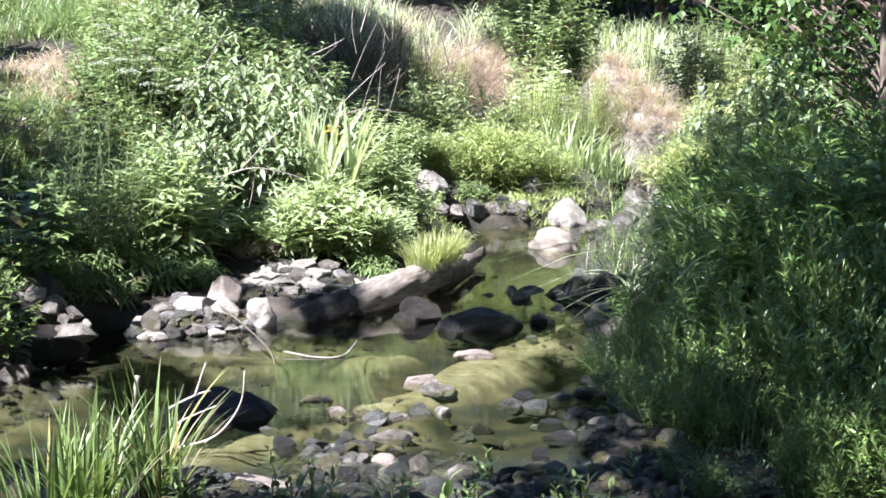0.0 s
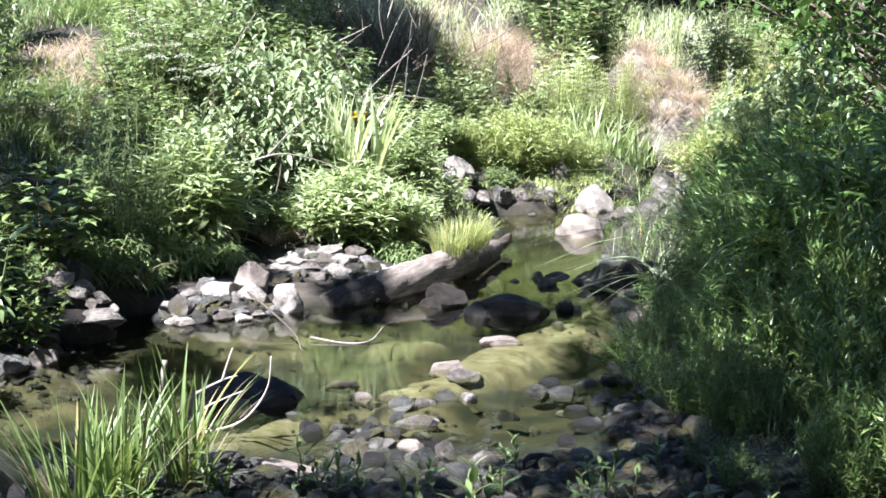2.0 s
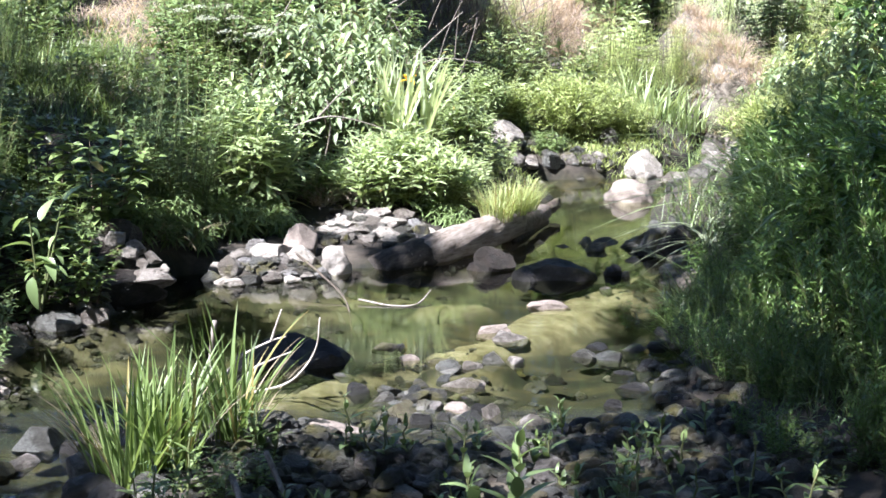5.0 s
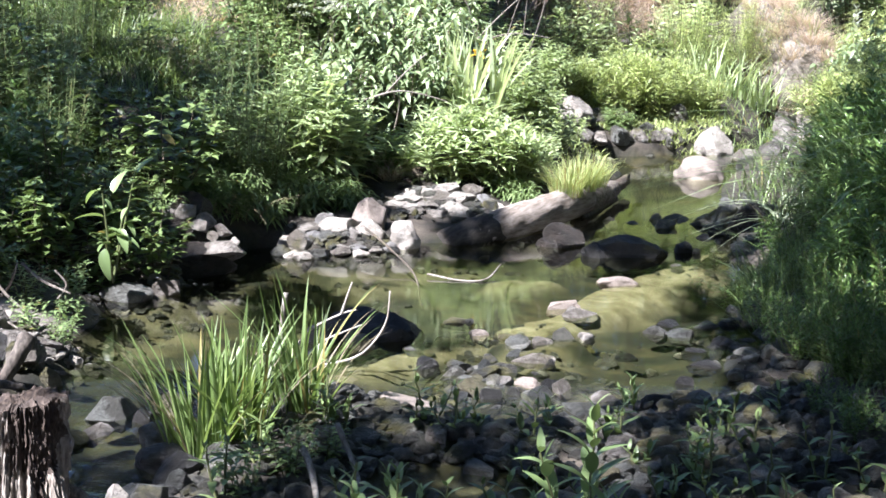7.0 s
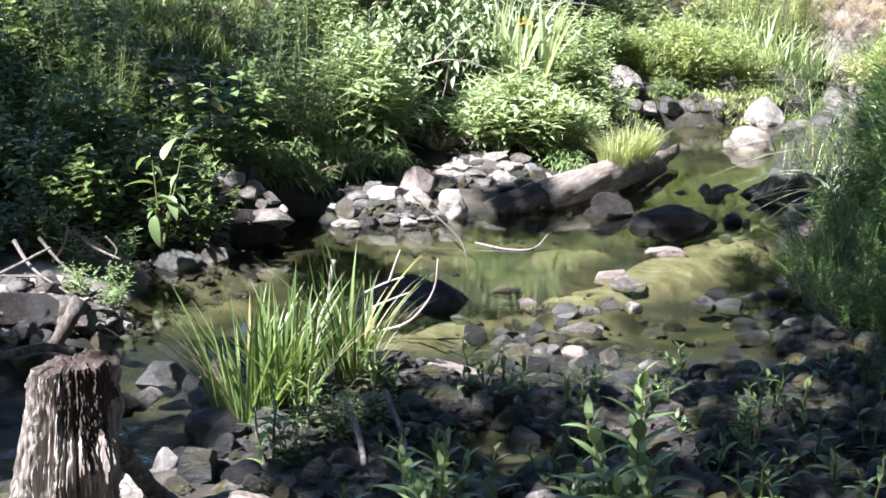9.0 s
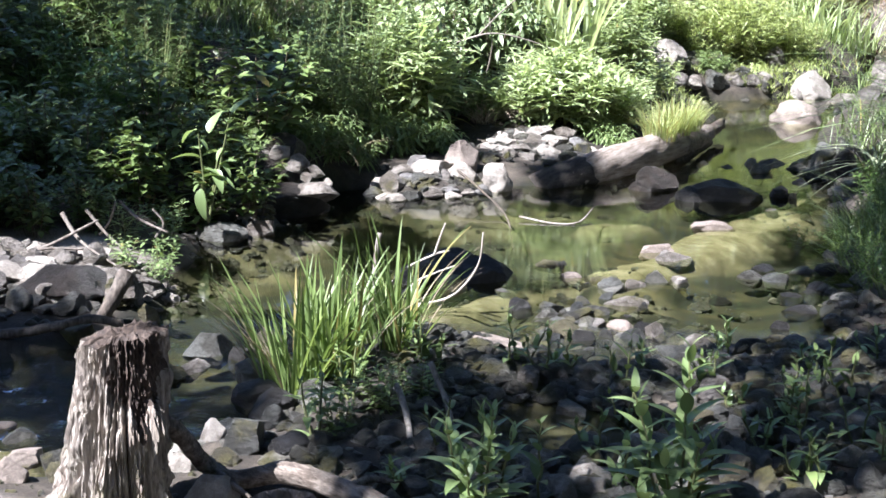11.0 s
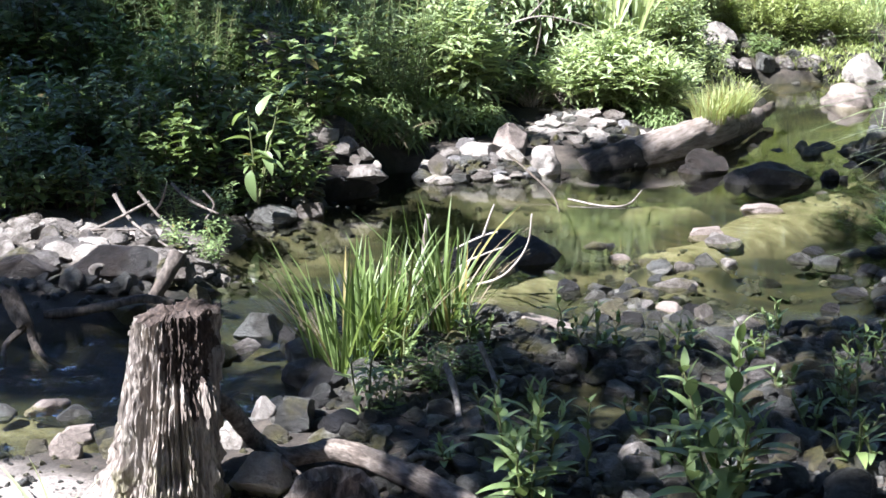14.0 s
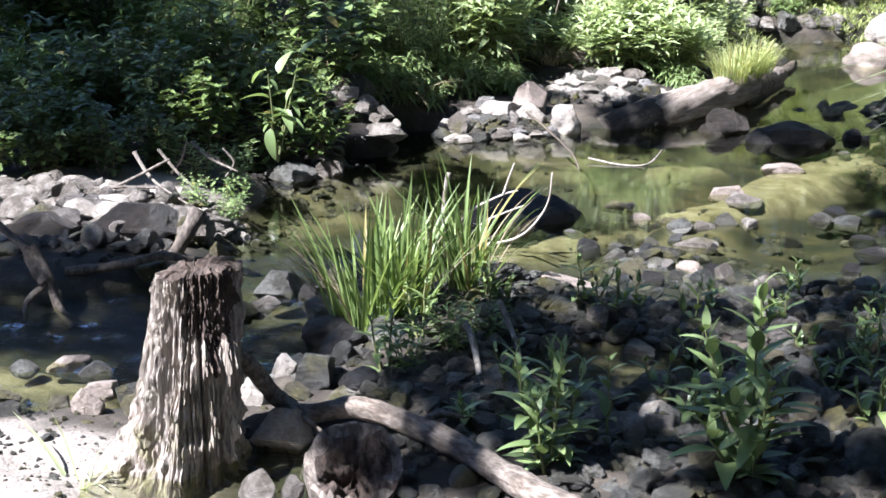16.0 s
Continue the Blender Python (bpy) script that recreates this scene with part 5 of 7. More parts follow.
# ---- plants ----
def herb_parts(seed, stems, tall, spread, leaf, wide, nodes, bare=0.25, rise=0.7, droop=0.25, per=2, thick=0.004, rings=1, arch=0.3):
    """Leafy stems that rise from one foot and spread into a dome."""
    rng = np.random.default_rng(seed)
    a, rho = rng.uniform(0, 2 * math.pi, stems), np.sqrt(rng.random(stems))
    foot = np.stack([np.cos(a) * rho * spread * 0.3, np.sin(a) * rho * spread * 0.3, 0 * a - 0.03], -1)
    tip = np.stack([np.cos(a) * rho * spread, np.sin(a) * rho * spread, tall * (1 - 0.38 * rho ** 2) * rng.uniform(0.75, 1.05, stems)], -1)
    f = np.linspace(0, 1, 7)[None, :, None]
    bulge = foot[:, None] * (1 - f) + tip[:, None] * f
    bulge[..., 2] = foot[:, None, 2] + (tip - foot)[:, None, 2] * (1 - (1 - f[..., 0]) ** (1 + arch))
    bulge = bulge + rng.normal(0, 0.012, bulge.shape) * f
    stem_heap, leaf_heap = Heap(), Heap()
    add_tubes(stem_heap, bulge, thick, thick * 0.4, 3)
    ff = np.linspace(bare, 1.0, nodes)
    for j, g in enumerate(ff):
        k = min(int(g * 6), 5)
        at = bulge[:, k] * (1 - (g * 6 - k)) + bulge[:, k + 1] * (g * 6 - k)
        size = (1.0 - 0.5 * max(0, g - 0.6) / 0.4) * rng.uniform(0.75, 1.15, stems)
        for s in range(per):
            th = a + j * 1.5708 + s * 2 * math.pi / per + rng.normal(0, 0.35, stems)
            lift = rise * (0.55 + 0.9 * g) + rng.normal(0, 0.22, stems)
            way = np.stack([np.cos(th) * np.cos(lift), np.sin(th) * np.cos(lift), np.sin(lift)], -1)
            add_leaves(leaf_heap, at, way, np.tile([0, 0, 1.0], (stems, 1)) + rng.normal(0, 0.25, (stems, 3)), leaf * size, wide * size, rings, droop)
    return stem_heap, leaf_heap


VARIANTS = {}
RNG = np.random.default_rng(77)


def make_plant(name, stem_heap, leaf_heap, mat, label, cat, group="", stem_mat=None, extra=()):
    ob = tagged(new(name), label, cat, group)
    if stem_heap is not None and stem_heap.n:
        tagged(part("stem", stem_heap.mesh("stem"), stem_mat or STEM, ob), kind="stuff")
    tagged(part("foliage", leaf_heap.mesh("foliage"), mat, ob), kind="stuff")
    for nm, heap, m, lab in extra:
        tagged(part(nm, heap.mesh(nm), m, ob, lab), kind="stuff")
    return ob


def place(key, makers, x, y, scale=1.0, turn=None, z=None, tilt=0.0, label="", stretch=1.0):
    """Sets one plant of a kind at a spot: the first ones are the originals, the rest copies."""
    stock = VARIANTS.setdefault(key, {"all": [], "fresh": []})
    if not stock["all"]:
        stock["all"] = [mk() for mk in makers]
        stock["fresh"] = list(stock["all"])
    turn = RNG.uniform(0, 360) if turn is None else turn
    z = ground_z(x, y) if z is None else z
    m = pose(x, y, z, tilt, 0, turn) @ Matrix.Diagonal((scale, scale, scale * stretch, 1))
    if stock["fresh"]:
        ob = stock["fresh"].pop()
        ob.matrix_world = m
    else:
        src = stock["all"][int(RNG.integers(len(stock["all"])))]
        keep = src.scale.copy()
        src.scale = (1, 1, 1)
        ob = copy_thing(src, m)
        src.scale = keep
    if label:
        ob["label"] = label
    return ob


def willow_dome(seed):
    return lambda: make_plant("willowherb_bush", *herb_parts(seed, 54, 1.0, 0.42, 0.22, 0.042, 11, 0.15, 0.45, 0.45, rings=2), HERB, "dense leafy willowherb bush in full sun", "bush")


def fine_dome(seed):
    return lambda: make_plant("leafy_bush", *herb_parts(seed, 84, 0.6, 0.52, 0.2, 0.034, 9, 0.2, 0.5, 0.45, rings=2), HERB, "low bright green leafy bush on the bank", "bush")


def fringe_bush(seed):
    return lambda: make_plant("leafy_bush", *herb_parts(seed, 34, 0.5, 0.5, 0.17, 0.036, 8, 0.2, 0.4, 0.5), HERB_MID, "low leafy growth along the waterline", "bush")


def yellow_dome(seed):
    return lambda: make_plant("leafy_bush", *herb_parts(seed, 120, 0.82, 0.6, 0.15, 0.02, 15, 0.15, 0.55, 0.45), YELLOWISH, "sunlit yellow-green bush on the far shore", "bush")


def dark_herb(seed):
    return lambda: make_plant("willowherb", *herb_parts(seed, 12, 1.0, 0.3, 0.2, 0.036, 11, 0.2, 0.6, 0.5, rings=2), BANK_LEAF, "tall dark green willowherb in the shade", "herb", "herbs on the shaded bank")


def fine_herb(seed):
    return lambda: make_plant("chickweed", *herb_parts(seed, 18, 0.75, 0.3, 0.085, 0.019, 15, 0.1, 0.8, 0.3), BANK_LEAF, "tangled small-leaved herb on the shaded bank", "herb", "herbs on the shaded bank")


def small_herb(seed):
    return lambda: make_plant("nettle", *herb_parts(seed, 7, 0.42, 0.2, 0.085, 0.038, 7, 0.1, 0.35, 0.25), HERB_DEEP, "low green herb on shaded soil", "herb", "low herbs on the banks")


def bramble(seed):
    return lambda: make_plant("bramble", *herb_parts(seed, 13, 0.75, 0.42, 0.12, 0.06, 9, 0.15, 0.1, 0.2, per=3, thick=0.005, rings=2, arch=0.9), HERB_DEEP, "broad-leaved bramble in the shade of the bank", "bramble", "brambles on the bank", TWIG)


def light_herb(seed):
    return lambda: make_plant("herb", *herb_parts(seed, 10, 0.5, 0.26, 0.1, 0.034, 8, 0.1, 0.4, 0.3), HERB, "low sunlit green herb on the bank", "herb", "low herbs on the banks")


def mid_herb(seed):
    return lambda: make_plant("herb", *herb_parts(seed, 10, 0.5, 0.26, 0.1, 0.034, 8, 0.1, 0.4, 0.3), HERB_MID, "low green herb beside the sedge", "herb", "low herbs on the banks")


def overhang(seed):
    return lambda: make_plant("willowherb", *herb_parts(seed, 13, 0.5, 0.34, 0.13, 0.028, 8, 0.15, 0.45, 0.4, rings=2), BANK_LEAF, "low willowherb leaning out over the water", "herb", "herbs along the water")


def hollow_herb(seed):
    return lambda: make_plant("leafy_bush", *herb_parts(seed, 24, 0.45, 0.36, 0.19, 0.034, 7, 0.15, 0.2, 0.8, rings=2), HERB_MID, "leafy green growth hanging over the water's edge", "bush", "growth along the hollow")


def pale_shrub(seed):
    return lambda: make_plant("bank_shrub", *herb_parts(seed, 26, 1.15, 0.52, 0.17, 0.056, 11, 0.25, -0.1, 0.45, per=2, thick=0.006, rings=2, arch=0.6), PALE, "pale-leaved shrub with drooping leaves on the bank", "shrub", "shrubs on the far bank", TWIG)


def dark_shrub(seed):
    return lambda: make_plant("bank_shrub", *herb_parts(seed, 28, 1.2, 0.6, 0.16, 0.056, 11, 0.2, 0.2, 0.3, thick=0.006, arch=0.5), HERB_MID, "green leafy shrub on the far bank", "shrub", "shrubs on the far bank", TWIG)


def feathery(seed, mat=FERNY, label="feathery dark green horsetail in the shade"):
    def build():
        rng = np.random.default_rng(seed)
        sh, lh = Heap(), Heap()
        n = 16
        a, r = rng.uniform(0, 6.28, n), 0.24 * np.sqrt(rng.random(n))
        tall = rng.uniform(0.5, 0.85, n)
        foot = np.stack([np.cos(a) * r, np.sin(a) * r, 0 * a - 0.02], -1)
        tip = foot + np.stack([np.cos(a) * 0.18 * r / 0.24, np.sin(a) * 0.18 * r / 0.24, tall], -1)
        f = np.linspace(0, 1, 5)[None, :, None]
        add_tubes(sh, foot[:, None] * (1 - f) + tip[:, None] * f, 0.004, 0.002, 3)
        for g in np.linspace(0.15, 1, 11):
            at = foot * (1 - g) + tip * g
            for s in range(7):
                th = a + s * 0.898 + rng.normal(0, 0.1, n)
                lift = rng.normal(0.3, 0.25, n)
                way = np.stack([np.cos(th) * np.cos(lift), np.sin(th) * np.cos(lift), np.sin(lift)], -1)
                add_leaves(lh, at, way, np.tile([0, 0, 1.0], (n, 1)), 0.15 * (1.12 - g * 0.75) * rng.uniform(0.7, 1.1, n), 0.008, 1, 0.25, 0.1)
        return make_plant("horsetail", sh, lh, mat, label, "horsetail", "horsetails on the bank")
    return build


def tussock(seed, blades=130, tall=0.55, spread=0.14, width=0.011, mat=None, label="green sedge tussock", name="sedge", lean=0.32, bend=0.35, group="", seg=6):
    def build():
        rng = np.random.default_rng(seed)
        h = Heap()
        a, r = rng.uniform(0, 6.28, blades), spread * np.sqrt(rng.random(blades))
        at = np.stack([np.cos(a) * r, np.sin(a) * r, 0 * a - 0.02], -1)
        add_blades(h, at, a + rng.normal(0, 0.5, blades), tall * rng.uniform(0.55, 1.08, blades), np.abs(rng.normal(lean * 0.6, lean * 0.4, blades)), np.abs(rng.normal(bend, bend * 0.6, blades)), width * rng.uniform(0.7, 1.25, blades), seg)
        return make_plant(name, None, h, mat or GRASS, label, "grass", group)
    return build


SEDGE_BLADES = []


def build_sedge(x, y, count, tall, seed):
    """A tussock near enough to tell its blades apart."""
    rng = np.random.default_rng(seed)
    if not SEDGE_BLADES:
        for k in range(9):
            h = Heap()
            add_blades(h, np.zeros((1, 3)), 0.0, 1.0, 0.04 + 0.12 * (k % 5), 0.02 + 0.09 * (k // 2), 0.018 if k == 8 else 0.036, 8)
            SEDGE_BLADES.append(h.mesh("blade"))
            SEDGE_BLADES[-1].materials.append(DEAD_BLADE if k == 8 else GRASS)
    root = tagged(new("sedge"), "sunlit green sedge tussock on the gravel", "sedge", "sedge tussocks")
    root.matrix_world = Matrix.Translation((x, y, ground_z(x, y)))
    for _ in range(count):
        a, r = rng.uniform(0, 6.28), 0.11 * math.sqrt(rng.random())
        ob = part("blade", SEDGE_BLADES[int(rng.integers(8)) if rng.random() < 0.93 else 8], None, root)
        s = tall * rng.uniform(0.55, 1.1)
        ob.matrix_local = pose(math.cos(a) * r, math.sin(a) * r, -0.02, 0, 0, math.degrees(a) + rng.normal(0, 40)) @ Matrix.Scale(s, 4)


def umbel_plant(seed):
    def build():
        rng = np.random.default_rng(seed)
        sh, lh = herb_parts(seed, 5, 0.8, 0.3, 0.1, 0.035, 6, 0.05, 0.3, 0.2)
        fl = Heap()
        for _ in range(6):
            top = np.array([rng.normal(0, 0.16), rng.normal(0, 0.16), rng.uniform(0.75, 1.05)])
            f = np.linspace(0, 1, 5)[:, None]
            add_tubes(sh, (np.array([[0, 0, 0.0]]) * (1 - f) + top * f)[None], 0.005, 0.003, 3)
            n = 90
            r, a = 0.07 * np.sqrt(rng.random(n)), rng.uniform(0, 6.28, n)
            at = top + np.stack([np.cos(a) * r, np.sin(a) * r, 0.02 - 5 * r * r + rng.normal(0, 0.004, n)], -1)
            add_leaves(fl, at, np.stack([np.cos(a), np.sin(a), 0 * a + 0.1], -1), np.tile([0, 0, 1.0], (n, 1)), 0.024, 0.02, 1, 0.1, 0.05)
        return make_plant("cow_parsley", sh, lh, HERB, "cow parsley with flat white flower heads", "wildflower", "cow parsley on the bank", None, [("flower_heads", fl, PETAL, "white flower heads")])
    return build


def build_iris():
    """Tall pale sword leaves and one yellow flower."""
    rng = np.random.default_rng(12)
    root = tagged(new("yellow_iris"), "yellow iris clump with one open flower", "iris")
    root.matrix_world = Matrix.Translation((0.02, 12.1, ground_z(0.02, 12.1)))
    base = ground_z(0.02, 12.1)
    data = []
    for v in range(5):
        h = Heap()
        add_blades(h, np.zeros((1, 3)), 0.0, 0.95, 0.03 + 0.06 * v, 0.03 + 0.06 * v, 0.052, 9)
        data.append(h.mesh("leaf"))
        data[-1].materials.append(GRASS_LIGHT)
    for i in range(80):
        ob = part("leaf", data[i % 5], None, root)
        a, r = rng.uniform(0, 360), 0.25 * math.sqrt(rng.random())
        th = rng.uniform(0, 6.28)
        ob.matrix_local = pose(math.cos(th) * r * 1.05, math.sin(th) * r, -0.02, 0, 0, a) @ Matrix.Scale(rng.uniform(0.65, 1.15), 4)
    st = Heap()
    f = np.linspace(0, 1, 6)[:, None]
    top = np.array([0.1, -0.02, 1.1 - base])
    add_tubes(st, (top * f)[None], 0.006, 0.004, 5)
    part("flower_stalk", st.mesh("flower_stalk"), STEM, root)
    fl = Heap()
    for k in range(6):
        a = k * 1.047
        add_leaves(fl, top[None], np.array([[math.cos(a), math.sin(a), 0.2 if k % 2 else 0.8]]), np.array([[0, 0, 1.0]]), 0.09, 0.055, 4, 0.5 if k % 2 else 0.1)
    part("flower", fl.mesh("flower"), IRIS_PETAL, root, "yellow iris flower")


def leaf_data(name, length, width, curl, mat, rings=6, fold=0.12):
    h = Heap()
    add_leaves(h, np.zeros((1, 3)), np.array([[1.0, 0, 0]]), np.array([[0, 0, 1.0]]), length, width, rings, curl, fold)
    me = h.mesh(name)
    me.materials.append(mat)
    return me


def leafy_stalks(name, x, y, stalks, label, leaf_len, mat=None, seed=0, z=None):
    """A plant near enough that every leaf is a piece of its own. stalks: lean x, lean y, height, pairs of leaves."""
    rng = np.random.default_rng(seed)
    root = tagged(new(name), label, "herb")
    root.matrix_world = Matrix.Translation((x, y, ground_z(x, y) if z is None else z))
    mat = mat or HERB
    data = [leaf_data("leaf", 1.0, 0.31 + 0.03 * k, 0.2 + 0.22 * k, mat) for k in range(3)]
    for lx, ly, tall, pairs in stalks:
        h = Heap()
        f = np.linspace(0, 1, 7)[:, None]
        foot = np.array([lx * 0.25, ly * 0.25, -0.02])
        line = foot + np.array([lx, ly, tall]) * f + rng.normal(0, 0.006, (7, 3)) * f
        add_tubes(h, line[None], 0.006, 0.003, 6)
        stalk = part("stalk", h.mesh("stalk"), STEM, root)
        for j in range(pairs):
            g = 0.12 + 0.88 * (j / max(1, pairs - 1)) ** 0.85
            at = foot + np.array([lx, ly, tall]) * g
            for s in range(2):
                ob = part("leaf", data[int(rng.integers(3))], None, stalk)
                a = j * 90 + s * 180 + rng.normal(0, 16)
                lift = -22 - 40 * g + rng.normal(0, 14)
                size = leaf_len * (1.0 - 0.55 * max(0, g - 0.55) / 0.45) * (0.7 + 0.3 * min(1, g * 4)) * rng.uniform(0.85, 1.15)
                ob.matrix_local = pose(*at, 0, lift, a) @ Matrix.Scale(size, 4)
    return root


def build_dock():
    rng = np.random.default_rng(4)
    root = tagged(new("dock_plant"), "dock with large sunlit upright leaves at the water", "dock")
    root.matrix_world = Matrix.Translation((-1.93, 7.95, 0.1))
    big = leaf_data("leaf", 1.0, 0.42, 0.5, HERB_MID, 8, 0.16)
    for dx, dy, z, a, lift, s in [(0.0, -0.15, 0.22, 270, 62, 0.21), (0.02, 0.0, 0.5, 60, -70, 0.19), (-0.04, 0.02, 0.36, 200, -25, 0.2), (0.1, 0.02, 0.5, 20, -35, 0.18), (0.14, 0.03, 0.6, 40, -60, 0.17), (-0.05, 0, 0.52, 150, 10, 0.17), (0.04, 0.02, 0.3, 300, 30, 0.18), (0.1, 0.05, 0.45, 350, -20, 0.17), (-0.12, 0.02, 0.15, 190, 10, 0.15)]:
        ob = part("leaf", big, None, root)
        ob.matrix_local = pose(dx, dy, z, rng.uniform(-20, 20), lift, a) @ Matrix.Scale(s * 0.8, 4)
    h = Heap()
    f = np.linspace(0, 1, 7)[:, None]
    for top in ((0.0, -0.12, 0.24), (0.14, 0.03, 0.62), (-0.04, 0.0, 0.5), (0.06, 0.02, 0.36)):
        add_tubes(h, (np.array(top) * f)[None], 0.008, 0.005, 5)
    for k in range(14):
        g, top = rng.uniform(0.25, 0.95), ((0.14, 0.03, 0.62), (-0.04, 0.0, 0.5))[k % 2]
        ob = part("leaf", big, None, root)
        ob.matrix_local = pose(top[0] * g, top[1] * g, top[2] * g, rng.uniform(-25, 25), rng.uniform(-45, 25), rng.uniform(0, 360)) @ Matrix.Scale(rng.uniform(0.08, 0.14), 4)
    tagged(part("stalk", h.mesh("stalk"), STEM, root), kind="stuff")


def lawn(name, spots, tall, width, mat, label, seed=0, lean=0.4, bend=0.5):
    """Grass that nobody could count, as one mesh."""
    rng = np.random.default_rng(seed)
    xy = np.array(spots)
    bare = (mat is not STRAW) & (np.hypot((xy[:, 0] + 2.75) / 0.4, (xy[:, 1] - 14.9) / 0.9) < 1)
    xy = xy[~bare | (rng.random(len(xy)) < 0.06)]
    at = np.stack([xy[:, 0], xy[:, 1], height(xy[:, 0], xy[:, 1]) - 0.01], -1)
    h = Heap()
    k = len(at)
    add_blades(h, at, rng.uniform(0, 6.28, k), tall * rng.uniform(0.5, 1.15, k), np.abs(rng.normal(lean, 0.2, k)), np.abs(rng.normal(bend, 0.3, k)), width * rng.uniform(0.6, 1.3, k), 3)
    return thing(name, h.mesh(name), mat, label, "grass", kind="stuff")


def blob(rng, cx, cy, rx, ry, n):
    a, r = rng.uniform(0, 6.28, n), np.sqrt(rng.random(n))
    return np.stack([cx + rx * r * np.cos(a), cy + ry * r * np.sin(a)], -1)


def build_plants():
    rng = np.random.default_rng(21)
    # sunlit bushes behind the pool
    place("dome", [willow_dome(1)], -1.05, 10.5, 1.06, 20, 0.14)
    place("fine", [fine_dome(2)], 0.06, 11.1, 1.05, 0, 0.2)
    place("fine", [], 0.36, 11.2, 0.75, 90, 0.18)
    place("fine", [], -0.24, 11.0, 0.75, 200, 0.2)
    place("yellow", [yellow_dome(3)], 1.85, 15.3, 1.15, 0, 0.15)
    place("yellow", [], 1.4, 15.1, 0.85, 120, 0.15)
    place("yellow", [], 2.35, 15.4, 0.75, 200, 0.15)
    place("yellow", [], 1.05, 14.85, 0.6, 40)
    build_iris()
    build_dock()
    for x, y, sc in ((-0.62, 11.0, 0.6), (0.5, 11.3, 0.5), (-0.7, 11.1, 0.9), (0.8, 12.9, 0.5), (1.5, 14.5, 0.5)):
        place("fringe", [fringe_bush(7), fringe_bush(8)], x, y, sc)
    for x, y, sc in ((-1.28, 9.9, 0.6), (-1.05, 9.98, 0.6), (-0.8, 10.1, 0.5), (-1.48, 9.75, 0.55), (-0.95, 10.2, 0.6), (-1.2, 10.2, 0.7), (-1.5, 10.0, 0.7), (0.45, 10.75, 0.4), (0.3, 10.85, 0.45)):
        place("hollow", [hollow_herb(s0) for s0 in (58, 59)], x, y, sc)
    for x, y, sc in ((-1.45, 9.5, 0.5), (-1.62, 9.35, 0.5), (-1.3, 9.68, 0.5), (-1.75, 9.2, 0.55), (-1.52, 9.68, 0.6), (-1.85, 9.0, 0.5), (-1.68, 9.5, 0.6)):
        place("hollow", [], x, y, sc)
    withered = tussock(49, 26, 0.3, 0.1, 0.012, DEAD_BLADE, "withered brown blades hanging over the hollow", "dead_grass", 0.7, 0.9)
    for x, y, sc in ((-1.42, 9.55, 0.9), (-1.58, 9.45, 0.8), (-1.72, 9.25, 0.9)):
        place("withered", [withered], x, y, sc)
    for x, y, sc in ((0.55, 12.6, 0.7), (0.9, 14.5, 0.6)):
        place("dome", [], x, y, sc)
    for x, y, sc in ((-2.1, 8.1, 0.7), (-1.75, 8.25, 0.6), (-2.35, 8.0, 0.8), (-2.6, 7.9, 0.7), (-2.9, 8.1, 0.8), (-3.2, 7.8, 0.8), (-2.0, 8.5, 0.8), (-2.4, 8.5, 0.9), (-3.5, 8.2, 0.9), (-3.0, 7.5, 0.6)):
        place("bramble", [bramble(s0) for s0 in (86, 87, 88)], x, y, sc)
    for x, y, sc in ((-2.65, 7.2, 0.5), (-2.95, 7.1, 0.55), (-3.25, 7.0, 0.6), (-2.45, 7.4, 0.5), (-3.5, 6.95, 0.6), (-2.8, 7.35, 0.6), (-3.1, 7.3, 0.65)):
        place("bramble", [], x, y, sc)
    # grass on the log
    lawn_heap = tussock(9, 300, 0.38, 0.15, 0.007, GRASS_LOG, "bright fine grass growing on the log", "grass_tuft", 0.28, 0.32)
    place("loggrass", [lawn_heap], 0.76, 10.6, 0.8, 0, 0.19)
    place("loggrass", [], 1.0, 11.1, 0.7, 130, 0.19)
    place("loggrass", [], 0.87, 10.84, 0.85, 70, 0.2)
    # sedge in the foreground
    for k, (x, y, count, tall) in enumerate([(-0.97, 5.3, 90, 0.55), (-0.84, 5.38, 80, 0.55), (-0.64, 5.7, 46, 0.48), (-0.66, 5.95, 30, 0.5)]):
        build_sedge(x, y, count, tall, 60 + k)
    # arching pale reeds at the right edge
    reed = tussock(41, 13, 0.42, 0.12, 0.028, GRASS_LIGHT, "pale arching reed blades over the water", "reed", 0.2, 1.9, seg=9)
    place("reed", [reed], 2.2, 10.15, 0.62)
    place("reed", [], 2.16, 9.85, 0.6)
    place("reed", [], 2.26, 10.45, 0.62)
    spike = tussock(42, 34, 0.75, 0.22, 0.024, HERB, "upright pale reed blades on the far shore", "reed", 0.3, 0.35)
    for x, y, s in ((2.75, 16.2, 0.95), (3.0, 16.4, 0.9), (3.25, 16.5, 0.85), (3.5, 16.9, 0.7), (2.6, 16.6, 0.8), (4.9, 16.2, 1.0), (5.15, 16.5, 1.1), (5.35, 16.9, 1.0), (4.3, 13.6, 0.9), (4.6, 13.9, 1.0)):
        place("spike", [spike], x, y, s)
    # foreground plants with single leaves
    leafy_stalks("willowherb", 0.37, 4.0, [(0.02, 0.03, 0.58, 13), (-0.1, 0.06, 0.44, 10), (0.04, -0.1, 0.38, 9), (0.08, 0.02, 0.3, 7), (-0.04, -0.05, 0.3, 7), (-0.1, -0.1, 0.22, 5)], "young willowherb with long green leaves on gravel", 0.15, HERB_MID, 1)
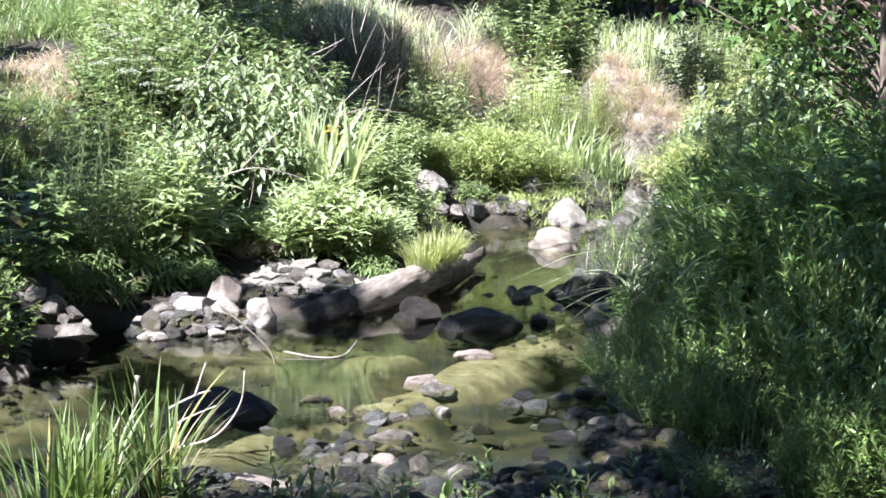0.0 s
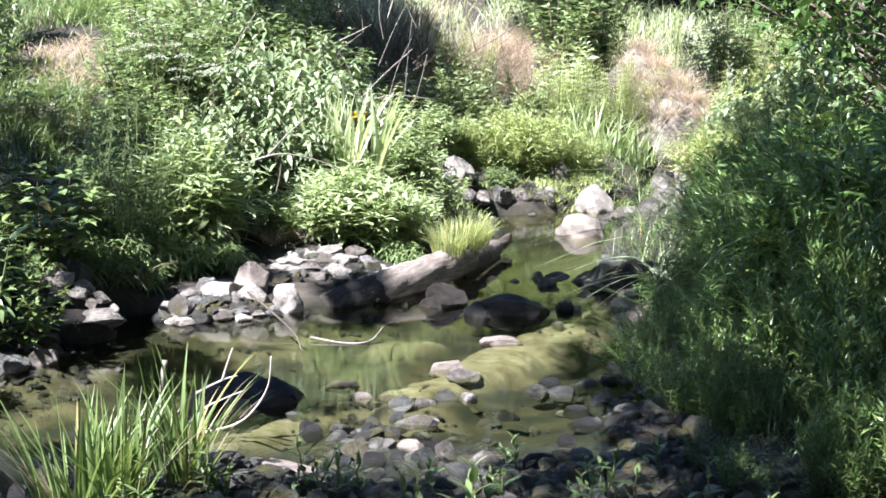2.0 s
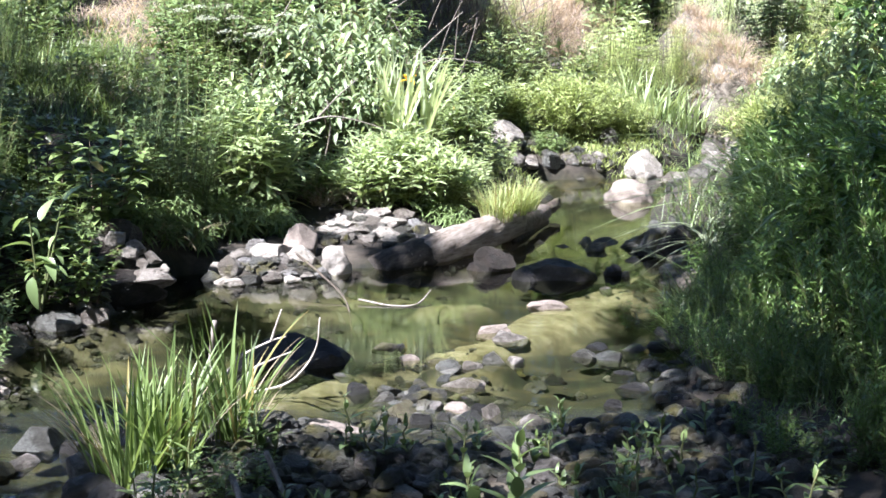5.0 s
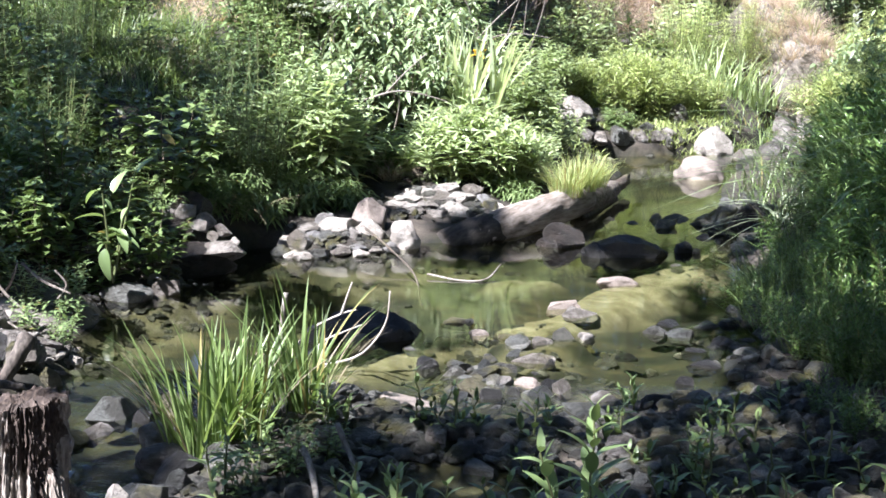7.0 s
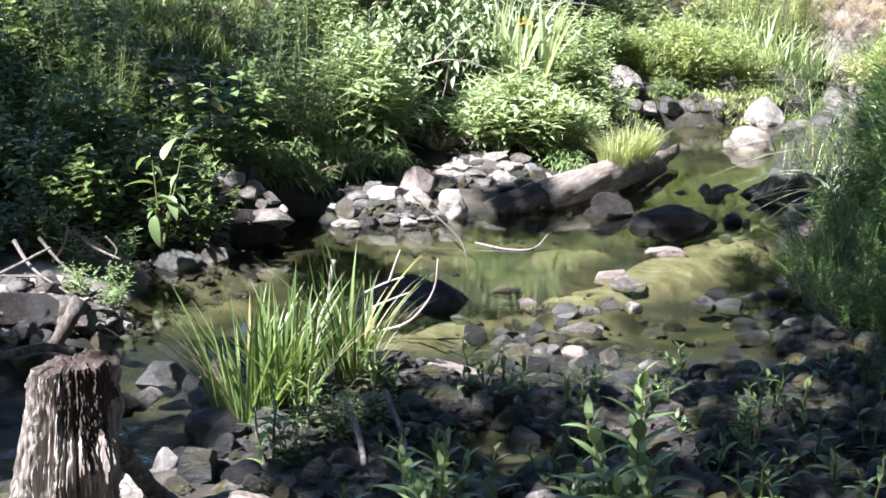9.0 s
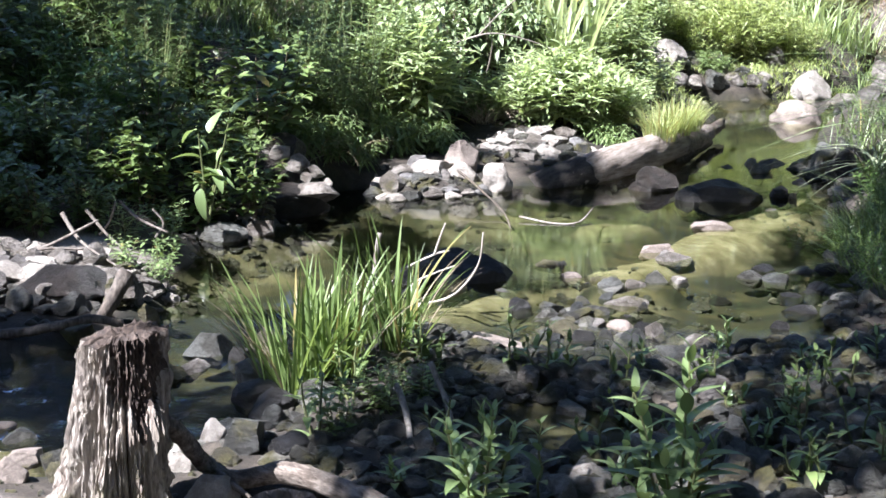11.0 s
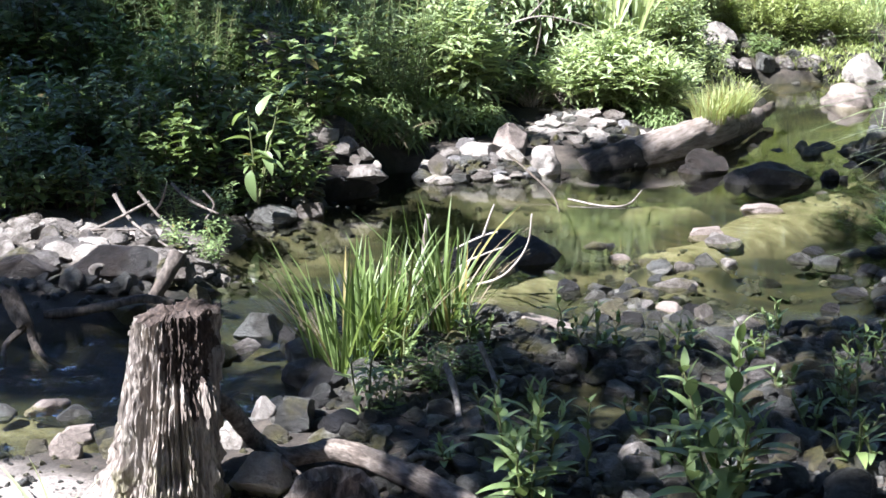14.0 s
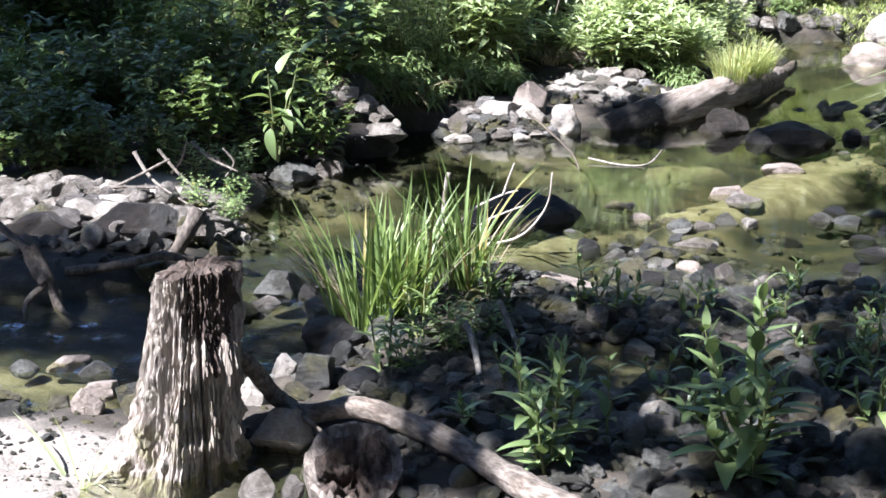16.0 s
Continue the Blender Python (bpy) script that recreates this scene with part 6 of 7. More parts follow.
    leafy_stalks("willowherb", -0.2, 3.98, [(0.03, 0.0, 0.4, 11), (-0.08, 0.03, 0.34, 9), (0.08, 0.05, 0.32, 9), (-0.03, -0.08, 0.28, 8), (0.0, 0.08, 0.36, 9)], "young willowherb with green leaves on gravel", 0.12, HERB_MID, 2)
    leafy_stalks("willowherb", -0.03, 4.2, [(0.0, 0.0, 0.28, 6)], "single young willowherb stalk on gravel", 0.1, HERB_MID, 3)
    leafy_stalks("willowherb", 0.23, 4.38, [(0.01, 0.0, 0.2, 5), (0.08, 0.06, 0.14, 4)], "small willowherb seedling on gravel", 0.1, HERB_MID, 4)
    for i, (x, y, h) in enumerate([(0.6, 5.35, 0.2), (0.28, 5.15, 0.2), (0.05, 5.6, 0.18), (0.9, 5.1, 0.25), (0.72, 4.75, 0.16), (-0.03, 5.43, 0.26), (-0.8, 4.74, 0.3), (-0.73, 5.12, 0.28), (-0.54, 5.6, 0.25), (0.28, 5.42, 0.22), (-0.35, 4.6, 0.22), (0.15, 4.62, 0.2), (1.05, 4.8, 0.22), (1.1, 5.3, 0.2), (0.45, 4.8, 0.14), (-0.45, 5.5, 0.16), (1.3, 5.0, 0.3), (0.8, 4.4, 0.2)]):
        leafy_stalks("willowherb", x, y, [(0.02, 0.0, h, 5), (-0.05, 0.03, h * 0.7, 4)], "small green seedling among stones", 0.085, HERB_DEEP if i % 2 else HERB_MID, 10 + i)
    n = 0
    while n < 22:
        x, y = rng.uniform(-0.5, 1.45), rng.uniform(4.25, 6.3)
        if water_gap(np.array([x]), np.array([y]))[0] < 0.05:
            continue
        h = rng.uniform(0.1, 0.24)
        leafy_stalks("willowherb", x, y, [(rng.normal(0, 0.03), 0.0, h, 5), (rng.normal(0, 0.05), 0.03, h * 0.7, 4)], "small green seedling among stones", 0.08, HERB_MID if n % 3 else HERB_DEEP, 40 + n)
        n += 1
    for x, y, s in ((-0.74, 4.86, 0.55), (-0.6, 5.05, 0.5), (-0.5, 5.2, 0.42)):
        place("mid", [mid_herb(s0) for s0 in (54, 55)], x, y, s)
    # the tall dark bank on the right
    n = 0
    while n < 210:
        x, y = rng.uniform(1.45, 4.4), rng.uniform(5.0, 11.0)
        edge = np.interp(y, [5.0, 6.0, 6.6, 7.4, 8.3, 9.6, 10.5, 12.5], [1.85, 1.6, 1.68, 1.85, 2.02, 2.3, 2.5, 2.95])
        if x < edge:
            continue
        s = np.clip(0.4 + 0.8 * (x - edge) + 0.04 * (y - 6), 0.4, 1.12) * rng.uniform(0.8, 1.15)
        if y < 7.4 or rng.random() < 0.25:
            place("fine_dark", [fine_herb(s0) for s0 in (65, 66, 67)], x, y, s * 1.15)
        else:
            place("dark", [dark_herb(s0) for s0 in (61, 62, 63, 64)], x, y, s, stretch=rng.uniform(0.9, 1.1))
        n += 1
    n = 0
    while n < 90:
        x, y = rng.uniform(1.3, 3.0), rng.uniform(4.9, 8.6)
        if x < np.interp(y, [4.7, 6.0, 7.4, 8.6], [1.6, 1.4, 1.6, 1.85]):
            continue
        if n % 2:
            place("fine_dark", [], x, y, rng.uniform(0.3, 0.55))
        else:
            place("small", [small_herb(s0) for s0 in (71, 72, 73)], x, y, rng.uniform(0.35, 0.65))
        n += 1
    for x, y, sc in ((1.42, 8.45, 0.34), (1.58, 8.25, 0.4), (1.72, 8.0, 0.45), (1.9, 8.6, 0.5), (2.0, 9.0, 0.55), (1.6, 7.6, 0.4)):
        place("overhang", [overhang(s0) for s0 in (56, 57)], x, y, sc)
    arching = tussock(48, 46, 0.95, 0.16, 0.02, HERB_MID, "long green grass arching over the shaded bank", "bank_grass", 0.35, 0.7, "long grass on the bank")
    for x, y, s in ((2.6, 9.6, 1.1), (2.9, 9.3, 1.2), (3.2, 9.8, 1.3), (2.7, 8.8, 1.1), (3.0, 8.6, 1.2), (3.4, 9.0, 1.3), (2.5, 9.1, 0.9), (3.1, 10.4, 1.3), (2.75, 10.2, 1.1), (3.6, 9.6, 1.4)):
        place("arching", [arching], x, y, s)
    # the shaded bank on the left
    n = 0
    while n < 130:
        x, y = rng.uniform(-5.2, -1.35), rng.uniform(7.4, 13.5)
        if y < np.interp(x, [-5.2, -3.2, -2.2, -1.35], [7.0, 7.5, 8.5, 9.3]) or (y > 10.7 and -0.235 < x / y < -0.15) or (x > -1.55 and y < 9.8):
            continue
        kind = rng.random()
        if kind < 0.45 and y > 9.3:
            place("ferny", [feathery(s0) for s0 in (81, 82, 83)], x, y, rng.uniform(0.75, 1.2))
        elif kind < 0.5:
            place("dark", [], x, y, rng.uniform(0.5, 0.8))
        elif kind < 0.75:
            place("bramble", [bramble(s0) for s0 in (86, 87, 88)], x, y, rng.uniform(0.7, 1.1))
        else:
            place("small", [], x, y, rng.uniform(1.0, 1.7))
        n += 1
    for x, y, s in ((-0.3, 13.6, 1.2), (0.2, 13.8, 1.1), (-0.8, 13.8, 1.2), (0.62, 11.6, 0.8), (0.62, 12.2, 1.0), (0.8, 12.7, 0.9), (0.95, 13.3, 0.8), (0.78, 13.6, 0.9), (1.3, 14.8, 0.7), (1.6, 14.95, 0.7), (2.1, 15.1, 0.6)):
        place("light", [light_herb(s0) for s0 in (51, 52, 53)], x, y, s)
    for x, y, s in ((-2.1, 12.0, 0.7), (-2.3, 12.3, 0.8), (-2.45, 12.8, 0.7), (-1.95, 12.4, 0.8), (-2.2, 12.9, 0.7), (-2.5, 12.2, 0.8), (-2.0, 11.5, 0.8), (-2.3, 11.6, 0.9), (-2.55, 11.7, 0.9), (-2.9, 13.3, 0.6)):
        place("small", [], x, y, s * 1.2)
    for x, y, s in ((-2.05, 6.75, 0.45), (-1.95, 7.0, 0.5), (-2.2, 7.25, 0.6), (-2.4, 7.4, 0.7), (-2.0, 7.35, 0.6), (-1.88, 6.72, 0.35), (-2.7, 7.5, 0.6)):
        place("mid", [], x, y, s)
    # the far bank: pale shrubs, cow parsley, dark brambles
    for x, y, s in ((-0.85, 12.2, 1.0), (-0.35, 12.6, 1.05), (0.0, 12.9, 0.8), (-0.6, 13.2, 1.1), (-1.0, 11.6, 0.8), (-0.45, 11.9, 0.85)):
        place("pale", [pale_shrub(s0) for s0 in (91, 92)], x, y, s)
    for x, y, s in ((-1.4, 11.9, 0.62), (-1.65, 11.9, 0.6), (-1.2, 11.6, 0.55), (-1.85, 12.9, 0.8), (-1.5, 13.0, 0.9), (-1.15, 13.3, 1.0), (-1.75, 13.8, 0.9), (-2.1, 15.2, 0.8), (-1.4, 14.6, 1.0)):
        place("bank", [dark_shrub(s0) for s0 in (101, 102)], x, y, s)
    for x, y, s in ((-1.5, 12.3, 1.05), (-1.3, 12.1, 1.05), (-1.7, 12.6, 1.0), (-1.1, 12.7, 1.1)):
        place("umbel", [umbel_plant(s0) for s0 in (95, 96)], x, y, s)
    for _ in range(46):
        x = rng.uniform(0.1, 2.0)
        y = rng.uniform(12.9 + 0.9 * max(0, x - 0.5), 15.2 + 0.9 * max(0, x - 0.5))
        if x > 0.9 and y < 15.0:
            continue
        place("small" if rng.random() < 0.5 else "light", [], x, y, rng.uniform(0.8, 1.5))
    for x, y, s in ((2.9, 20.2, 1.0), (3.3, 21.3, 1.3), (2.95, 22.0, 1.4), (3.7, 22.0, 1.3), (5.0, 19.2, 1.1), (5.3, 20.0, 1.2), (-0.45, 15.2, 1.0), (-0.6, 16.5, 1.2), (-1.6, 17.5, 1.1), (3.2, 23, 1.4)):
        place("bank", [], x, y, s)
    for x, y, s in ((1.35, 17.7, 1.2), (1.15, 17.4, 1.1), (1.6, 18.0, 1.2), (2.45, 17.0, 1.0), (2.65, 17.3, 1.1), (2.85, 17.1, 0.9), (3.55, 18.0, 1.0), (3.4, 18.5, 1.1), (3.2, 17.8, 1.0), (4.7, 17.2, 1.1), (4.9, 17.6, 1.2), (4.55, 16.9, 0.9), (5.6, 18.6, 1.6), (5.85, 19.0, 1.7), (5.4, 18.2, 1.3), (4.5, 20.6, 1.3), (4.1, 21.2, 1.3)):
        place("ferny_light", [feathery(85, YELLOWISH, "soft yellow-green horsetail on the far bank")], x, y, s)
    for x, y, s in ((1.1, 16.1, 1.5), (1.4, 16.3, 1.6), (1.7, 16.5, 1.6), (1.95, 16.7, 1.7), (2.2, 16.9, 1.4), (0.95, 15.8, 1.4), (1.25, 16.6, 1.7), (2.75, 18.3, 1.5), (3.0, 18.8, 1.7), (2.85, 19.3, 1.7)):
        place("light", [], x, y, s)
    woolly = lambda: make_plant("mullein", *herb_parts(97, 3, 1.1, 0.1, 0.17, 0.05, 7, 0.5, 0.8, 0.2, rings=2), WOOLLY, "tall plant with whitish woolly leaves", "herb")
    place("mullein", [woolly], 4.75, 17.9, 0.95, 0)
    for x, y, s in ((4.0, 15.2, 0.9), (4.25, 14.8, 1.0), (4.4, 15.6, 1.1), (4.6, 14.4, 1.2), (4.1, 14.0, 0.9), (4.9, 15.0, 1.3)):
        place("pale", [], x, y, s)
    for x, y, s in ((4.3, 14.2, 1.2), (4.6, 15.8, 1.3), (3.5, 13.6, 0.9), (3.9, 13.2, 1.0), (5.0, 16.5, 1.4)):
        place("yellow", [], x, y, s)
    dry = tussock(44, 160, 0.6, 0.22, 0.008, STRAW, "tan dry grass hanging over the bank", "dry_grass", 0.7, 0.8)
    n = 0
    while n < 90:
        x, y = rng.uniform(-5.5, 5.5), rng.uniform(13.0, 24.0)
        if y < np.interp(x, [-5.5, -1.5, 0.3, 2.5, 5.5], [12.0, 13.6, 14.0, 17.0, 16.0]) or 0.1 < x / y < 0.13 or -0.235 < x / y < -0.145 or (y > 14.6 and x / y > -0.02):
            continue
        kind = rng.random()
        if kind < 0.2:
            place("light", [], x, y, rng.uniform(1.2, 2.0))
        elif kind < 0.3:
            place("dry", [dry], x, y, rng.uniform(0.7, 1.1))
        elif kind < 0.5:
            place("bank", [], x, y, rng.uniform(0.6, 1.2))
        elif kind < 0.85:
            place("ferny_light", [], x, y, rng.uniform(0.9, 1.5))
        else:
            place("pale", [], x, y, rng.uniform(0.6, 1.1))
        n += 1
    for x, y, s in ((4.1, 17.0, 0.55), (4.3, 17.0, 0.6), (4.0, 17.3, 0.6), (4.25, 17.25, 0.6), (4.45, 17.3, 0.6), (3.9, 17.7, 0.6), (4.15, 17.7, 0.6), (4.4, 17.8, 0.6), (3.85, 18.2, 0.6), (4.1, 18.2, 0.6), (4.3, 18.4, 0.6), (3.75, 18.7, 0.6), (4.0, 18.8, 0.6), (3.7, 19.2, 0.6), (3.95, 19.4, 0.6), (1.4, 20.0, 1.2), (1.8, 20.6, 1.2), (1.1, 19.4, 1.1), (2.2, 21.4, 1.2), (2.0, 19.0, 0.8), (1.0, 21.5, 1.2)):
        place("dry", [dry], x, y, s)
    for x, y, s in ((-0.52, 10.8, 0.4), (-0.42, 11.0, 0.45), (-0.58, 11.1, 0.5), (2.3, 18.6, 0.8), (2.45, 19.4, 0.9), (2.6, 20.2, 0.9), (2.5, 21.0, 1.0), (2.65, 21.8, 1.0), (2.2, 19.0, 0.8), (2.3, 20.0, 0.9)):
        place("dry", [], x, y, s)
    brush = tussock(47, 110, 0.9, 0.5, 0.006, TWIG, "dark brown dead brush on the shaded slope", "brush", 0.9, 0.5, "dead brush on the slope")
    for x, y, s in ((0.1, 16.8, 1.0), (0.4, 17.4, 1.1), (0.8, 17.0, 1.0), (1.2, 17.5, 1.0), (1.5, 18.0, 1.1), (0.3, 18.3, 1.2), (0.9, 18.6, 1.2), (1.4, 19.0, 1.2), (-0.2, 17.6, 1.1), (0.6, 19.4, 1.3), (1.75, 19.2, 1.0), (-0.4, 18.6, 1.2), (1.1, 16.4, 0.8), (0.5, 15.6, 1.0), (0.15, 15.4, 1.0), (0.9, 15.9, 1.0)):
        place("brush", [brush], x, y, s)
    # ground cover
    lawn("bank_grass", np.concatenate([blob(rng, -1.6, 14.0, 2.6, 3.0, 5000), blob(rng, 1.2, 17.5, 2.0, 2.4, 2600), blob(rng, 3.6, 16.6, 1.6, 2.2, 1800)]), 0.28, 0.01, GRASS, "mixed green grass on the far bank", 1)
    lawn("slope_grass", np.concatenate([blob(rng, -3.6, 18.2, 2.4, 2.6, 7000), blob(rng, -4.2, 14.2, 1.0, 1.6, 2200), blob(rng, -2.0, 16.0, 1.0, 1.6, 2500)]), 0.42, 0.012, HERB_MID, "long green grass on the slope", 7)
    lawn("meadow_grass", np.concatenate([blob(rng, -5.5, 21, 3.5, 3.0, 3000), blob(rng, 4.6, 23, 2.5, 2.5, 2600), blob(rng, -1, 22, 3, 3, 3000)]), 0.5, 0.016, GRASS_LIGHT, "pale meadow grass above the bank", 2)
    lawn("straw", np.concatenate([blob(rng, -2.55, 14.3, 0.5, 0.9, 1100), blob(rng, -2.35, 12.2, 0.25, 0.4, 200), blob(rng, 2.5, 20.4, 0.6, 2.2, 1800), blob(rng, 4.0, 18.5, 0.5, 1.3, 1500), blob(rng, 0.9, 20.5, 1.5, 1.6, 1500)]), 0.22, 0.009, STRAW, "tan dead grass on the dry slope", 3, 0.8, 0.8)
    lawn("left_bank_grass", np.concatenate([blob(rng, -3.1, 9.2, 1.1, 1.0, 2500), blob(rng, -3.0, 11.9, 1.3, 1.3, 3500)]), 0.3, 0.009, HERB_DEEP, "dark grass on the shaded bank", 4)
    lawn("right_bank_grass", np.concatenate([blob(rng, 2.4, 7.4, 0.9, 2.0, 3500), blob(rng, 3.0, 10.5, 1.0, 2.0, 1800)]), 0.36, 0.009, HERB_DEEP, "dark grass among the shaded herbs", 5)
    lawn("shore_herbs", np.concatenate([blob(rng, 1.8, 14.85, 1.2, 0.5, 3000), blob(rng, 0.6, 13.4, 0.7, 0.8, 900)]), 0.12, 0.012, YELLOWISH, "low bright herbs between shore stones", 6)
    place("blade", [tussock(46, 7, 0.3, 0.03, 0.014, GRASS_LIGHT, "few pale blades beside the stump", "grass_tuft", 0.8, 0.3)], -1.58, 3.86, 1.0)


build_plants()


# ---- trees: unseen ones added to shade the creek, and the wood behind ----
# where unseen boughs are set between sun and ground: centre x, y, radii, density
SHADE = [(3.0, 8.0, 1.6, 3.2, 0.64), (3.7, 8.8, 1.5, 3.2, 0.72), (5.0, 13.5, 1.4, 2.0, 0.6), (2.5, 6.0, 1.1, 1.4, 0.66), (2.0, 5.4, 0.75, 0.9, 0.8), (3.1, 10.3, 0.75, 1.2, 0.7), (3.6, 11.5, 1.0, 1.5, 0.6),
         (-3.7, 8.5, 1.0, 1.2, 0.95), (-4.2, 10.2, 0.9, 1.6, 0.95), (-2.9, 8.3, 0.5, 0.5, 0.8), (-2.4, 8.8, 0.5, 0.4, 0.75), (-3.2, 10.8, 1.5, 1.3, 0.44), (-3.1, 7.7, 0.6, 0.5, 1.0), (-1.8, 11.2, 0.4, 1.0, 0.65), (-2.05, 10.5, 0.5, 0.9, 0.68), (-1.8, 9.6, 0.25, 0.5, 0.7), (-2.6, 11.3, 0.9, 0.8, 0.42), (-2.6, 8.4, 0.9, 0.5, 0.7), (-3.9, 7.7, 0.75, 1.1, 0.95),
         (-2.6, 5.55, 0.75, 0.42, 1.25), (-3.0, 7.35, 0.95, 0.4, 1.1), (-1.8, 5.15, 0.4, 0.4, 0.85), (-1.33, 5.2, 0.17, 0.35, 0.95), (-1.25, 6.45, 0.45, 0.45, 0.95), (-1.15, 8.2, 0.25, 0.5, 0.95), (-1.6, 9.1, 0.25, 0.4, 0.8), (-0.45, 7.2, 0.35, 0.3, 0.9),
         (-0.03, 9.72, 0.25, 0.34, 1.3), (-0.9, 9.85, 0.4, 0.16, 0.8), (1.55, 7.8, 0.5, 0.8, 0.8), (1.08, 9.42, 0.32, 0.24, 1.3), (1.5, 10.4, 0.4, 0.5, 0.9), (-0.55, 11.2, 0.3, 0.25, 0.85),
         (0.85, 4.62, 0.7, 0.35, 0.68), (0.75, 3.75, 0.6, 0.25, 0.8), (-0.25, 4.35, 0.45, 0.45, 0.82), (0.37, 3.95, 0.36, 0.36, 0.6), (0.2, 5.0, 1.0, 0.62, 0.68), (-0.6, 4.6, 0.35, 0.5, 0.75), (-0.7, 3.85, 0.2, 0.15, 0.6), (0.9, 5.4, 0.7, 0.8, 0.52), (1.5, 6.6, 0.4, 0.8, 0.6), (1.55, 5.6, 0.5, 0.8, 0.46),
         (3.2, 22.0, 0.8, 1.2, 1.0), (5.1, 19.6, 0.5, 1.0, 1.0), (1.5, 16.9, 0.8, 0.35, 0.6), (0.5, 19.2, 1.0, 2.8, 1.1), (0.1, 17.0, 0.8, 1.6, 0.95), (0.6, 15.6, 0.8, 0.8, 0.8), (-0.6, 17.5, 0.5, 1.5, 0.8)]


def shade_at(x, y):
    m = np.zeros_like(x)
    for cx, cy, rx, ry, a in SHADE:
        m = np.maximum(m, a * smoothstep(1.2, 0.8, np.hypot((x - cx) / rx, (y - cy) / ry)))
    return m


def build_canopy():
    """Two unseen trees added on the near bank, their leaves set to break the sun into patches."""
    rng = np.random.default_rng(8)
    way = np.array(SUN_WAY)
    n = 72000
    x, y = rng.uniform(-5.5, 5.5, n), rng.uniform(3.5, 23, n)
    holes = 0.25 * value_noise(x, y, 0.5, 41) + 0.35 * value_noise(x, y, 0.19, 42) + 0.4 * value_noise(x, y, 0.1, 43)
    keep = rng.random(n) < np.minimum(1, 2.2 * shade_at(x, y)) * smoothstep(0.36, 0.42, holes + 0.45 * (shade_at(x, y) - 0.72))
    x, y = x[keep], y[keep]
    z = rng.uniform(5.5, 7.5, len(x))
    low = height(x, y) + 0.25
    pts = np.stack([x, y, low], -1) + way * ((z + 0.6 * low - low) / way[2])[:, None]
    near = pts[:, 0] < -3.2
    for k, (mask, foot) in enumerate(((near, (-12.5, -0.5)), (~near, (-3.0, -3.5)))):
        tree = tagged(new("alder_tree"), "unseen leafy tree added to shade the creek", "tree")
        gz = ground_z(*foot)
        part("trunk", branch_mesh("trunk", [(*foot, gz - 0.2), (foot[0] + 0.2, foot[1] + 0.2, gz + 3), (foot[0] + 0.1, foot[1] + 0.6, gz + 7), (foot[0] + 0.5, foot[1] + 1.0, gz + 10)], 0.3, 0.08, k, 0.1, 16, 8), BARK, tree)
        mine = pts[mask]
        heads = mine[rng.choice(len(mine), 4, replace=False)]
        for h in heads:
            s = np.array([foot[0] + 0.15, foot[1] + 0.5, gz + 5.0])
            mid = (s + h) / 2 + (0, 0, 0.8)
            part("limb", branch_mesh("limb", [s, mid, h], 0.03, 0.008, k, 0.1, 8, 6), BARK, tree)
        heap = Heap()
        for _ in range(5):
            at = mine + rng.normal(0, 0.03, mine.shape)
            d = unit(rng.normal(size=mine.shape) * (1, 1, 0.5))
            add_leaves(heap, at, d, np.tile(way, (len(at), 1)) + rng.normal(0, 0.5, mine.shape), rng.uniform(0.07, 0.12, len(at)), rng.uniform(0.05, 0.085, len(at)), 1, 0.1)
        tagged(part("crown", heap.mesh("crown"), TREE_LEAF, tree), kind="stuff")


def far_tree(seed):
    def build():
        rng = np.random.default_rng(seed)
        tree = tagged(new("tree"), "dense green tree added round the creek, out of direct view", "tree", "trees behind the bank")
        part("trunk", branch_mesh("trunk", [(0, 0, -0.2), (0.1, 0, 1.2), (0, 0.1, 2.8), (0.1, 0, 4.2)], 0.14, 0.04, seed, 0.1, 10, 5), BARK, tree)
        heap, limbs = Heap(), []
        for _ in range(105):
            a, zz = rng.uniform(0, 6.28), rng.uniform(0.5, 4.6)
            r = (1.7 * math.sin(min(1, zz / 4.9) * 2.6 + 0.45) ** 0.8 if zz < 4.8 else 0.3) * rng.uniform(0.5, 1.05)
            c = np.array([math.cos(a) * r, math.sin(a) * r, zz])
            limbs.append(np.array([np.array([0, 0, max(0.4, zz - 0.9)]) * (1 - f) + c * f for f in np.linspace(0, 1, 4)]))
            n = 26
            at = c + rng.normal(0, 0.24, (n, 3)) * (1, 1, 0.7)
            add_leaves(heap, at, unit(rng.normal(size=(n, 3))), np.tile([0, 0, 1.0], (n, 1)), rng.uniform(0.14, 0.25, n), rng.uniform(0.08, 0.13, n), 1, 0.15)
        lh = Heap()
        add_tubes(lh, np.array(limbs), 0.03, 0.008, 4)
        tagged(part("limb", lh.mesh("limb"), BARK, tree), kind="stuff")
        tagged(part("crown", heap.mesh("crown"), TREE_LEAF, tree), kind="stuff")
        return tree
    return build


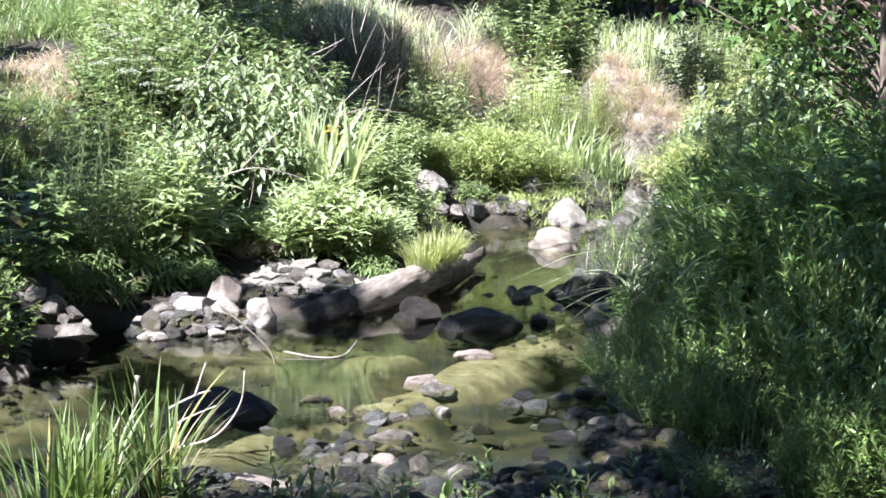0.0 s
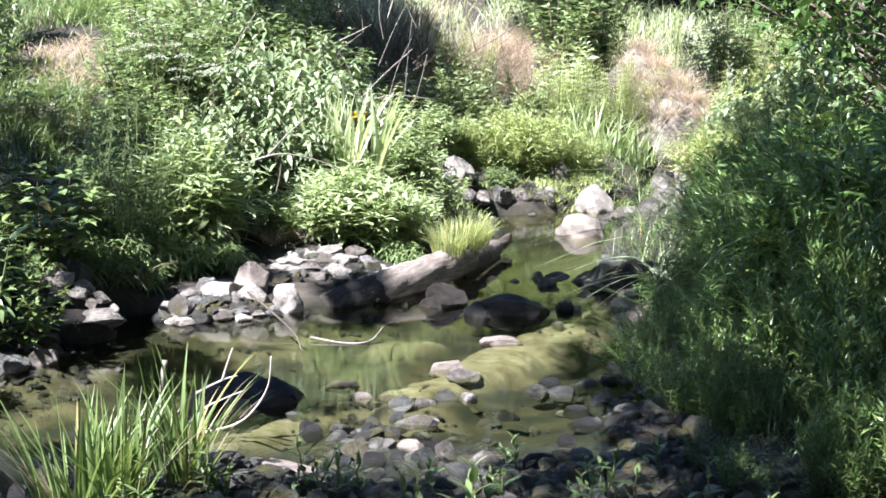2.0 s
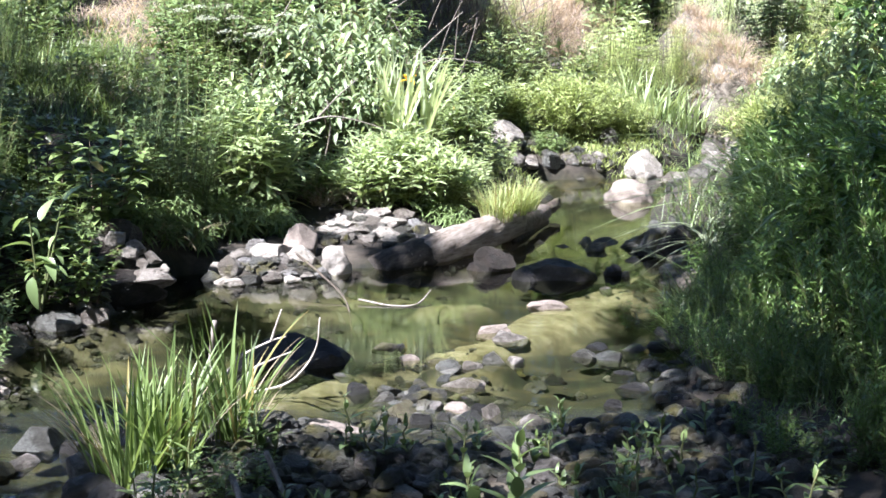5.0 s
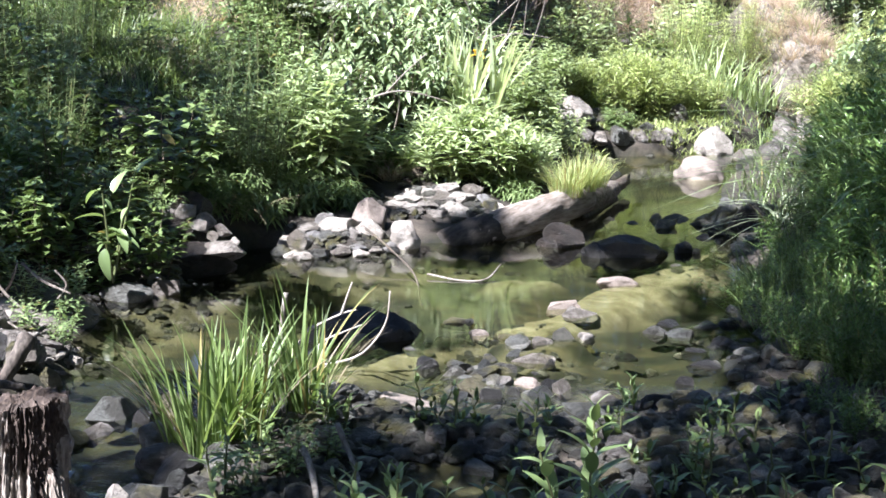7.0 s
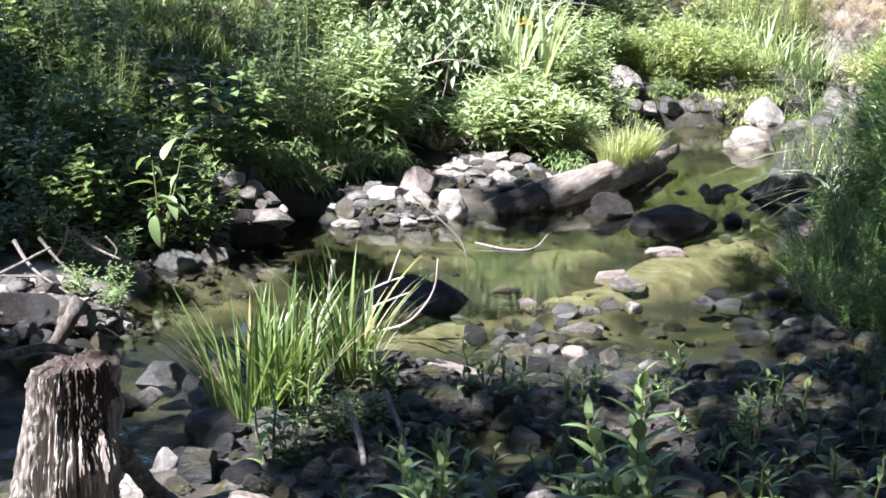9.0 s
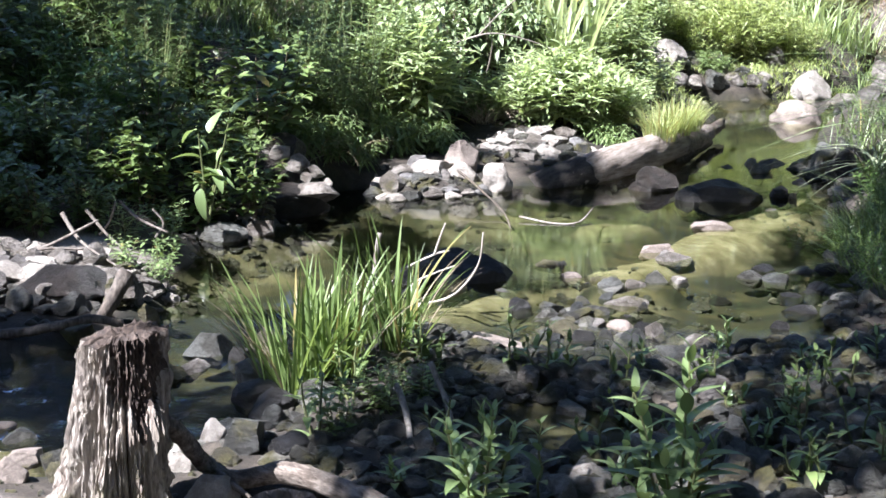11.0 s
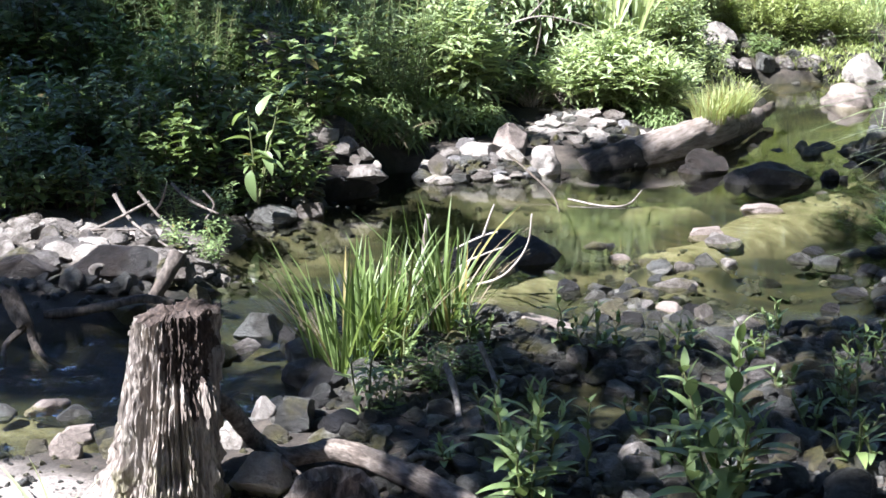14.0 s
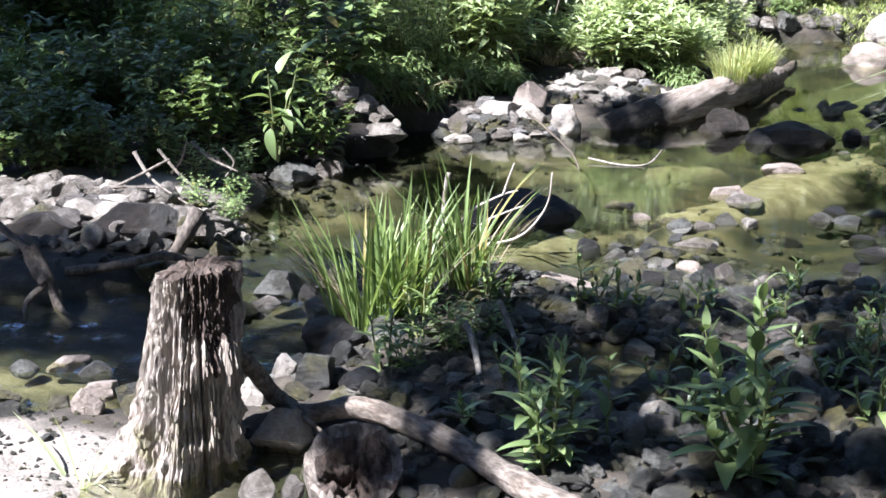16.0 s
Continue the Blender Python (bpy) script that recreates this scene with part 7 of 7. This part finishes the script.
def build_high_wood():
    """Tall crowns added out of view over the right bank and above the far wood to cut sky light, clear of the sun's way
    to the creek.
    """
    rng = np.random.default_rng(18)
    for foot, heads in (((7.5, 9.0), [(4.2, 8.0, 9.0), (5.5, 11.0, 10.0), (4.0, 12.5, 9.5), (6.0, 6.0, 9.0), (3.6, 5.0, 8.5)]), ((8.0, 16.0), [(5.0, 17.0, 10.0), (6.0, 20.0, 11.0), (4.5, 14.5, 10.0), (7.0, 13.0, 10.0)]), ((10.0, 27.0), [(1.0, 21.0, 12.0), (-2.5, 22.0, 12.0), (3.5, 23.0, 12.0), (-5.0, 23.0, 11.5), (-7.5, 21.0, 11.0)]), ((3.5, -4.0), [(2.5, -1.5, 8.0), (4.5, 0.5, 8.5), (1.0, -3.0, 8.5), (5.5, 3.0, 9.0), (-1.0, -4.5, 8.5)])):
        tree = tagged(new("tall_tree"), "tall tree added out of view to block sky light", "tree", "tall trees round the creek")
        gz = ground_z(*foot)
        top = np.array([foot[0], foot[1], gz + 8.0])
        part("trunk", branch_mesh("trunk", [(*foot, gz - 0.3), (foot[0] + 0.1, foot[1], gz + 4), tuple(top)], 0.26, 0.12, 3, 0.1, 14, 8), BARK, tree)
        heap = Heap()
        for h in heads:
            part("limb", branch_mesh("limb", [top - (0, 0, 2.5), (top + h) / 2 + (0, 0, 0.4), h], 0.1, 0.03, 4, 0.1, 8, 5), BARK, tree)
            n = 1500
            at = np.array(h) + unit(rng.normal(size=(n, 3))) * (rng.random((n, 1)) ** 0.4) * (2.1, 2.1, 1.0)
            add_leaves(heap, at, unit(rng.normal(size=(n, 3))), np.tile([0, 0, 1.0], (n, 1)), rng.uniform(0.16, 0.3, n), rng.uniform(0.1, 0.18, n), 1, 0.15)
        tagged(part("crown", heap.mesh("crown"), TREE_LEAF, tree), kind="stuff")


def build_alder_sapling(x, y):
    """A slim tree at the top of the right bank, whose leaves hang into view."""
    rng = np.random.default_rng(29)
    tree = tagged(new("alder_sapling"), "slim young tree with small dark leaves on the bank", "tree")
    gz = ground_z(x, y)
    part("trunk", branch_mesh("trunk", [(x, y, gz - 0.1), (x - 0.05, y, gz + 1.0), (x - 0.1, y, gz + 2.0), (x - 0.2, y, gz + 3.0)], 0.04, 0.012, 5, 0.1, 10, 6), BARK, tree)
    heap = Heap()
    for _ in range(16):
        a, up = rng.uniform(0, 6.28), rng.uniform(1.1, 2.9)
        r = rng.uniform(0.25, 0.75)
        c = np.array([x - 0.15 + math.cos(a) * r, y + math.sin(a) * r, gz + up])
        part("limb", branch_mesh("limb", [(x - 0.06, y, gz + up * 0.8), tuple((c + (x, y, gz + up * 1.02)) / 2), tuple(c)], 0.012, 0.004, 6, 0.1, 6, 5), BARK, tree)
        n = 70
        at = c + rng.normal(0, 0.14, (n, 3)) * (1, 1, 0.6)
        add_leaves(heap, at, unit(rng.normal(size=(n, 3)) - (0, 0, 0.4)), np.tile([0, 0, 1.0], (n, 1)) + rng.normal(0, 0.3, (n, 3)), rng.uniform(0.06, 0.1, n), rng.uniform(0.03, 0.05, n), 2, 0.2)
    tagged(part("crown", heap.mesh("crown"), TREE_LEAF, tree), kind="stuff")


build_canopy()
build_high_wood()
build_alder_sapling(4.35, 10.9)
WOOD_RNG = np.random.default_rng(15)
for i in range(17):
    place("far", [far_tree(1), far_tree(2)], -13 + i * 1.75 + WOOD_RNG.uniform(-0.5, 0.5), 26 + WOOD_RNG.uniform(-2.0, 3.0), WOOD_RNG.uniform(0.85, 1.2) if i > 5 else WOOD_RNG.uniform(0.35, 0.5))
for i in range(11):
    place("far", [], -4.0 + 1.9 * i, 30.5 + WOOD_RNG.uniform(-1, 1), WOOD_RNG.uniform(1.1, 1.4))
    # row behind the camera, out of view, added to cut sky light
    place("far", [], -11 + 2.1 * i + WOOD_RNG.uniform(-0.5, 0.5), -6.5 + WOOD_RNG.uniform(-1.5, 1.5), WOOD_RNG.uniform(1.6, 2.1))
# rows on both sides, out of view, added to cut sky light
for i in range(9):
    place("far", [], 9.6 + WOOD_RNG.uniform(-0.6, 1.5), -3.0 + 2.6 * i, WOOD_RNG.uniform(1.5, 2.0))
    if i < 5:
        place("far", [], -13.5 + WOOD_RNG.uniform(-1.0, 0.6), -1.0 + 2.6 * i, WOOD_RNG.uniform(1.2, 1.5))
for x, y, s in ((7.4, 12.0, 0.9), (6.5, 16.0, 1.0), (-7.5, 9.0, 0.9), (7.0, 20.0, 1.1)):
    place("far", [], x, y, s)
